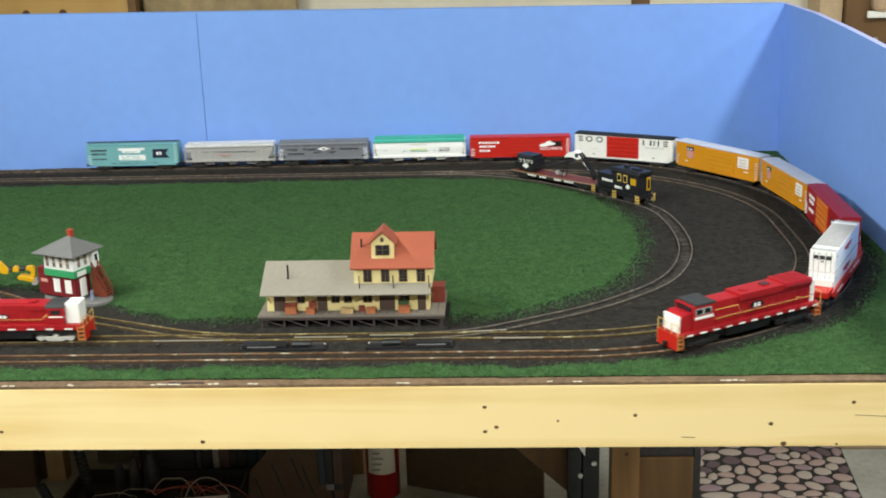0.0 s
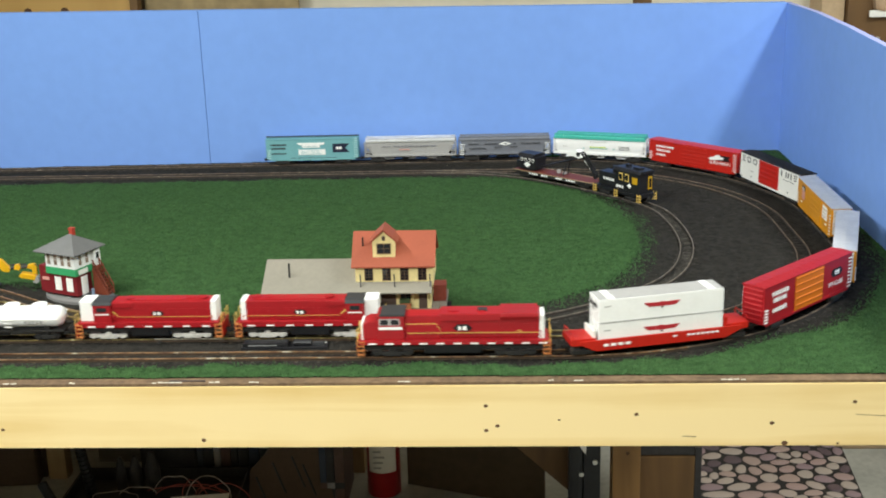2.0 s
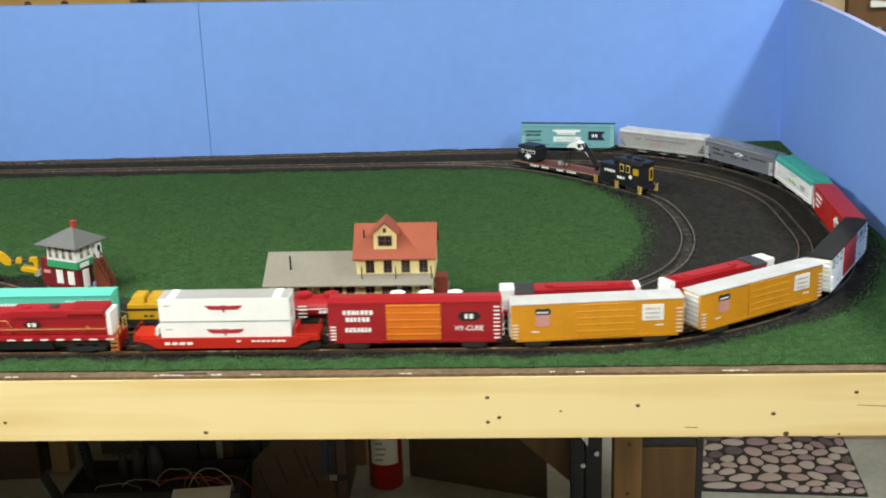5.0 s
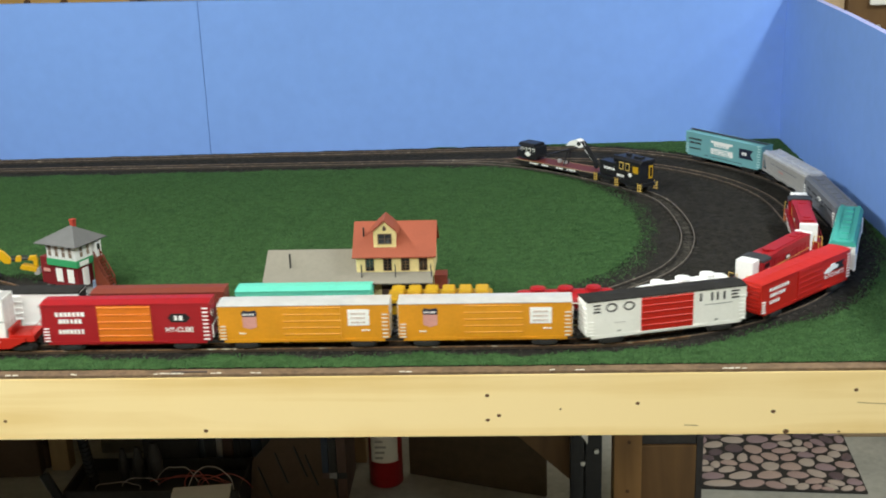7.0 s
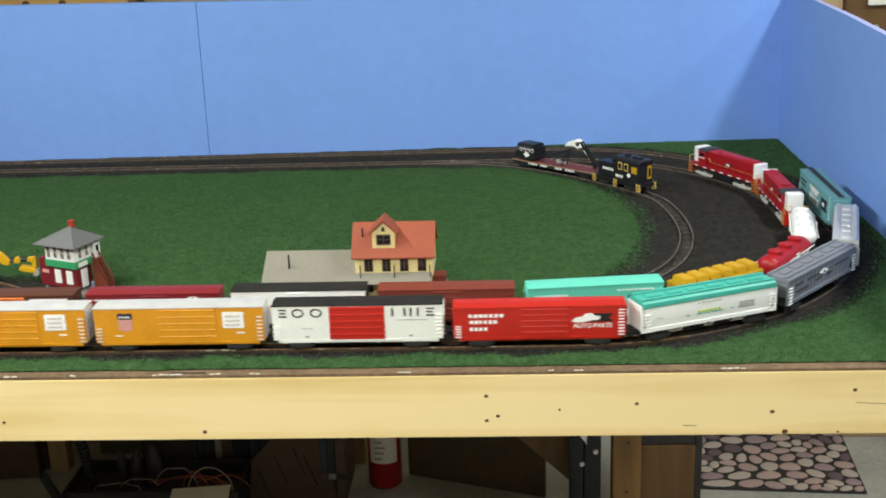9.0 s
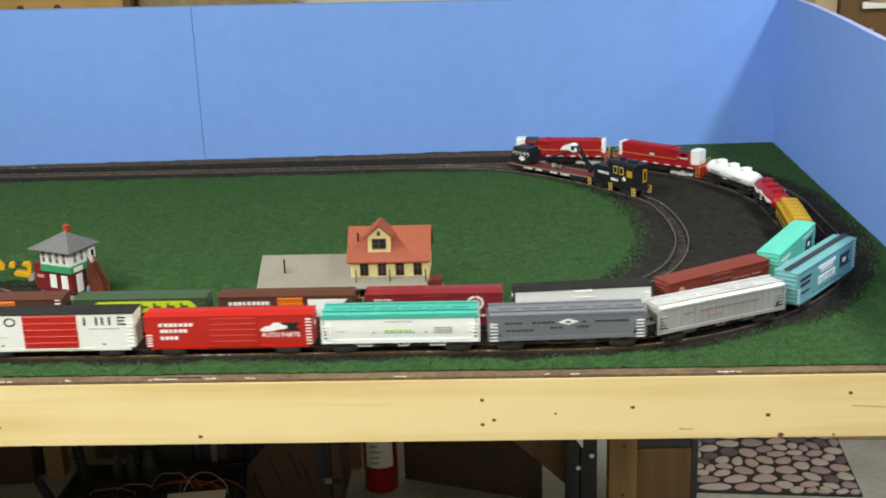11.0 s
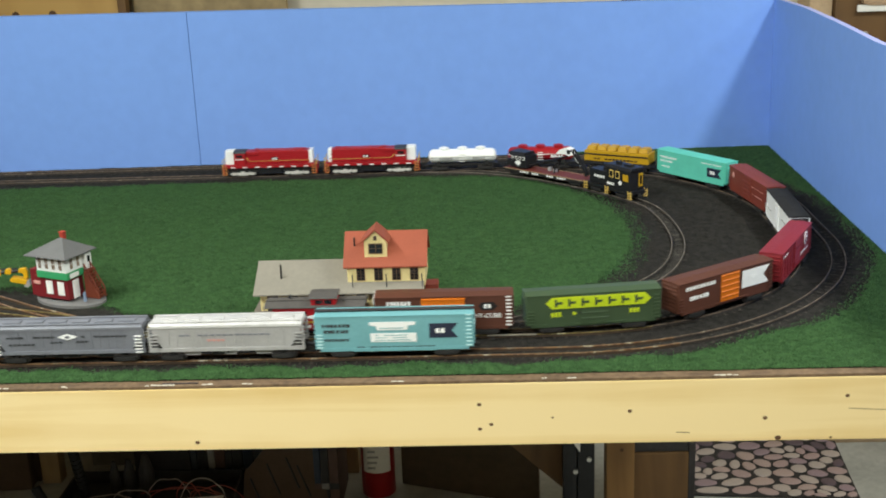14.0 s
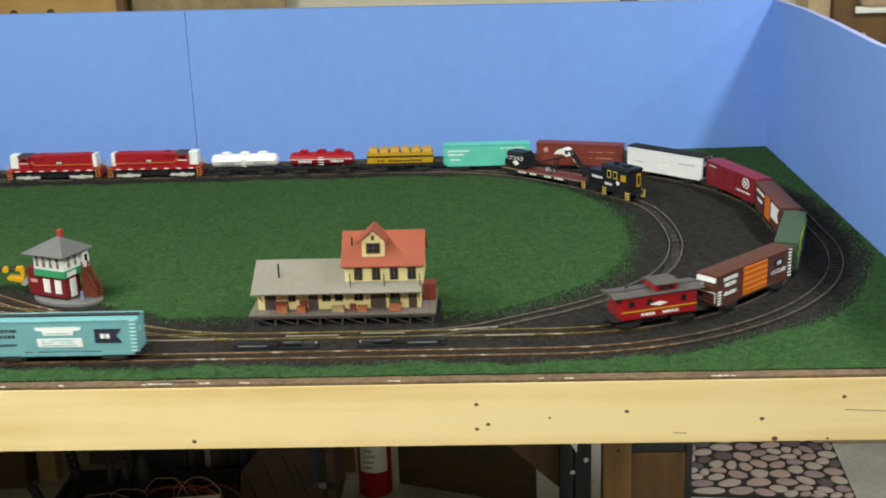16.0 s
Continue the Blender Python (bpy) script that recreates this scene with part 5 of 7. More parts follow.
def ring_marks(root, side, w):
    for r0, mat, k in ((0.0095, WHITE, 0), (0.0070, DARK_RED, 0.0008), (0.0045, WHITE, 0.0016), (0.0022, DARK_RED, 0.0024)):
        polygon(root, "emblem", side, disc(0.046, 0.0372, r0, r0, 24), w + k, mat, "white ring emblem")
    bars(root, side, 0.018, 0.062, 0.0195, 0.0225, w, WHITE, 9, 1)
    bars(root, side, -0.066, -0.044, 0.0420, 0.0440, w, WHITE, 6, 2)


def banner_marks(root, side, w):
    polygon(root, "banner", side, [(-0.054, 0.0400), (-0.047, 0.0325), (0.057, 0.0325), (0.064, 0.0400), (0.057, 0.0475), (-0.047, 0.0475)], w + 0.0022, LIME, "lime green banner")
    for i in range(7):
        u = -0.0400 + i * 0.0150
        letter = box(u - 0.0016, -0.0002, 0.0386, u + 0.0044, 0.0002, 0.0416, 0, box(u - 0.0042, -0.0002, 0.0352, u - 0.0016, 0.0002, 0.0450))
        letter.transform(side_pose(side, 0, 0, w + 0.0034))
        part("lettering", letter, DARK_GREEN, root, "dark green block on the banner")
    for u, n in ((-0.048, 3), (0.040, 3)):
        bars(root, side, u, u + 0.012, 0.0215, 0.0275, w, LIME, n, 5)
    bars(root, side, -0.018, 0.018, 0.0250, 0.0258, w, DARK_GREY, 6, 3)
    polygon(root, "emblem", side, disc(-0.022, 0.0250, 0.0022, 0.0022, 12), w, LIME)


def freight_marks(root, side, w):
    bars(root, side, -0.064, -0.017, 0.0395, 0.0440, w, WHITE, 9, 1)
    bars(root, side, -0.058, -0.028, 0.0255, 0.0305, w, WHITE, 6, 2)
    flag(root, side, 0.0245, 0.0690, 0.0225, 0.0460, w, WHITE)
    panel(root, "door_guard", side, 0.0196, 0.0220, 0.014, 0.047, w, BROWN)


MOVES = []


def squash(root, z0, k):
    """Bring a car built to nominal height to its true height above z0."""
    for ob in root.children_recursive:
        if ob.type != "MESH" or ob.name.startswith(("truck", "wheelset", "coupler", "underframe")):
            continue
        off = ob.matrix_local.translation.z
        if off > z0:
            ob.matrix_local = Matrix.Translation((0, 0, (off - z0) * (k - 1))) @ ob.matrix_local @ Matrix.Diagonal((1, 1, k, 1))
            continue
        if ob.data.users > 1:
            ob.data = ob.data.copy()
        for v in ob.data.vertices:
            if v.co.z > z0:
                v.co.z = z0 + (v.co.z - z0) * k
    return root


def add_out(ob, behind, half):
    MOVES.append((ob, OUTER, out_place, behind, half, True))


def add_in(ob, behind, half, turned=False):
    MOVES.append((ob, INNER, in_place, behind, half, turned))


add_out(squash(six_axle_loco(), 0.0212, 0.88), 0.0, 0.066)
add_out(well_car(), 0.2205, 0.086)
add_out(container(0.0088, "white shipping container low in the well car"), 0.2205, 0.086)
add_out(container(0.0356, "white shipping container stacked on another one"), 0.2205, 0.086)
add_out(squash(hycube("red high boxcar with orange doors and white lettering", 0.186, RED, 0.0545), 0.0115, 0.984), 0.4235, 0.063)
add_out(squash(amber_boxcar(), 0.0115, 0.906), 0.6160, 0.063)
add_out(squash(amber_boxcar(), 0.0115, 0.906), 0.8095, 0.063)
add_out(squash(white_red_boxcar(), 0.0115, 0.973), 1.0020, 0.062)
add_out(squash(parts_boxcar(), 0.0115, 0.824), 1.1950, 0.062)
add_out(squash(hopper_car("white covered hopper with sea-green roof", 0.169, WHITE, GREEN_ROOF, WHITE, True, green_logo), 0.0125, 0.88), 1.3790, 0.062)
add_out(squash(hopper_car("steel grey covered hopper with white lozenge", 0.168, STEEL_GREY, STEEL_GREY, WHITE, False, grey_logo, CHASSIS), 0.0125, 0.80), 1.5550, 0.060)
add_out(squash(hopper_car("pale grey covered hopper with faint lettering", 0.168, LIGHT_GREY, SILVER, LIGHT_GREY, False, pale_logo), 0.0125, 0.80), 1.7270, 0.060)
add_out(squash(teal_boxcar(), 0.0115, 0.875), 1.9070, 0.056)

add_in(squash(four_axle_loco(), 0.0225, 0.74), 0.0, 0.050)
add_in(squash(four_axle_loco(), 0.0225, 0.74), 0.1815, 0.050, True)
add_in(squash(tank_car("white three-dome tank car on a black frame", 0.124, WHITE, OFFWHITE, LIGHT_GREY), 0.0115, 0.77), 0.3415, 0.040)
add_in(squash(tank_car("red three-dome tank car with white handrail", 0.119, RED, OFFWHITE, WHITE), 0.0115, 0.79), 0.4790, 0.038)
add_in(squash(ore_hopper(), 0.0120, 0.84), 0.6185, 0.038)
INNER_BOX = (
    (plain_boxcar("aqua green boxcar with dark flag emblem", AQUA, AQUA, extra=aqua_marks, door=None), 0.7740),
    (plain_boxcar("oxide red boxcar with faded lettering", OXIDE, OXIDE, extra=oxide_marks), 0.9385),
    (plain_boxcar("white refrigerator boxcar with dark roof", WHITE, ROOF_BLACK, extra=reefer_marks, door=(-0.010, 0.010), top=0.0515, end_mat=ROOF_BLACK), 1.1030),
    (plain_boxcar("dark red boxcar with white ring emblem", DARK_RED, DARK_RED, extra=ring_marks, ribs=12), 1.2675),
    (plain_boxcar("brown boxcar with orange door and white flag", BROWN, BROWN, door_mat=ORANGE, extra=freight_marks, door=(-0.0095, 0.0190)), 1.4320),
    (plain_boxcar("dark green boxcar with lime banner", DARK_GREEN, DARK_GREEN, extra=banner_marks), 1.5965),
    (hycube("brown high boxcar with orange doors and white lettering", 0.155, BROWN, 0.0515, True), 1.7610))
for car, behind in INNER_BOX:
    add_in(squash(car, 0.0115, 0.89), behind - 0.003, 0.050)
add_in(squash(caboose(), 0.0130, 0.90), 1.9015, 0.034)

# ---------------------------------------------------------------- station, tower and work train
CREAM = paint("cream_wall", (0.78, 0.65, 0.31), 0.6)
TAN_ROOF = material("tan_roof", (0.225, 0.205, 0.165), 0.75, vary=0.06, scale=30, bump=0.15, bump_scale=500)
RED_ROOF = material("red_roof", (0.30, 0.068, 0.031), 0.65, vary=0.07, scale=50, bump=0.15, bump_scale=500)
DECK = material("deck_wood", (0.17, 0.145, 0.12), 0.8, vary=0.15, scale=80)
TRESTLE = material("trestle_wood", (0.055, 0.040, 0.036), 0.8, vary=0.25)
DOOR_BROWN = paint("door_brown", (0.085, 0.055, 0.042), 0.6)
CRATE = material("crate_wood", (0.45, 0.15, 0.06), 0.6, vary=0.2, scale=200)
TAN_CRATE = material("tan_crate", (0.48, 0.33, 0.16), 0.6, vary=0.2, scale=200)
WINDOW_WOOD = paint("window_wood", (0.19, 0.115, 0.055), 0.6)
GREEN_CRATE = material("green_crate", (0.05, 0.09, 0.035), 0.6, vary=0.2, scale=200)
CRATE_RED = material("crate_red", (0.22, 0.040, 0.025), 0.6, vary=0.2, scale=200)


def window_unit(parent, x, y, z0, z1, half, frame_mat, m=None, cols=2, rows=2, glass=None, bar=0.0012):
    """A window facing -y: frame, pane and bars."""
    m = m or Matrix()
    w = part("window", box(x - half, y - 0.0006, z0, x + half, y + 0.0004, z1), frame_mat, parent)
    w.matrix_local = m
    t = min(bar, half * 0.4)
    for i in range(cols):
        for j in range(rows):
            a = x - half + t + i * (2 * half - t) / cols
            b = z0 + t + j * (z1 - z0 - t) / rows
            part("pane", box(a, y - 0.0010, b, a + (2 * half - t) / cols - t * 0.6, y - 0.0004, b + (z1 - z0 - t) / rows - t * 0.6), glass or GLASS_DARK, w)


def station():
    root = thing("railway_station", "small cream station with tan and red roofs on a timber platform", "model building")
    x0, x1, zf = -0.347, -0.1305, 0.0140
    part("bank", prism([(0.0795, GROUND_Z - 0.0008), (0.0870, GROUND_Z + 0.0040), (0.168, GROUND_Z + 0.0040), (0.178, GROUND_Z - 0.0008)], x0 - 0.003, x1 + 0.003), BALLAST, root, "low bank of black ballast")
    n = 26
    for i in range(n):
        a = x0 + (x1 - x0) * i / n
        shared("plank", ("plank", "station"), lambda: box(0, 0, 0, (x1 - x0) / n - 0.0003, 0.086, 0.0022, 0.0002), DECK, root, pose(a, 0.086, zf - 0.0022))
    part("fascia_beam", box(x0, 0.0866, zf - 0.0052, x1, 0.0882, zf - 0.0023), TRESTLE, root)
    for i in range(9):
        a = x0 + 0.004 + i * (x1 - x0 - 0.008) / 8
        for y in (0.0885, 0.125, 0.165):
            shared("post", ("post", "station"), lambda: box(-0.0012, 0, GROUND_Z, 0.0012, 0.0022, zf - 0.0022), TRESTLE, root, pose(a, y, 0))
    for i in range(8):
        a = x0 + 0.004 + i * (x1 - x0 - 0.008) / 8
        b = a + (x1 - x0 - 0.008) / 8
        part("brace", rod((a + 0.001, 0.0892, zf - 0.005), (b - 0.001, 0.0892, 0.0002), 0.0008, 6), TRESTLE, root)
    wx0, wx1, wy, wz = -0.3385, -0.1485, 0.1035, 0.0425
    part("wall", box(wx0, wy, zf, wx1, 0.163, wz, 0.0004), CREAM, root)
    gables = prism([(wy, wz - 0.0005), (0.163, wz - 0.0005), (0.1335, 0.0625)], wx0, wx1)
    part("gable", gables, CREAM, root)
    ex0, ex1 = -0.3425, -0.1465
    for s in (0, 1):
        ya, yb = (0.0845, 0.1335) if s == 0 else (0.1825, 0.1335)
        r = prism([(ya, 0.0385), (yb, 0.0648), (yb, 0.0662), (ya, 0.0399)], ex0, ex1)
        part("roof", r, TAN_ROOF, root, "tan felt roof slope")
    for u in (-0.3125, ):
        part("chimney_pipe", rod((u, 0.108, 0.048), (u, 0.108, 0.0690), 0.0011, 8), BLACK, root, "black stovepipe")
    for u in (-0.228, -0.189, -0.148):
        part("roof_stay", rod((u, 0.0925, 0.0430), (u - 0.0008, 0.0985, 0.0575), 0.0007, 6), DARK_GREY, root)
    # openings under the eave
    for u, half, kind in ((-0.3236, 0.0066, "d"), (-0.2985, 0.0048, "w"), (-0.2735, 0.0058, "d"), (-0.2580, 0.0052, "w"), (-0.2436, 0.0050, "w"), (-0.2206, 0.0054, "w"), (-0.1978, 0.0090, "d"), (-0.1779, 0.0060, "w"), (-0.1576, 0.0048, "d")):
        if kind == "d":
            dd = part("door", box(u - half, wy - 0.0008, zf + 0.0004, u + half, wy + 0.0004, 0.0365), DOOR_BROWN, root, "brown panelled door")
            part("door_panel", box(u - half * 0.6, wy - 0.0012, zf + 0.003, u + half * 0.6, wy - 0.0006, 0.0235), DOOR_BROWN, dd)
        else:
            window_unit(root, u, wy, 0.0235, 0.0350, half, WINDOW_WOOD)
    for u in (-0.334, -0.286, -0.234, -0.211, -0.168, -0.150):
        br = rod((u, wy, 0.024), (u, 0.088, 0.0372), 0.0007, 6)
        part("eave_bracket", br, CREAM, root)
    # upper house
    hx0, hx1, hy = -0.2345, -0.1450, 0.1000
    part("upper_wall", box(hx0, hy, 0.0425, hx1, 0.162, 0.0660, 0.0004), CREAM, root)
    part("upper_gable", prism([(hy, 0.0655), (0.162, 0.0655), (0.1332, 0.0945)], hx0, hx1), CREAM, root)
    for ya in (0.0955, 0.1709):
        r = prism([(ya, 0.0660), (0.1332, 0.0982), (0.1332, 0.0998), (ya, 0.0676)], -0.2385, -0.1420)
        part("upper_roof", r, RED_ROOF, root, "brick red roof slope")
    for i in range(4):
        u = -0.2195 + i * 0.0205
        window_unit(root, u + 0.0005, hy, 0.0497, 0.0645, 0.0050, WINDOW_WOOD, cols=2, rows=4, bar=0.0010)
    # dormer
    part("dormer_wall", prism([(-0.2140, 0.0700), (-0.1882, 0.0700), (-0.1882, 0.0955), (-0.2011, 0.1065), (-0.2140, 0.0955)], 0.1055, 0.1335, "y"), CREAM, root)
    for s in (-1, 1):
        xa = -0.2011 + s * 0.0165
        r = prism([(xa, 0.0930), (-0.2011, 0.1080), (-0.2011, 0.1098), (xa, 0.0948)], 0.1020, 0.1365, "y")
        part("dormer_roof", r, RED_ROOF, root)
    window_unit(root, -0.2011, 0.1055, 0.0800, 0.0925, 0.0082, WINDOW_WOOD, cols=2, rows=2)
    part("attic_vent", prism([(-0.2030, 0.0960), (-0.1992, 0.0960), (-0.1992, 0.1000), (-0.2011, 0.1020), (-0.2030, 0.1000)], 0.1050, 0.1058, "y"), DOOR_BROWN, root)
    part("chimney_pipe", rod((-0.2265, 0.118, 0.082), (-0.2265, 0.118, 0.0965), 0.0010, 8), BLACK, root, "black stovepipe")
    return root


station()


def crate(x, y, sx, sy, sz, mat, label, rz=0):
    root = thing("crate", label, "crate", pose(x, y, 0.0140, 0, 0, rz), "crates on the platform")
    part("box", box(-sx, -sy, 0, sx, sy, sz, 0.0003), mat, root)
    for z in (0.15, 0.75):
        part("slat", box(-sx - 0.0004, -sy - 0.0004, sz * z, sx + 0.0004, sy + 0.0004, sz * z + sz * 0.16), mat, root)
    part("lid", box(-sx - 0.0003, -sy - 0.0003, sz, sx + 0.0003, sy + 0.0003, sz + 0.0007), mat, root)


for cx, sx, sz, mt, lb in ((-0.3090, 0.0062, 0.0070, CRATE, "orange wooden crate on the station platform"), (-0.2865, 0.0048, 0.0060, CRATE, "orange wooden crate on the station platform"),
                           (-0.3100, 0.0066, 0.0105, CRATE_RED, "dark red trunk against the station wall"), (-0.2845, 0.0040, 0.0115, CRATE_RED, "dark red trunk against the station wall"),
                           (-0.2440, 0.0070, 0.0055, TAN_CRATE, "pale wooden crate by the station windows"), (-0.2160, 0.0052, 0.0055, CRATE, "small orange crate by the station window"), (-0.2275, 0.0032, 0.0060, CRATE_RED, "dark red trunk by the station window"),
                           (-0.1775, 0.0064, 0.0075, CRATE, "orange baggage crate beside the door"), (-0.1785, 0.0058, 0.0120, GREEN_CRATE, "dark green trunk behind an orange crate")):
    front = mt in (CRATE, TAN_CRATE)
    crate(cx, 0.0950 if front else 0.1000, sx, 0.0035 if front else 0.0022, sz, mt, lb)
crate(-0.1395, 0.138, 0.0072, 0.010, 0.019, CRATE_RED, "rust red baggage shed on the platform end")


def tower():
    base_m = Matrix.Translation((-0.5950, 0.1870, 0)) @ Matrix.Rotation(radians(-23), 4, "Z")
    root = thing("signal_tower", "red signal tower with white windows and grey hipped roof", "model building", base_m)
    TOWER_RED = paint("tower_red", (0.17, 0.012, 0.016), 0.55)
    TOWER_GREEN = paint("tower_green", (0.045, 0.33, 0.13), 0.5)
    SLATE = material("slate_roof", (0.115, 0.115, 0.115), 0.7, vary=0.08, scale=60, bump=0.2, bump_scale=400)
    TOWER_PANE = material("tower_pane", (0.20, 0.125, 0.080), 0.3, vary=0.5, scale=300, color2=(0.46, 0.35, 0.26))
    PAD = material("grey_pad", (0.17, 0.165, 0.16), 0.8, vary=0.1, scale=60)
    STAIR = paint("stair_brown", (0.19, 0.040, 0.018), 0.6)
    pad = bmesh.new()
    bmesh.ops.create_cone(pad, cap_ends=True, segments=40, radius1=1, radius2=1, depth=1, matrix=Matrix.Translation((-0.014, 0.018, -0.0024)) @ Matrix.Diagonal((0.050, 0.029, 0.0036, 1)))
    part("base_pad", pad, PAD, root, "grey oval base")
    part("lower_wall", box(-0.0560, 0.0015, 0.0025, -0.0015, 0.0285, 0.0300, 0.0006), TOWER_RED, root)
    part("annex", box(-0.0640, 0.0040, 0.0025, -0.0478, 0.0270, 0.0370, 0.0006), TOWER_RED, root, "dark red lean-to at the tower end")
    part("green_band", box(-0.0475, -0.0015, 0.0295, 0.0012, 0.0295, 0.0385, 0.0005), TOWER_GREEN, root)
    part("upper_wall", box(-0.0468, -0.0008, 0.0385, 0.0005, 0.0288, 0.0590, 0.0004), WHITE, root)
    turn = Matrix.Rotation(math.pi / 2, 4, "Z")
    for i in range(4):
        window_unit(root, -0.0408 + i * 0.0110, -0.0008, 0.0410, 0.0565, 0.0034, WHITE, cols=1, glass=TOWER_PANE, bar=0.0014)
    for i in range(2):
        window_unit(root, 0.0085 + i * 0.0120, -0.0005, 0.0410, 0.0565, 0.0034, WHITE, turn, cols=1, glass=TOWER_PANE, bar=0.0014)
    for i, x in enumerate((-0.0315, -0.0130)):
        window_unit(root, x, 0.0015, 0.0080, 0.0255, 0.0052, WHITE, rows=3, glass=OFFWHITE)
    dr = part("door", box(0.0095, 0.0008, 0.0025, 0.0205, 0.0018, 0.0260), WHITE, root, "white door")
    dr.matrix_local = turn
    part("door_pane", box(0.0115, 0.0004, 0.0150, 0.0185, 0.0009, 0.0235), OFFWHITE, dr)
    part("name_board", box(0.004, -0.0016, 0.0305, 0.020, -0.0008, 0.0365), OFFWHITE, root, "pale name board").matrix_local = turn
    part("name_board", box(-0.057, 0.0006, 0.0195, -0.046, 0.0014, 0.0235), PINKISH, root)
    rf = bmesh.new()
    e = [(-0.0565, -0.0105), (0.0105, -0.0105), (0.0105, 0.0465), (-0.0565, 0.0465)]
    va = [rf.verts.new((x, y, 0.0588)) for x, y in e]
    vb = [rf.verts.new((x, y, 0.0600)) for x, y in e]
    ra = rf.verts.new((-0.0185, 0.016, 0.0790))
    rb = rf.verts.new((-0.0150, 0.016, 0.0790))
    rf.faces.new(va[::-1])
    for i in range(4):
        rf.faces.new((va[i], va[(i + 1) % 4], vb[(i + 1) % 4], vb[i]))
    rf.faces.new((vb[0], vb[1], rb, ra))
    rf.faces.new((vb[1], vb[2], rb))
    rf.faces.new((vb[2], vb[3], ra, rb))
    rf.faces.new((vb[3], vb[0], ra))
    bmesh.ops.recalc_face_normals(rf, faces=rf.faces[:])
    part("roof", rf, SLATE, root, "grey hipped roof")
    part("chimney", box(-0.0190, 0.0165, 0.0740, -0.0135, 0.0220, 0.0855, 0.0004, box(-0.0196, 0.0159, 0.0848, -0.0129, 0.0226, 0.0865, 0.0004)), paint("chimney_red", (0.40, 0.05, 0.03), 0.6), root)
    bay = part("door_bay", box(-0.004, 0.0290, 0.0360, 0.0060, 0.0400, 0.0560), WHITE, root, "white entrance bay")
    part("bay_window", box(0.0055, 0.0325, 0.0450, 0.0066, 0.0370, 0.0525), GLASS_DARK, bay)
    part("landing", box(0.000, 0.0290, 0.0335, 0.0095, 0.0410, 0.0355, 0.0003), STAIR, root)
    for i in range(9):
        f = i / 8
        part("stair_tread", box(0.0080 + f * 0.016, 0.0240, 0.0330 - f * 0.029, 0.0112 + f * 0.016, 0.0350, 0.0342 - f * 0.029), STAIR, root)
    for y in (0.0238, 0.0352):
        st = rod((0.0070, y, 0.0345), (0.0270, y, 0.0010), 0.0015, 6)
        rod((0.0070, y, 0.0450), (0.0270, y, 0.0120), 0.0009, 6, st)
        for i in range(4):
            x = 0.0075 + i * 0.0064
            rod((x, y, 0.0340 - i * 0.0108), (x, y, 0.0450 - i * 0.0108), 0.0007, 6, st)
        part("stair_rail", st, STAIR, root)
    part("stair_side", prism([(0.0045, 0.0), (0.0245, 0.0), (0.0060, 0.0330), (0.0045, 0.0330)], 0.0246, 0.0344, "y"), STAIR, root)


tower()

fig = thing("figurine", "tiny pale painted figurine standing at the tower door", "figurine", pose(-0.5755, 0.1870, 0.0020))
part("shape", rod((0, 0, 0), (0, 0, 0.0085), 0.0024, 10, rod((0, 0, 0.0083), (0, 0, 0.0115), 0.0019, 10), 0.0016), paint("figurine_blue", (0.20, 0.26, 0.36), 0.6), fig)


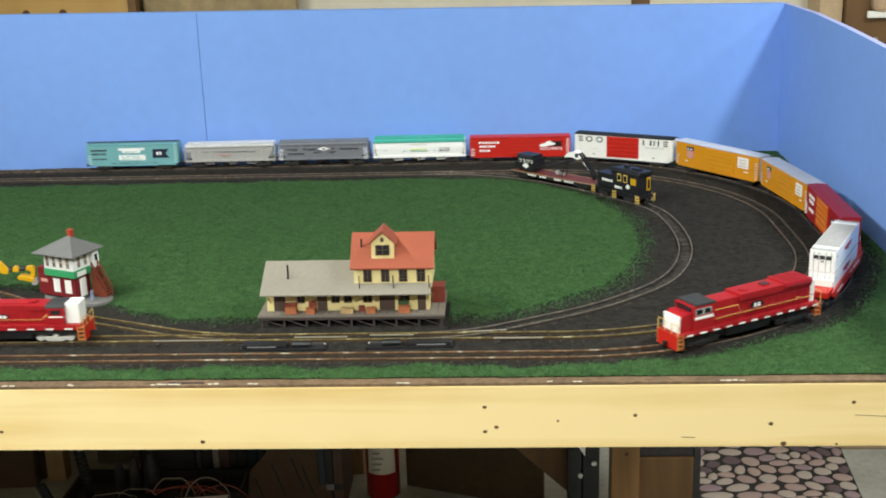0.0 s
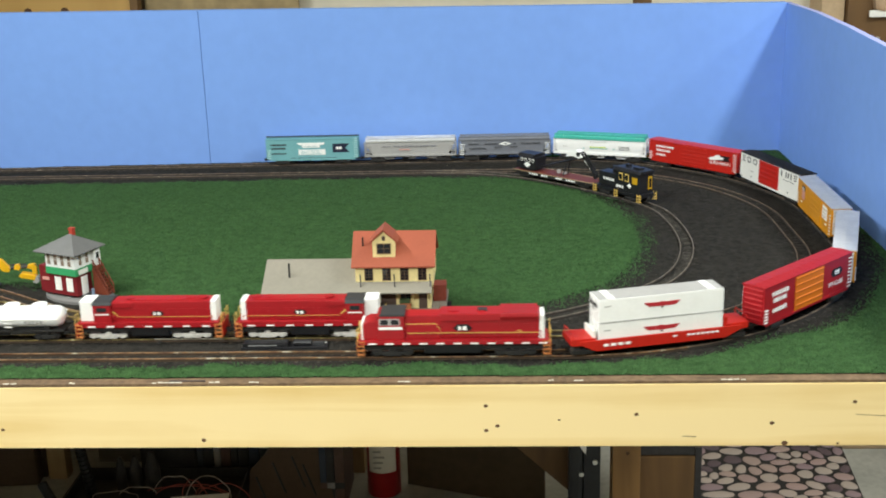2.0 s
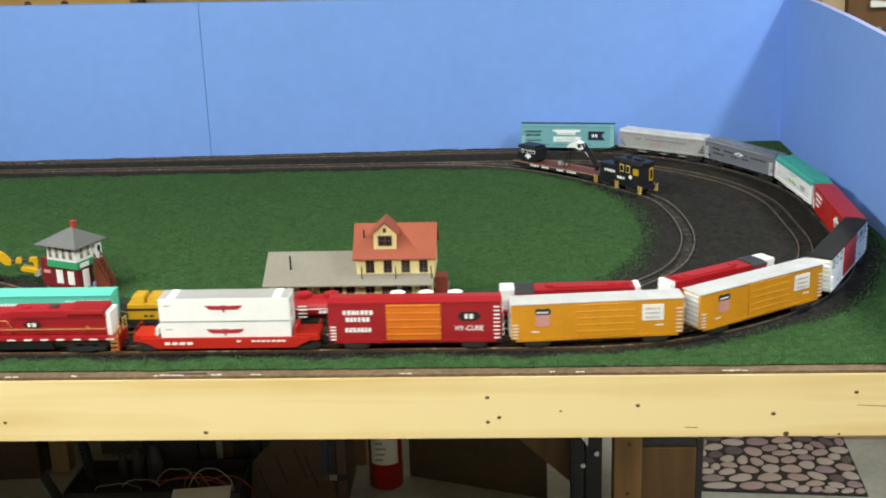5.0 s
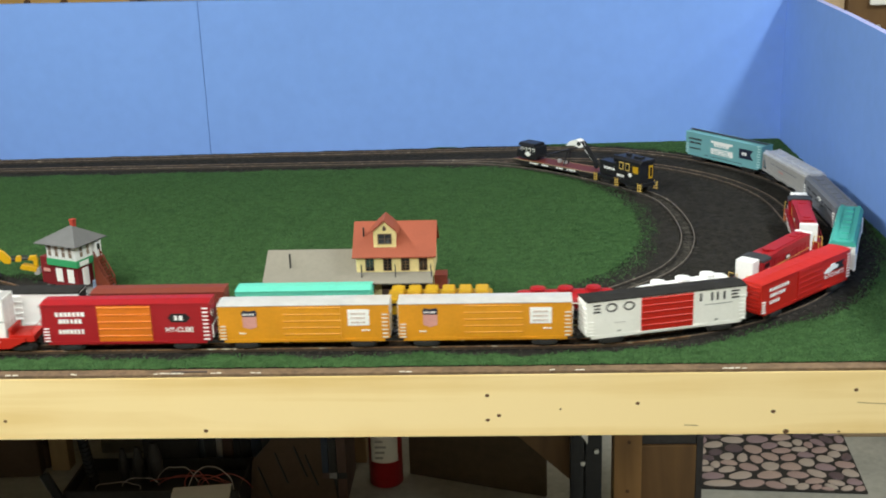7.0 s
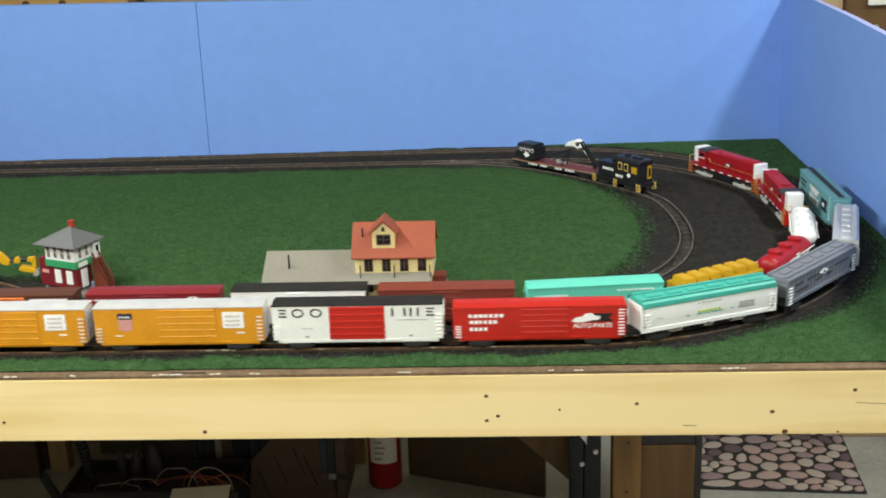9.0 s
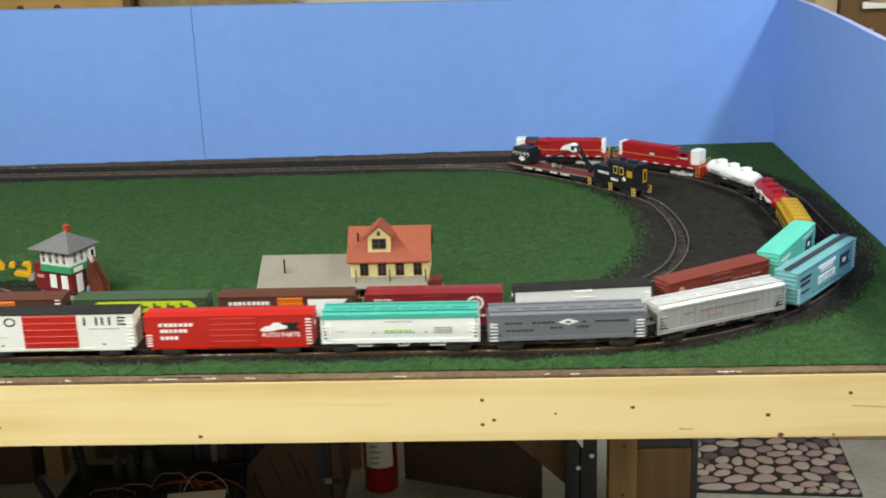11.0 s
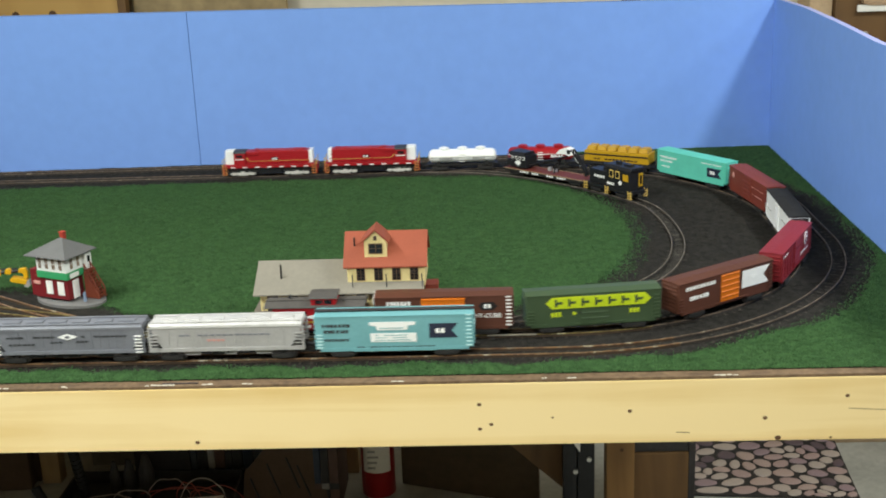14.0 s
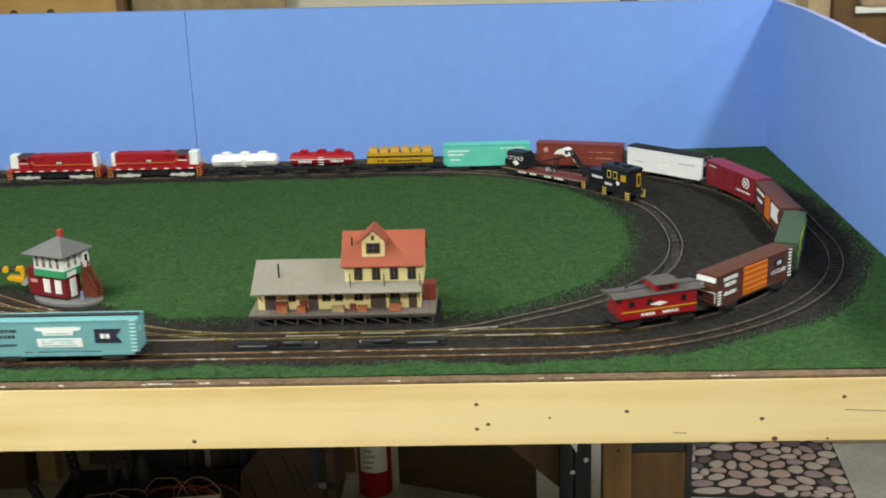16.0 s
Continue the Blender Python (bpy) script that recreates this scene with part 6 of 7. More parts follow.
def excavator():
    root = thing("excavator", "yellow toy excavator with folded arm by the spur", "excavator", pose(-0.741, 0.232, GROUND_Z, 0, 0, 6))
    YEL = paint("machine_yellow", (0.75, 0.42, 0.012), 0.4)
    for y in (-0.013, 0.013):
        tr = prism([(-0.020, 0.0), (0.020, 0.0), (0.024, 0.004), (0.020, 0.009), (-0.020, 0.009), (-0.024, 0.004)], y - 0.004, y + 0.004, "y", bevel=0.0005)
        part("crawler", tr, CHASSIS, root, "black crawler track")
    part("house", box(-0.028, -0.014, 0.0105, 0.010, 0.014, 0.0260, 0.0020), YEL, root)
    part("turntable", rod((0, 0, 0.008), (0, 0, 0.011), 0.010, 18), CHASSIS, root)
    cab = part("cab", box(-0.006, -0.0138, 0.0255, 0.010, 0.000, 0.0380, 0.0015), YEL, root)
    part("cab_window", box(-0.004, -0.0142, 0.0280, 0.008, -0.0136, 0.0355), GLASS_DARK, cab)
    boom = prism([(0.006, 0.030), (0.008, 0.044), (0.026, 0.0460), (0.034, 0.0415), (0.0430, 0.0305), (0.0410, 0.0255), (0.0340, 0.0265), (0.026, 0.0350)], -0.0032, 0.0032, "y", bevel=0.0006)
    part("boom", boom, YEL, root)
    part("boom_foot", prism([(0.002, 0.020), (0.010, 0.020), (0.014, 0.038), (0.004, 0.038)], -0.0030, 0.0030, "y", bevel=0.0005), YEL, root)
    part("stick", rod((0.038, 0, 0.0300), (0.068, 0, 0.0312), 0.0021, 10), BLACK, root, "black stick")
    part("ram", rod((0.030, 0.0035, 0.0330), (0.062, 0.0035, 0.0335), 0.0012, 8), BLACK, root)
    part("stick_lug", prism([(0.0475, 0.0290), (0.0490, 0.0345), (0.0535, 0.0355), (0.0565, 0.0310), (0.0540, 0.0275)], -0.0034, 0.0034, "y", bevel=0.0006), YEL, root)
    part("link", prism([(0.0640, 0.0300), (0.0660, 0.0345), (0.0740, 0.0350), (0.0765, 0.0310), (0.0755, 0.0215), (0.0710, 0.0205), (0.0700, 0.0285)], -0.0030, 0.0030, "y", bevel=0.0006), YEL, root)
    part("bucket", prism([(0.0530, 0.0205), (0.0560, 0.0240), (0.0640, 0.0225), (0.0750, 0.0195), (0.0735, 0.0140), (0.0560, 0.0180)], -0.0060, 0.0060, "y", bevel=0.0008), YEL, root)
    part("bucket_teeth", prism([(0.0700, 0.0110), (0.0730, 0.0185), (0.0775, 0.0185), (0.0790, 0.0125), (0.0750, 0.0095)], -0.0055, 0.0055, "y", bevel=0.0008), LIGHT_GREY, root)


excavator()


def along(path, x, y):
    """The nearest point of a track to a place, with its heading."""
    return min(path, key=lambda p: (p[0] - x) ** 2 + (p[1] - y) ** 2)


def stand(x, y):
    px, py, h = along(SIDING, x, y)
    return Matrix.Translation((px, py, 0)) @ Matrix.Rotation(h, 4, "Z")


def crane_car():
    # local +x runs along the siding towards the back
    root = thing("crane_flatcar", "flat wagon with brown deck carrying a black crane cab", "work car", stand(0.028, 0.765), "parked work train")
    L = 0.088
    for i in range(22):
        a = -L + i * 2 * L / 22
        shared("deck_plank", ("deck_plank", "crane"), lambda: box(0, -0.0165, 0.0118, 2 * L / 22 - 0.0004, 0.0165, 0.0135), paint("deck_brown", (0.16, 0.035, 0.026), 0.6), root, pose(a, 0, 0))
    for s in (-1, 1):
        part("side_sill", box(-L, s * 0.0166, 0.0090, L, s * 0.0182, 0.0128, 0.0003), CHASSIS, root)
        part("edge_strip", box(-L, s * 0.0170, 0.0129, L, s * 0.0182, 0.0137), paint("tan_edge", (0.42, 0.30, 0.16)), root)
        bars(root, s, -0.050, -0.030, 0.0095, 0.0122, 0.0366, WHITE, 4, 1)
        bars(root, s, -0.024, -0.008, 0.0095, 0.0122, 0.0366, WHITE, 3, 2)
        bars(root, s, 0.008, 0.024, 0.0095, 0.0122, 0.0366, WHITE, 3, 2)
        bars(root, s, 0.030, 0.050, 0.0095, 0.0122, 0.0366, WHITE, 4, 1)
    cab = part("crane_cab", box(0.040, -0.0150, 0.0165, 0.074, 0.0150, 0.0375, 0.0015), BLACK, root, "black crane cab with white lozenge")
    part("cab_roof", prism([(-0.0165, 0.0375), (0.0165, 0.0375), (0.0120, 0.0425), (-0.0120, 0.0425)], 0.044, 0.078, bevel=0.0004), BLACK, cab)
    part("turntable", rod((0.057, 0, 0.0135), (0.057, 0, 0.0168), 0.0120, 18), CHASSIS, root)
    part("counterweight", box(0.072, -0.0130, 0.0165, 0.084, 0.0130, 0.0290, 0.0015), BLACK, root)
    for s in (-1, 1):
        polygon(cab, "emblem", s, [(s * -0.057 - 0.0075, 0.0245), (s * -0.057, 0.0195), (s * -0.057 + 0.0075, 0.0245), (s * -0.057, 0.0295)], 0.0302, WHITE, "white lozenge emblem")
        for du in (-0.0125, -0.004, 0.0045, 0.0125):
            polygon(cab, "window_rim", s, disc(s * -0.057 + du, 0.0325, 0.0030, 0.0034, 10), 0.0302, OFFWHITE, "pale round window rim")
            polygon(cab, "window", s, disc(s * -0.057 + du, 0.0322, 0.0019, 0.0022, 10), 0.0312, GLASS_DARK)
    for s in (-1, 1):
        part("boom_rail", rod((0.042, s * 0.006, 0.0200), (-0.040, s * 0.004, 0.0460), 0.0014, 8), BLACK, root)
    lat = bmesh.new()
    for i in range(7):
        f, g = i / 7, (i + 1) / 7
        a = Vector((0.042, 0.006 - 0.002 * f, 0.020)).lerp(Vector((-0.040, 0.004, 0.046)), f)
        b = Vector((0.042, -0.006 + 0.002 * g, 0.020)).lerp(Vector((-0.040, -0.004, 0.046)), g)
        rod(a, b, 0.0006, 5, lat)
    part("boom_lattice", lat, BLACK, root)
    for sy in (-1, 1):
        part("boom_rest", rod((-0.014, sy * 0.0065, 0.0135), (-0.021, sy * 0.0030, 0.0405), 0.0010, 6), BLACK, root)
    part("rest_bar", rod((-0.021, -0.0045, 0.0400), (-0.021, 0.0045, 0.0400), 0.0010, 6), BLACK, root)
    part("hook_block", box(-0.0800, -0.0030, 0.0165, -0.0750, 0.0030, 0.0245, 0.0008), BLACK, root)
    part("pulley", rod((-0.046, -0.0072, 0.0545), (-0.046, 0.0072, 0.0545), 0.0038, 14), DARK_GREY, root)
    head = prism([(-0.018, 0.0475), (-0.026, 0.0560), (-0.040, 0.0610), (-0.047, 0.0590), (-0.054, 0.0500), (-0.046, 0.0470), (-0.036, 0.0500)], -0.0065, 0.0065, "y", bevel=0.0008)
    part("boom_head", head, WHITE, root, "white boom head")
    a, b = Vector((-0.047, 0, 0.0555)), Vector((-0.079, 0, 0.0225))
    for sy in (-1, 1):
        part("jib_side", prism([(a.x, a.z + 0.0030), (a.x - 0.0060, a.z + 0.0010), (b.x - 0.0020, b.z + 0.0020), (b.x + 0.0010, b.z - 0.0010)], sy * 0.0025, sy * 0.0042, "y"), BLACK, root, "black jib plate")
    for f0, f1 in ((0.30, 0.50), (0.60, 0.95)):
        part("jib_stripe", rod(a.lerp(b, f0), a.lerp(b, f1), 0.0017, 8), WHITE, root, "white jib stripe").matrix_local = pose(0.0014, 0, -0.0012)
    for x, h in ((0.004, 0.006), (-0.008, 0.004)):
        part("deck_fitting", box(x - 0.003, -0.008, 0.0135, x + 0.003, -0.003, 0.0135 + h, 0.0005), LIGHT_GREY, root)
    for s in (-1, 1):
        truck(root, s * 0.064, 2)
        coupler(root, s * (L + 0.0005))


def work_car():
    root = thing("work_locomotive", "small black engine with yellow panels and steps", "work car", stand(0.124, 0.653), "parked work train")
    L = 0.054
    part("frame", box(-L, -0.0155, 0.0095, L, 0.0155, 0.0150, 0.0005), BLACK, root)
    cab = part("cab", box(-L + 0.004, -0.0145, 0.0150, 0.004, 0.0145, 0.0430, 0.0008), BLACK, root)
    part("cab_roof", prism([(-0.0165, 0.0425), (0.0165, 0.0425), (0.0130, 0.0465), (-0.0130, 0.0465)], -L + 0.001, 0.008, bevel=0.0005), BLACK, root, "black cambered roof")
    part("hood", box(0.004, -0.0110, 0.0150, L - 0.006, 0.0110, 0.0340, 0.0015), BLACK, root)
    part("stack", rod((0.022, 0, 0.034), (0.022, 0, 0.0430), 0.0030, 12), BLACK, root)
    part("roof_horn", box(-0.014, -0.003, 0.046, -0.006, 0.003, 0.0500, 0.0005), BLACK, root)
    part("roof_box", box(-0.040, -0.005, 0.046, -0.026, 0.005, 0.0490, 0.0005), BLACK, root)
    for s in (-1, 1):
        q = -s
        panel(root, "yellow_panel", s, min(q * -0.046, q * -0.034), max(q * -0.046, q * -0.034), 0.0280, 0.0370, 0.0290, YELLOW, "yellow panel")
        for u in (-0.022, -0.008):
            panel(cab, "window_frame", s, q * u - 0.0045, q * u + 0.0045, 0.0290, 0.0395, 0.0290, GOLD, "brass window frame")
            panel(cab, "window", s, q * u - 0.0030, q * u + 0.0030, 0.0305, 0.0380, 0.0302, GLASS_DARK)
        polygon(root, "emblem", s, [(q * -0.028 - 0.005, 0.0240), (q * -0.028, 0.0205), (q * -0.028 + 0.005, 0.0240), (q * -0.028, 0.0275)], 0.0292, WHITE)
        bars(root, s, min(q * 0.010, q * 0.036), max(q * 0.010, q * 0.036), 0.0235, 0.0270, 0.0222, WHITE, 5, 1)
        bars(root, s, min(q * -0.016, q * 0.002), max(q * -0.016, q * 0.002), 0.0185, 0.0220, 0.0292, WHITE, 4, 2)
    for x in (-L + 0.002, 0.0, L - 0.004):
        for s in (-1, 1):
            st = bmesh.new()
            for i in range(3):
                box(x - 0.003, s * 0.0140, 0.0040 + i * 0.0042, x + 0.003, s * 0.0180, 0.0050 + i * 0.0042, 0, st)
            for dx in (-0.003, 0.003):
                box(x + dx - 0.0005, s * 0.0172, 0.0035, x + dx + 0.0005, s * 0.0182, 0.0160, 0, st)
            part("steps", st, GOLD, root, "yellow edged steps")
    part("end_door", box(-L + 0.0032, -0.0120, 0.0200, -L + 0.0042, -0.0040, 0.0380), YELLOW, root, "yellow end door frame")
    part("end_pane", box(-L + 0.0028, -0.0100, 0.0230, -L + 0.0036, -0.0060, 0.0350), GLASS_DARK, root)
    for s in (-1, 1):
        truck(root, s * 0.030, 2)
        coupler(root, s * (L + 0.0005))
    return root


crane_car()
squash(work_car(), 0.0150, 1.16)


def switch_machine(x, y, rz, flip):
    root = thing("switch_machine", "black plastic turnout motor beside the inner track", "switch machine", pose(x, y, GROUND_Z, 0, 0, rz), "turnout motors")
    part("plate", box(-0.048, -0.0080, 0, 0.048, 0.0080, 0.0022, 0.0005), BLACK, root)
    s = -1 if flip else 1
    part("cover", box(s * -0.046, -0.0062, 0.0020, s * 0.004, 0.0062, 0.0068, 0.0012), BLACK, root, "ribbed dark cover")
    part("coil", rod((s * 0.010, 0, 0.0050), (s * 0.030, 0, 0.0050), 0.0040, 14), BLACK, root)
    part("lever", box(s * 0.030, -0.002, 0.0020, s * 0.044, 0.002, 0.0060, 0.0006), DARK_GREY, root)
    for x2 in (-0.045, 0.045):
        part("screw", rod((x2, 0.0055, 0.002), (x2, 0.0055, 0.0033), 0.0014, 8), LIGHT_GREY, root)
    part("label_strip", box(s * -0.040, -0.0066, 0.0035, s * -0.008, -0.0060, 0.0050), ROOF_GREY, root)


switch_machine(-0.308, 0.032, 0.5, False)
switch_machine(-0.168, 0.035, 1.5, True)

# turnout rails: bright switch blades and frogs
BRIGHT_RAIL = material("bright_rail", (0.78, 0.72, 0.58), 0.3, metal=0.7, vary=0.15)
for bx0, bx1, by, rz in ((-0.30, -0.24, 0.0560, 0), (-0.215, -0.165, 0.0605, 0), (-0.46, -0.38, 0.0490, 0), (-0.11, -0.06, 0.068, 6), (-0.075, -0.02, 0.0475, 0)):
    part("switch_blade", box(0, -0.0006, -0.0010, bx1 - bx0, 0.0006, 0.0003, 0.0002), BRIGHT_RAIL, inner_track, "bright polished turnout blade").matrix_local = pose(bx0, by, 0, 0, 0, rz)
    part("tie_bar", box(0.004, -0.008, GROUND_Z + 0.0006, 0.008, 0.008, GROUND_Z + 0.0016), CHASSIS, inner_track).matrix_local = pose(bx0, by, 0, 0, 0, rz)

# ---------------------------------------------------------------- board details, room and clutter
for kx, kz, kr in KNOTS:
    bm = bmesh.new()
    bmesh.ops.create_cone(bm, cap_ends=True, segments=14, radius1=0.0021 * kr, radius2=0.0014 * kr, depth=0.0012,
                          matrix=Matrix.Translation((kx, FRONT_Y - 0.00015, kz)) @ Matrix.Rotation(math.pi / 2, 4, "X") @ Matrix.Diagonal((1.25, 1, 1, 1)))
    part("knot", bm, KNOT, fascia, "dark round knot")
CRACK = material("crack", (0.16, 0.10, 0.05), 0.8)
part("scratch", rod((0.292, FRONT_Y - 0.0001, -0.0435), (0.335, FRONT_Y - 0.0001, -0.0460), 0.0003, 5), CRACK, fascia)
part("scratch", rod((0.118, FRONT_Y - 0.0001, -0.0672), (0.132, FRONT_Y - 0.0001, -0.0678), 0.0004, 5), CRACK, fascia)
CHIP = material("paint_chip", (0.62, 0.58, 0.49), 0.8, vary=0.1)
rng = random.Random(4)
chips = thing("paint_chips", "white plaster chips along the bench edge", "plaster chips", kind="stuff")
for x, ln in ((-0.590, .016), (-0.52, .007), (-0.432, .030), (-0.405, .005), (-0.372, .012), (-0.330, .012), (-0.175, .014), (-0.02, .006), (0.006, .010), (0.155, .026)):
    n = max(2, int(ln / 0.006))
    for k in range(n):
        xa = x + ln * k / n
        y0 = FRONT_Y + 0.0014 + 0.0016 * rng.random()
        piece = prism([(xa, -0.0057), (xa + ln / n * rng.uniform(0.75, 1.05), -0.0057), (xa + ln / n * 0.8, -0.0050), (xa + ln / n * 0.15, -0.0051)], y0, y0 + rng.uniform(0.0012, 0.0026), "y")
        part("chip", piece, CHIP, chips)
stick = thing("brown_stick", "thin dark brown strip lying on the bench edge", "stick", pose(-0.395, FRONT_Y + 0.0065, -0.0055))
part("strip", box(-0.019, -0.0011, 0, 0.019, 0.0011, 0.0012, 0.0003), TRESTLE, stick)

for lx, ly, ll, across, lp, lean in LAMPS:
    lw, ld = (0.10, ll) if across else (ll, 0.10)
    root = thing("ceiling_light", "white fluorescent ceiling fitting", "ceiling light", pose(lx, ly, CEIL_Z))
    part("housing", box(-lw / 2 - 0.05, -ld / 2 - 0.03, -0.075, lw / 2 + 0.05, ld / 2 + 0.03, 0, 0.01), WHITE, root)

WOOD_DARK = wood_material("old_wood", (0.085, 0.042, 0.014), (0.17, 0.090, 0.030), (12, 12, 1.5))
WOOD_POST = wood_material("post_wood", (0.17, 0.085, 0.024), (0.30, 0.160, 0.050), (12, 12, 1.5))
WOOD_MID = wood_material("stud_wood", (0.26, 0.17, 0.08), (0.42, 0.30, 0.16), (14, 14, 1.5))
PLYWOOD = wood_material("plywood_sheet", (0.42, 0.23, 0.06), (0.62, 0.38, 0.12), (6, 6, 2.0))
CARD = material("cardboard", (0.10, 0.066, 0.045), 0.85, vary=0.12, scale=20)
DARKBOX = material("dark_crate", (0.030, 0.028, 0.030), 0.6, vary=0.3, scale=15)
METAL = material("black_metal", (0.022, 0.023, 0.026), 0.45, metal=0.4, vary=0.2)
BOLT = material("zinc_bolt", (0.65, 0.65, 0.62), 0.3, metal=0.8)


def post(name, label, x0, x1, y0, y1, z0, z1, mat):
    ob = thing(name, label, "post", pose((x0 + x1) / 2, (y0 + y1) / 2, z0))
    part("timber", box(-(x1 - x0) / 2, -(y1 - y0) / 2, 0, (x1 - x0) / 2, (y1 - y0) / 2, z1 - z0, 0.002), mat, ob)
    return ob


# bench legs and frame
for x in (-2.2, -1.15):
    post("bench_leg", "square pine leg of the train bench", x, x + 0.06, 0.0, 0.06, FLOOR_Z, -0.0088, WOOD_MID)
post("bench_leg", "square pine leg of the train bench", 0.56, 0.60, -0.04, 0.0, FLOOR_Z, -0.08, WOOD_MID)
for y in (0.35, 0.75, 1.0):
    bj = thing("bench_joist", "brown joist under the bench top", "joist", pose(0, y, -0.0090), kind="structure")
    part("timber", box(LEFT_X, -0.019, -0.065, RIGHT_X - 0.001, 0.019, -0.0002, 0.001), WOOD_DARK, bj)

post("wall_stud", "pale upright stud behind the bench", -0.442, -0.411, 1.43, 1.47, FLOOR_Z, -0.05, WOOD_MID)
post("wall_stud", "pale upright stud behind the bench", -1.196, -1.150, 1.40, 1.44, FLOOR_Z, -0.05, WOOD_MID)
pp = post("support_post", "light brown square timber post with knots", 0.160, 0.218, 1.05, 1.11, FLOOR_Z, -0.0740, WOOD_POST)
for x, z in ((0.002, 0.245), (0.000, 0.130), (0.008, 0.42)):
    part("knot", rod((x, -0.0308, z), (x, -0.0298, z), 0.0042, 10), KNOT, pp)
pan = thing("timber_panel", "wide brown timber board standing beside a post", "board", pose(0.283, 1.135, FLOOR_Z))
part("board", box(-0.062, -0.015, 0, 0.060, 0.015, 0.200, 0.003), WOOD_DARK, pan)
part("header", box(-0.062, -0.010, 0.2005, 0.060, 0.020, 0.86, 0.003), DARKBOX, pan, "dark board above")
part("edge_strip", box(0.0605, -0.012, 0, 0.075, 0.012, 0.22, 0.002), DARKBOX, pan)
br = thing("diagonal_brace", "slanting brown plywood brace", "brace", pose(0, 1.15, 0))
part("sheet", prism([(-0.30, -0.440), (0.080, -0.440), (0.080, -0.797)], -0.01, 0.01, "y"), WOOD_DARK, br)
part("foot", box(0.0805, -0.015, FLOOR_Z, 0.110, 0.015, -0.440, 0.002), DARKBOX, br)

rack = thing("metal_stand", "black metal stand with round zinc bolts", "metal stand", pose(0.101, 1.06, FLOOR_Z))
part("upright", box(-0.033, -0.012, 0, -0.003, 0.012, 0.83, 0.009), METAL, rack)
part("upright", box(-0.001, -0.010, 0, 0.034, 0.010, 0.82, 0.003), METAL, rack)
for x, z in ((-0.006, 0.198), (0.022, 0.226), (0.022, 0.42), (-0.006, 0.40)):
    part("bolt", rod((x, -0.016, z), (x, -0.009, z), 0.0052, 14), BOLT, rack)
part("tag", prism([(-0.009, 0.262), (0.003, 0.244), (0.005, 0.30), (-0.014, 0.30)], -0.016, -0.0145, "y"), WHITE, rack, "white paper tag")

ext = thing("fire_extinguisher", "red fire extinguisher with white label standing on the floor", "fire extinguisher", pose(-0.353, 1.338, FLOOR_Z))
cyl = bmesh.new()
rows = []
for r, z in ((0.036, 0), (0.040, 0.004), (0.040, 0.30), (0.036, 0.325), (0.024, 0.345), (0.014, 0.352)):
    rows.append([cyl.verts.new((r * math.cos(2 * math.pi * i / 32), r * math.sin(2 * math.pi * i / 32), z)) for i in range(32)])
for a, b in zip(rows, rows[1:]):
    for i in range(32):
        cyl.faces.new((a[i], a[(i + 1) % 32], b[(i + 1) % 32], b[i]))
cyl.faces.new(rows[0][::-1])
cyl.faces.new(rows[-1])
part("cylinder", cyl, paint("extinguisher_red", (0.36, 0.012, 0.016), 0.3), ext, "", True)
lab = bmesh.new()
va, vb = [], []
for i in range(13):
    a = radians(-140 + i * 8.5)
    va.append(lab.verts.new((0.0405 * math.cos(a), 0.0405 * math.sin(a), 0.068)))
    vb.append(lab.verts.new((0.0405 * math.cos(a), 0.0405 * math.sin(a), 0.215)))
for i in range(12):
    lab.faces.new((va[i], va[i + 1], vb[i + 1], vb[i]))
part("label", lab, OFFWHITE, ext, "white printed label")
tx = bmesh.new()
for i in range(9):
    z = 0.08 + i * 0.014
    box(-0.020, -0.0420, z, -0.002 + 0.004 * (i % 3), -0.0400, z + 0.004, 0, tx)
tagged(part("label_print", tx, LIGHT_GREY, ext), kind="stuff")
part("valve", rod((0, 0, 0.35), (0, 0, 0.385), 0.012, 14), METAL, ext)
part("handle", box(-0.01, -0.012, 0.385, 0.07, 0.012, 0.395, 0.003), METAL, ext)

# clutter under the bench
rng = random.Random(11)


def carton(x, y, sx, sy, sz, rz, mat, label, tilt=0):
    ob = thing("carton", label, "box", pose(x, y, FLOOR_Z, 0, tilt, rz), "cartons under the bench")
    part("box", box(-sx / 2, -sy / 2, 0, sx / 2, sy / 2, sz, 0.004), mat, ob)
    for s in (-1, 1):
        part("flap", box(-sx / 2, s * 0.002, sz, sx / 2, s * sy / 2, sz + 0.004), mat, ob)
    part("tape", box(-sx / 2 - 0.001, -0.02, sz * 0.7, sx / 2 + 0.001, 0.02, sz + 0.005), CARD, ob)


# This big carton is added to keep the left end under the bench dark.
carton(-1.50, 1.55, 0.55, 0.4, 0.62, 4, CARD, "brown cardboard carton added to darken the left under the bench")
carton(-0.865, 1.40, 0.130, 0.20, 0.26, 3, DARKBOX, "black storage crate under the bench")
GREY_PANEL = material("grey_panel", (0.17, 0.155, 0.135), 0.7, vary=0.15, scale=10)
gp = thing("grey_panel", "dull grey board leaning behind the clutter", "board", pose(-1.025, 1.50, FLOOR_Z))
part("sheet", box(-0.075, -0.008, 0, 0.070, 0.008, 0.55, 0.002), GREY_PANEL, gp)
bk = thing("brown_sheet", "dark brown board standing under the bench", "board", pose(-1.33, 1.42, FLOOR_Z))
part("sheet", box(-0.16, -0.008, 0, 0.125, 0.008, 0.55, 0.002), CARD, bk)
part("batten", box(-0.10, -0.012, 0, -0.06, -0.0082, 0.55, 0.002), DARKBOX, bk)
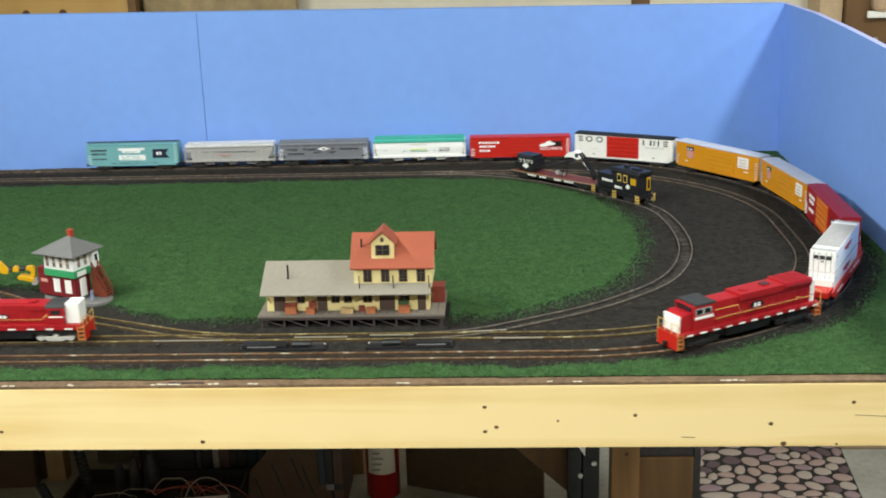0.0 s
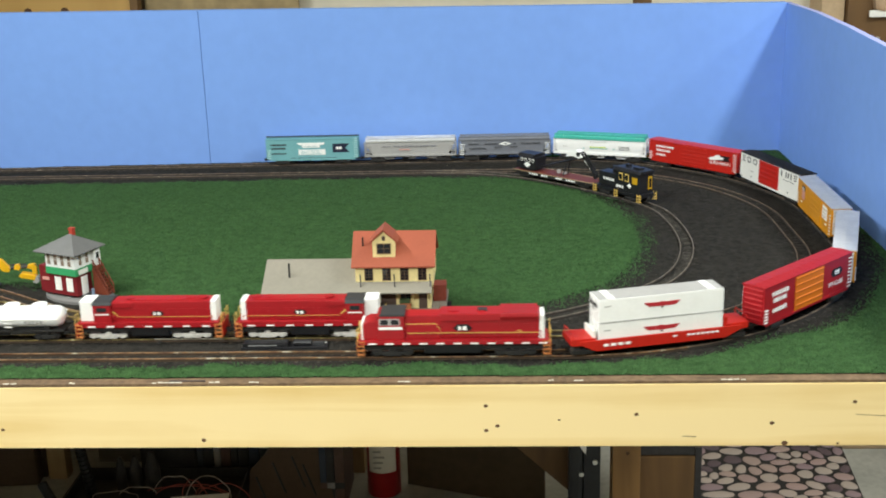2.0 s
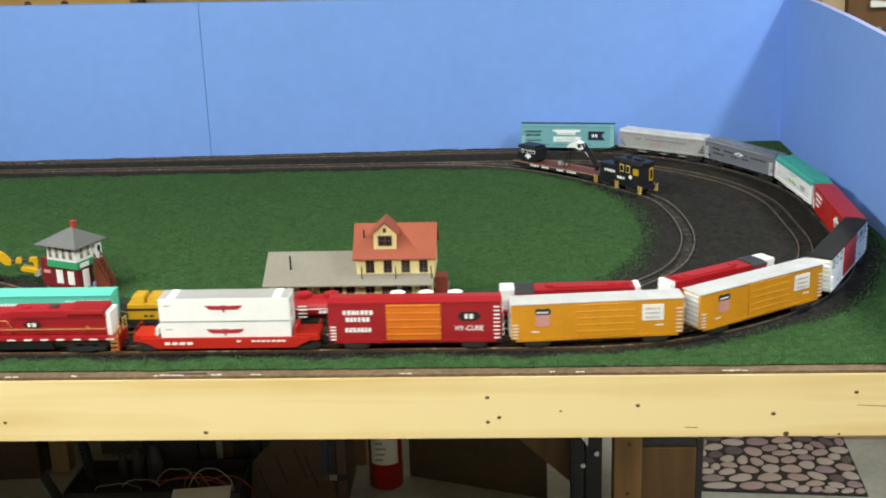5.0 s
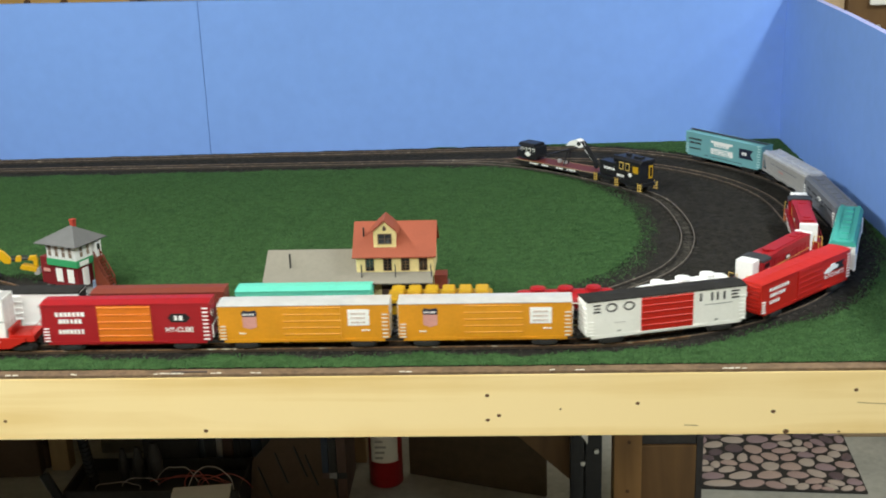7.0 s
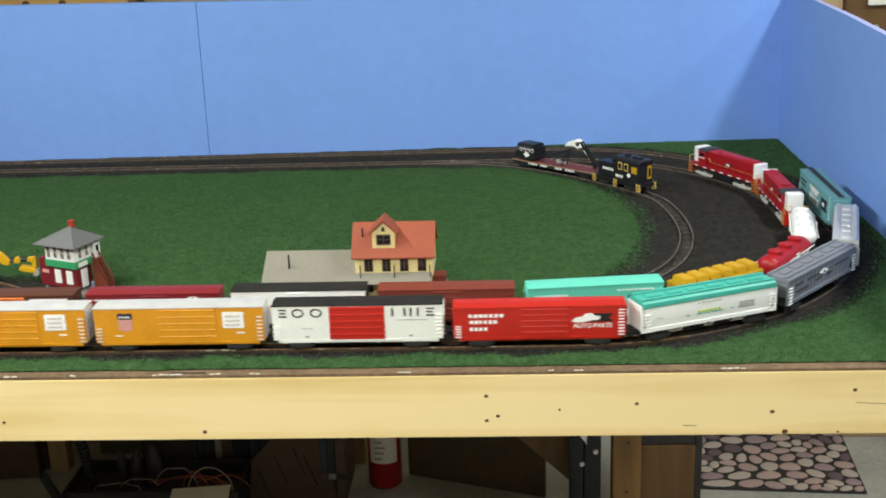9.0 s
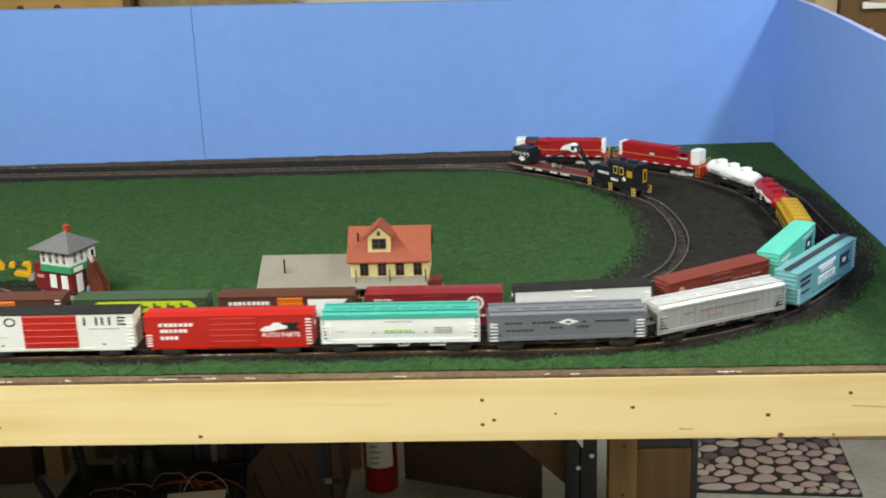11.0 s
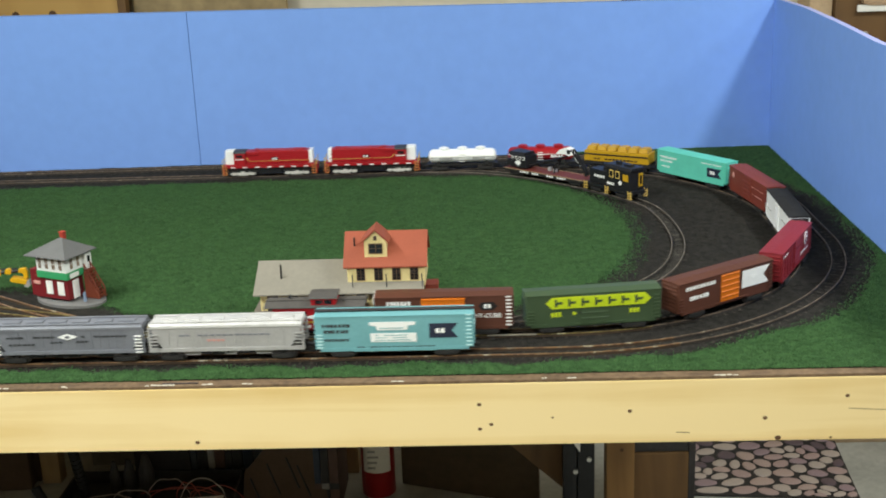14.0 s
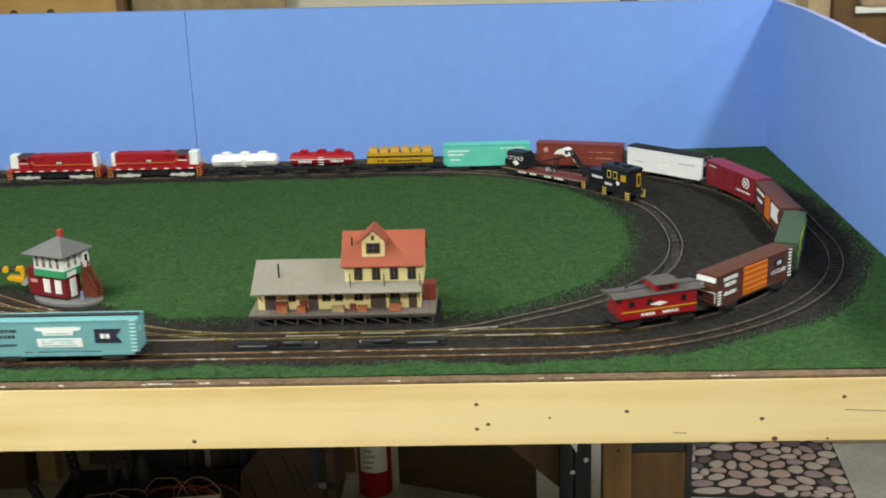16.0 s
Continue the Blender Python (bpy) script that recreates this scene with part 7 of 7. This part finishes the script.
# Upright dark brown sheet filling the area right of the extinguisher.
fb = thing("brown_sheet", "flat dark brown sheet upright on the floor by the extinguisher", "board", pose(-0.300, 1.372, FLOOR_Z, 0, 0, -19.5))
part("sheet", box(0, 0, 0, 0.345, 0.010, 0.60, 0.002), material("dark_brown_flat", (0.085, 0.060, 0.036), 0.8, vary=0.2, scale=6), fb)
SPINES = [material("book_spine", c, 0.6, vary=0.2, scale=30) for c in ((0.05, 0.045, 0.05), (0.035, 0.05, 0.085), (0.10, 0.06, 0.05), (0.03, 0.03, 0.035), (0.30, 0.30, 0.31), (0.06, 0.075, 0.10))]
rng = random.Random(3)
bx = -0.800
while bx < -0.455:
    bw = rng.uniform(0.014, 0.026)
    k = 4 if abs(bx + 0.755) < 0.012 else rng.choice((0, 1, 2, 3, 5, 3))
    bo = thing("book", "dark upright book in the row under the bench", "book", pose(bx + bw / 2, 1.40 if bx < -0.5 else 1.32, FLOOR_Z), "row of books")
    part("cover", box(-bw / 2, -0.08, 0, bw / 2, 0.08, rng.uniform(0.20, 0.27), 0.002), SPINES[k], bo)
    part("spine_band", box(-bw / 2 - 0.0003, -0.0806, 0.06, bw / 2 + 0.0003, -0.07, 0.075), SPINES[(k + 1) % 6], bo)
    bx += bw + 0.0012
cs = thing("cardboard_sheet", "leaning dark brown cardboard sheet with slanting slots", "cardboard sheet", pose(-0.555, 1.235, FLOOR_Z, -6, 0, 0))
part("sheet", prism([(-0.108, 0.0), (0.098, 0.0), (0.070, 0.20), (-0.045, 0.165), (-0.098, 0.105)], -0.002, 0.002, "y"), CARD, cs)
for k, (u, z) in enumerate(((-0.085, 0.09), (-0.045, 0.125), (0.0, 0.140), (0.025, 0.12))):
    part("slot", rod((u, -0.0022, z), (u + 0.028, -0.0022, z - 0.075), 0.0022, 6), DARKBOX, cs)
tray = thing("cable_crate", "black crate holding loose wires under the bench", "crate", pose(-0.86, 1.20, FLOOR_Z))
for y in (-0.060, 0.095):
    part("side", box(-0.20, y, 0, 0.19, y + 0.006, 0.085, 0.002), DARKBOX, tray)
for x in (-0.206, 0.1905):
    part("end", box(x, -0.060, 0, x + 0.0055, 0.101, 0.085, 0.002), DARKBOX, tray)
part("bottom", box(-0.20, -0.0535, 0, 0.19, 0.0945, 0.055), DARKBOX, tray, "dark contents")
sp = thing("coil_cutter", "black ribbed tool standing on end", "tool", pose(-1.018, 1.215, FLOOR_Z + 0.055, 0, -8, 0))
part("shaft", rod((0, 0, 0), (0, 0, 0.17), 0.008, 12), METAL, sp)
for k in range(14):
    part("rib", rod((0, 0, 0.012 + k * 0.011), (0, 0, 0.018 + k * 0.011), 0.0125, 14), METAL, sp)
hd = thing("black_bar", "black metal bar leaning on the crate", "bar", pose(-1.036, 1.128, FLOOR_Z + 0.0, 0, -24, 0))
part("bar", box(-0.010, -0.006, 0.01, 0.010, 0.006, 0.150, 0.004), METAL, hd)
part("edge", box(-0.0105, -0.0066, 0.02, -0.0085, -0.0061, 0.148), ROOF_GREY, hd)
for x, z, r in ((-0.88, 0.10, 0.018), (-0.92, 0.09, 0.014), (-0.955, 0.085, 0.012)):
    jb = thing("dark_bottle", "small dark bottle among the wires", "bottle", pose(x, 1.24, FLOOR_Z + 0.0551))
    part("body", rod((0, 0, 0), (0, 0, z * 0.6), r, 14), DARKBOX, jb)
    part("neck", rod((0, 0, z * 0.6), (0, 0, z), r, 14, None, r * 0.4), DARKBOX, jb)
CABLE_RED = material("cable_red", (0.34, 0.07, 0.06), 0.5)
CABLE_GREY = material("cable_grey", (0.40, 0.36, 0.34), 0.5)
for i, (x, z, w, h, red) in enumerate(((-0.730, 0.092, 0.046, 0.042, 0), (-0.735, 0.090, 0.030, 0.020, 1), (-0.775, 0.088, 0.070, 0.020, 1), (-0.82, 0.088, 0.045, 0.030, 0), (-0.70, 0.088, 0.05, 0.028, 1),
                                       (-0.90, 0.088, 0.040, 0.014, 0), (-0.80, 0.09, 0.080, 0.012, 1), (-0.765, 0.092, 0.025, 0.034, 1), (-0.95, 0.086, 0.05, 0.010, 0))):
    cu = bpy.data.curves.new("cable", "CURVE")
    cu.dimensions, cu.bevel_depth, cu.bevel_resolution = "3D", 0.0011, 2
    sn = cu.splines.new("NURBS")
    sn.points.add(8)
    for k, pnt in enumerate(sn.points):
        a = k / 8 * math.pi
        pnt.co = (x - w * math.cos(a) * (1 + 0.25 * rng.random()), 1.155 + 0.012 * i % 0.04 + 0.015 * rng.random(), FLOOR_Z + z - 0.012 + h * 1.35 * math.sin(a) * (0.8 + 0.3 * rng.random()), 1)
    sn.use_endpoint_u = True
    tmp = new("cable", cu)
    me = bpy.data.meshes.new_from_object(tmp.evaluated_get(bpy.context.evaluated_depsgraph_get()))
    bpy.data.objects.remove(tmp)
    me.materials.append(CABLE_RED if red else CABLE_GREY)
    tagged(new("cable", me), "thin loose wire looping over the crate edge", "cable", "loose cables")
sheet = thing("paper_sheet", "sheet of white paper lying on the crate edge", "paper", pose(-0.735, 1.115, FLOOR_Z + 0.0853, 0, 0, 8))
part("sheet", box(-0.075, -0.030, 0, 0.055, 0.050, 0.0012), WHITE, sheet)
vial = thing("white_box", "small white carton on top of the books", "box", pose(-0.572, 1.36, FLOOR_Z + 0.2705))
part("body", box(-0.009, -0.01, -0.13, 0.009, 0.01, 0.02, 0.002), OFFWHITE, vial)
part("lid", box(-0.0095, -0.0105, 0.0202, 0.0095, 0.0105, 0.028, 0.002), OFFWHITE, vial)

# Added dark panels that hide the lit rear wall and darken the bench space.
part_wall = thing("partition", "dark brown panels added to darken the back of the bench space", "partition", kind="structure")
part("panel", box(-2.30, 1.95, FLOOR_Z, -0.05, 1.97, 0.05, 0.002), material("dark_back_panel", (0.060, 0.042, 0.032), 0.8, vary=0.2, scale=6), part_wall)
part("panel", box(-0.045, 1.95, FLOOR_Z, 0.95, 1.97, 0.05, 0.002), material("dark_back_panel_two", (0.075, 0.050, 0.034), 0.8, vary=0.2, scale=6), part_wall)

# pebble mat
RUBBER = material("black_rubber", (0.030, 0.027, 0.027), 0.7, vary=0.2)
STONES = [material("pebble", c, 0.55, vary=0.12, scale=60) for c in ((0.50, 0.37, 0.33), (0.54, 0.45, 0.40), (0.46, 0.33, 0.31), (0.36, 0.26, 0.28), (0.14, 0.10, 0.115), (0.52, 0.44, 0.39))]
mat_thing = thing("pebble_mat", "black door mat covered with pale oval pebbles", "door mat", pose(0.575, 1.275, FLOOR_Z, 0, 0, -4.5))
MW, MD = 0.375, 0.62
part("backing", box(-MW / 2, 0, 0, MW / 2, MD, 0.006, 0.002), RUBBER, mat_thing)
prng = np.random.default_rng(21)
seeds = prng.uniform((-MW / 2, 0), (MW / 2, MD), (118, 2))
cells = np.stack(np.meshgrid(np.linspace(-MW / 2 + 0.004, MW / 2 - 0.004, 90), np.linspace(0.004, MD - 0.004, 150), indexing="ij"), -1).reshape(-1, 2)
stretch = np.array((0.84, 1.0))
for _ in range(3):
    near = (((cells[:, None] - seeds[None]) * stretch) ** 2).sum(-1).argmin(1)
    seeds = np.array([cells[near == q].mean(0) for q in range(len(seeds))])
spots = []
for q in range(len(seeds)):
    own = cells[near == q]
    val, vec = np.linalg.eigh(np.cov((own - own.mean(0)).T))
    spots.append((*own.mean(0), 2 * math.sqrt(val[1]), 2 * math.sqrt(val[0]), math.degrees(math.atan2(vec[1, 1], vec[0, 1]))))
for i, (x, y, a, b, turn_deg) in enumerate(spots):
    k = int(prng.integers(0, 6))
    if k == 4 and prng.random() < 0.4:
        k = 1
    key = ("pebble", k)

    def build():
        bm = bmesh.new()
        loc = random.Random(k)
        n = 14
        rings = [[], [], [], []]
        for j in range(n):
            t = 2 * math.pi * j / n
            q = 1 + 0.06 * math.sin(2 * t + k) + 0.05 * math.sin(3 * t + 2 * k) + loc.uniform(-0.02, 0.02)
            for ring, (r, z) in zip(rings, ((1, 0), (0.97, 0.35), (0.82, 0.75), (0.45, 1))):
                ring.append(bm.verts.new((r * q * math.cos(t), r * q * math.sin(t), z)))
        for r0, r1 in zip(rings, rings[1:]):
            for j in range(n):
                bm.faces.new((r0[j], r0[(j + 1) % n], r1[(j + 1) % n], r1[j]))
        hi = rings[-1]
        bm.faces.new(hi)
        return bm
    ob = shared("pebble", key, build, STONES[k], mat_thing, pose(x, y, 0.0060, 0, 0, turn_deg) @ Matrix.Diagonal((a * 0.80, b * 0.74, 0.0045, 1)), "", True)

# things behind the foam walls
ob = thing("plywood_sheet", "golden plywood sheet leaning behind the backdrop", "plywood sheet", pose(-1.30, 1.66, FLOOR_Z))
part("sheet", box(-0.50, -0.009, 0, 0.352, 0.009, 1.75, 0.002), PLYWOOD, ob)
for x in (-0.02, 0.10, 0.19):
    part("nail_hole", rod((x, -0.0098, 1.130 - 0.01 * (x > 0)), (x, -0.0088, 1.130 - 0.01 * (x > 0)), 0.010, 8), KNOT, ob)
part("edge_trim", box(0.3525, -0.02, 0, 0.372, 0.012, 1.75, 0.002), WOOD_DARK, ob)
ob = thing("cardboard_roll", "dull brown cardboard panel behind the backdrop", "cardboard panel", pose(-0.74, 1.70, FLOOR_Z))
part("sheet", box(-0.185, -0.01, 0, 0.190, 0.01, 1.7, 0.004), material("dull_board", (0.36, 0.27, 0.14), 0.8, vary=0.25, scale=5), ob)
ob = thing("white_sheet", "cream white panel standing behind the backdrop", "panel", pose(0.06, 1.76, FLOOR_Z))
part("sheet", box(-0.62, -0.01, 0, 0.70, 0.01, 1.72, 0.003), material("cream_board", (0.72, 0.66, 0.54), 0.7, vary=0.06, scale=4), ob)
part("brown_mark", box(0.20, -0.013, 1.09, 0.245, -0.0102, 1.4), WOOD_DARK, ob)
cab = thing("wooden_cabinet", "dark brown cabinet with a pale rounded inset panel", "cabinet", pose(0.74, 1.62, FLOOR_Z))
part("carcass", box(0.0, 0, 0, 0.75, 0.30, 1.75, 0.004), WOOD_DARK, cab)
part("side_trim", box(-0.055, 0.02, 0, -0.002, 0.28, 1.75, 0.003), material("tan_trim", (0.50, 0.36, 0.22), 0.6), cab)
dr = part("inset_panel", box(0.055, -0.010, 1.085, 0.55, -0.0005, 1.55, 0.02), material("tan_panel", (0.48, 0.34, 0.22), 0.6), cab, "tan inset panel with pale rim")
part("rim", box(0.045, -0.016, 1.070, 0.56, -0.011, 1.086, 0.005), OFFWHITE, dr)
part("keyhole", rod((0.072, -0.004, 1.018), (0.072, 0, 1.018), 0.006, 10), BOLT, cab)
low = thing("tan_ledge", "tan ledge along the dark cabinet foot", "ledge", pose(0.80, 1.58, FLOOR_Z))
part("ledge", box(-0.06, -0.03, 0, 0.70, 0.03, 0.985, 0.004), material("tan_ledge", (0.40, 0.29, 0.18), 0.7), low)


def motions():
    """Key every vehicle along its track."""
    times = [i * 0.2 for i in range(81)]
    for ob, oval, place, behind, half, back_to_front in MOVES:
        rows = [(t, chord_pose(oval, place(t, behind), half, back_to_front)) for t in times]
        walk(ob, rows)


motions()
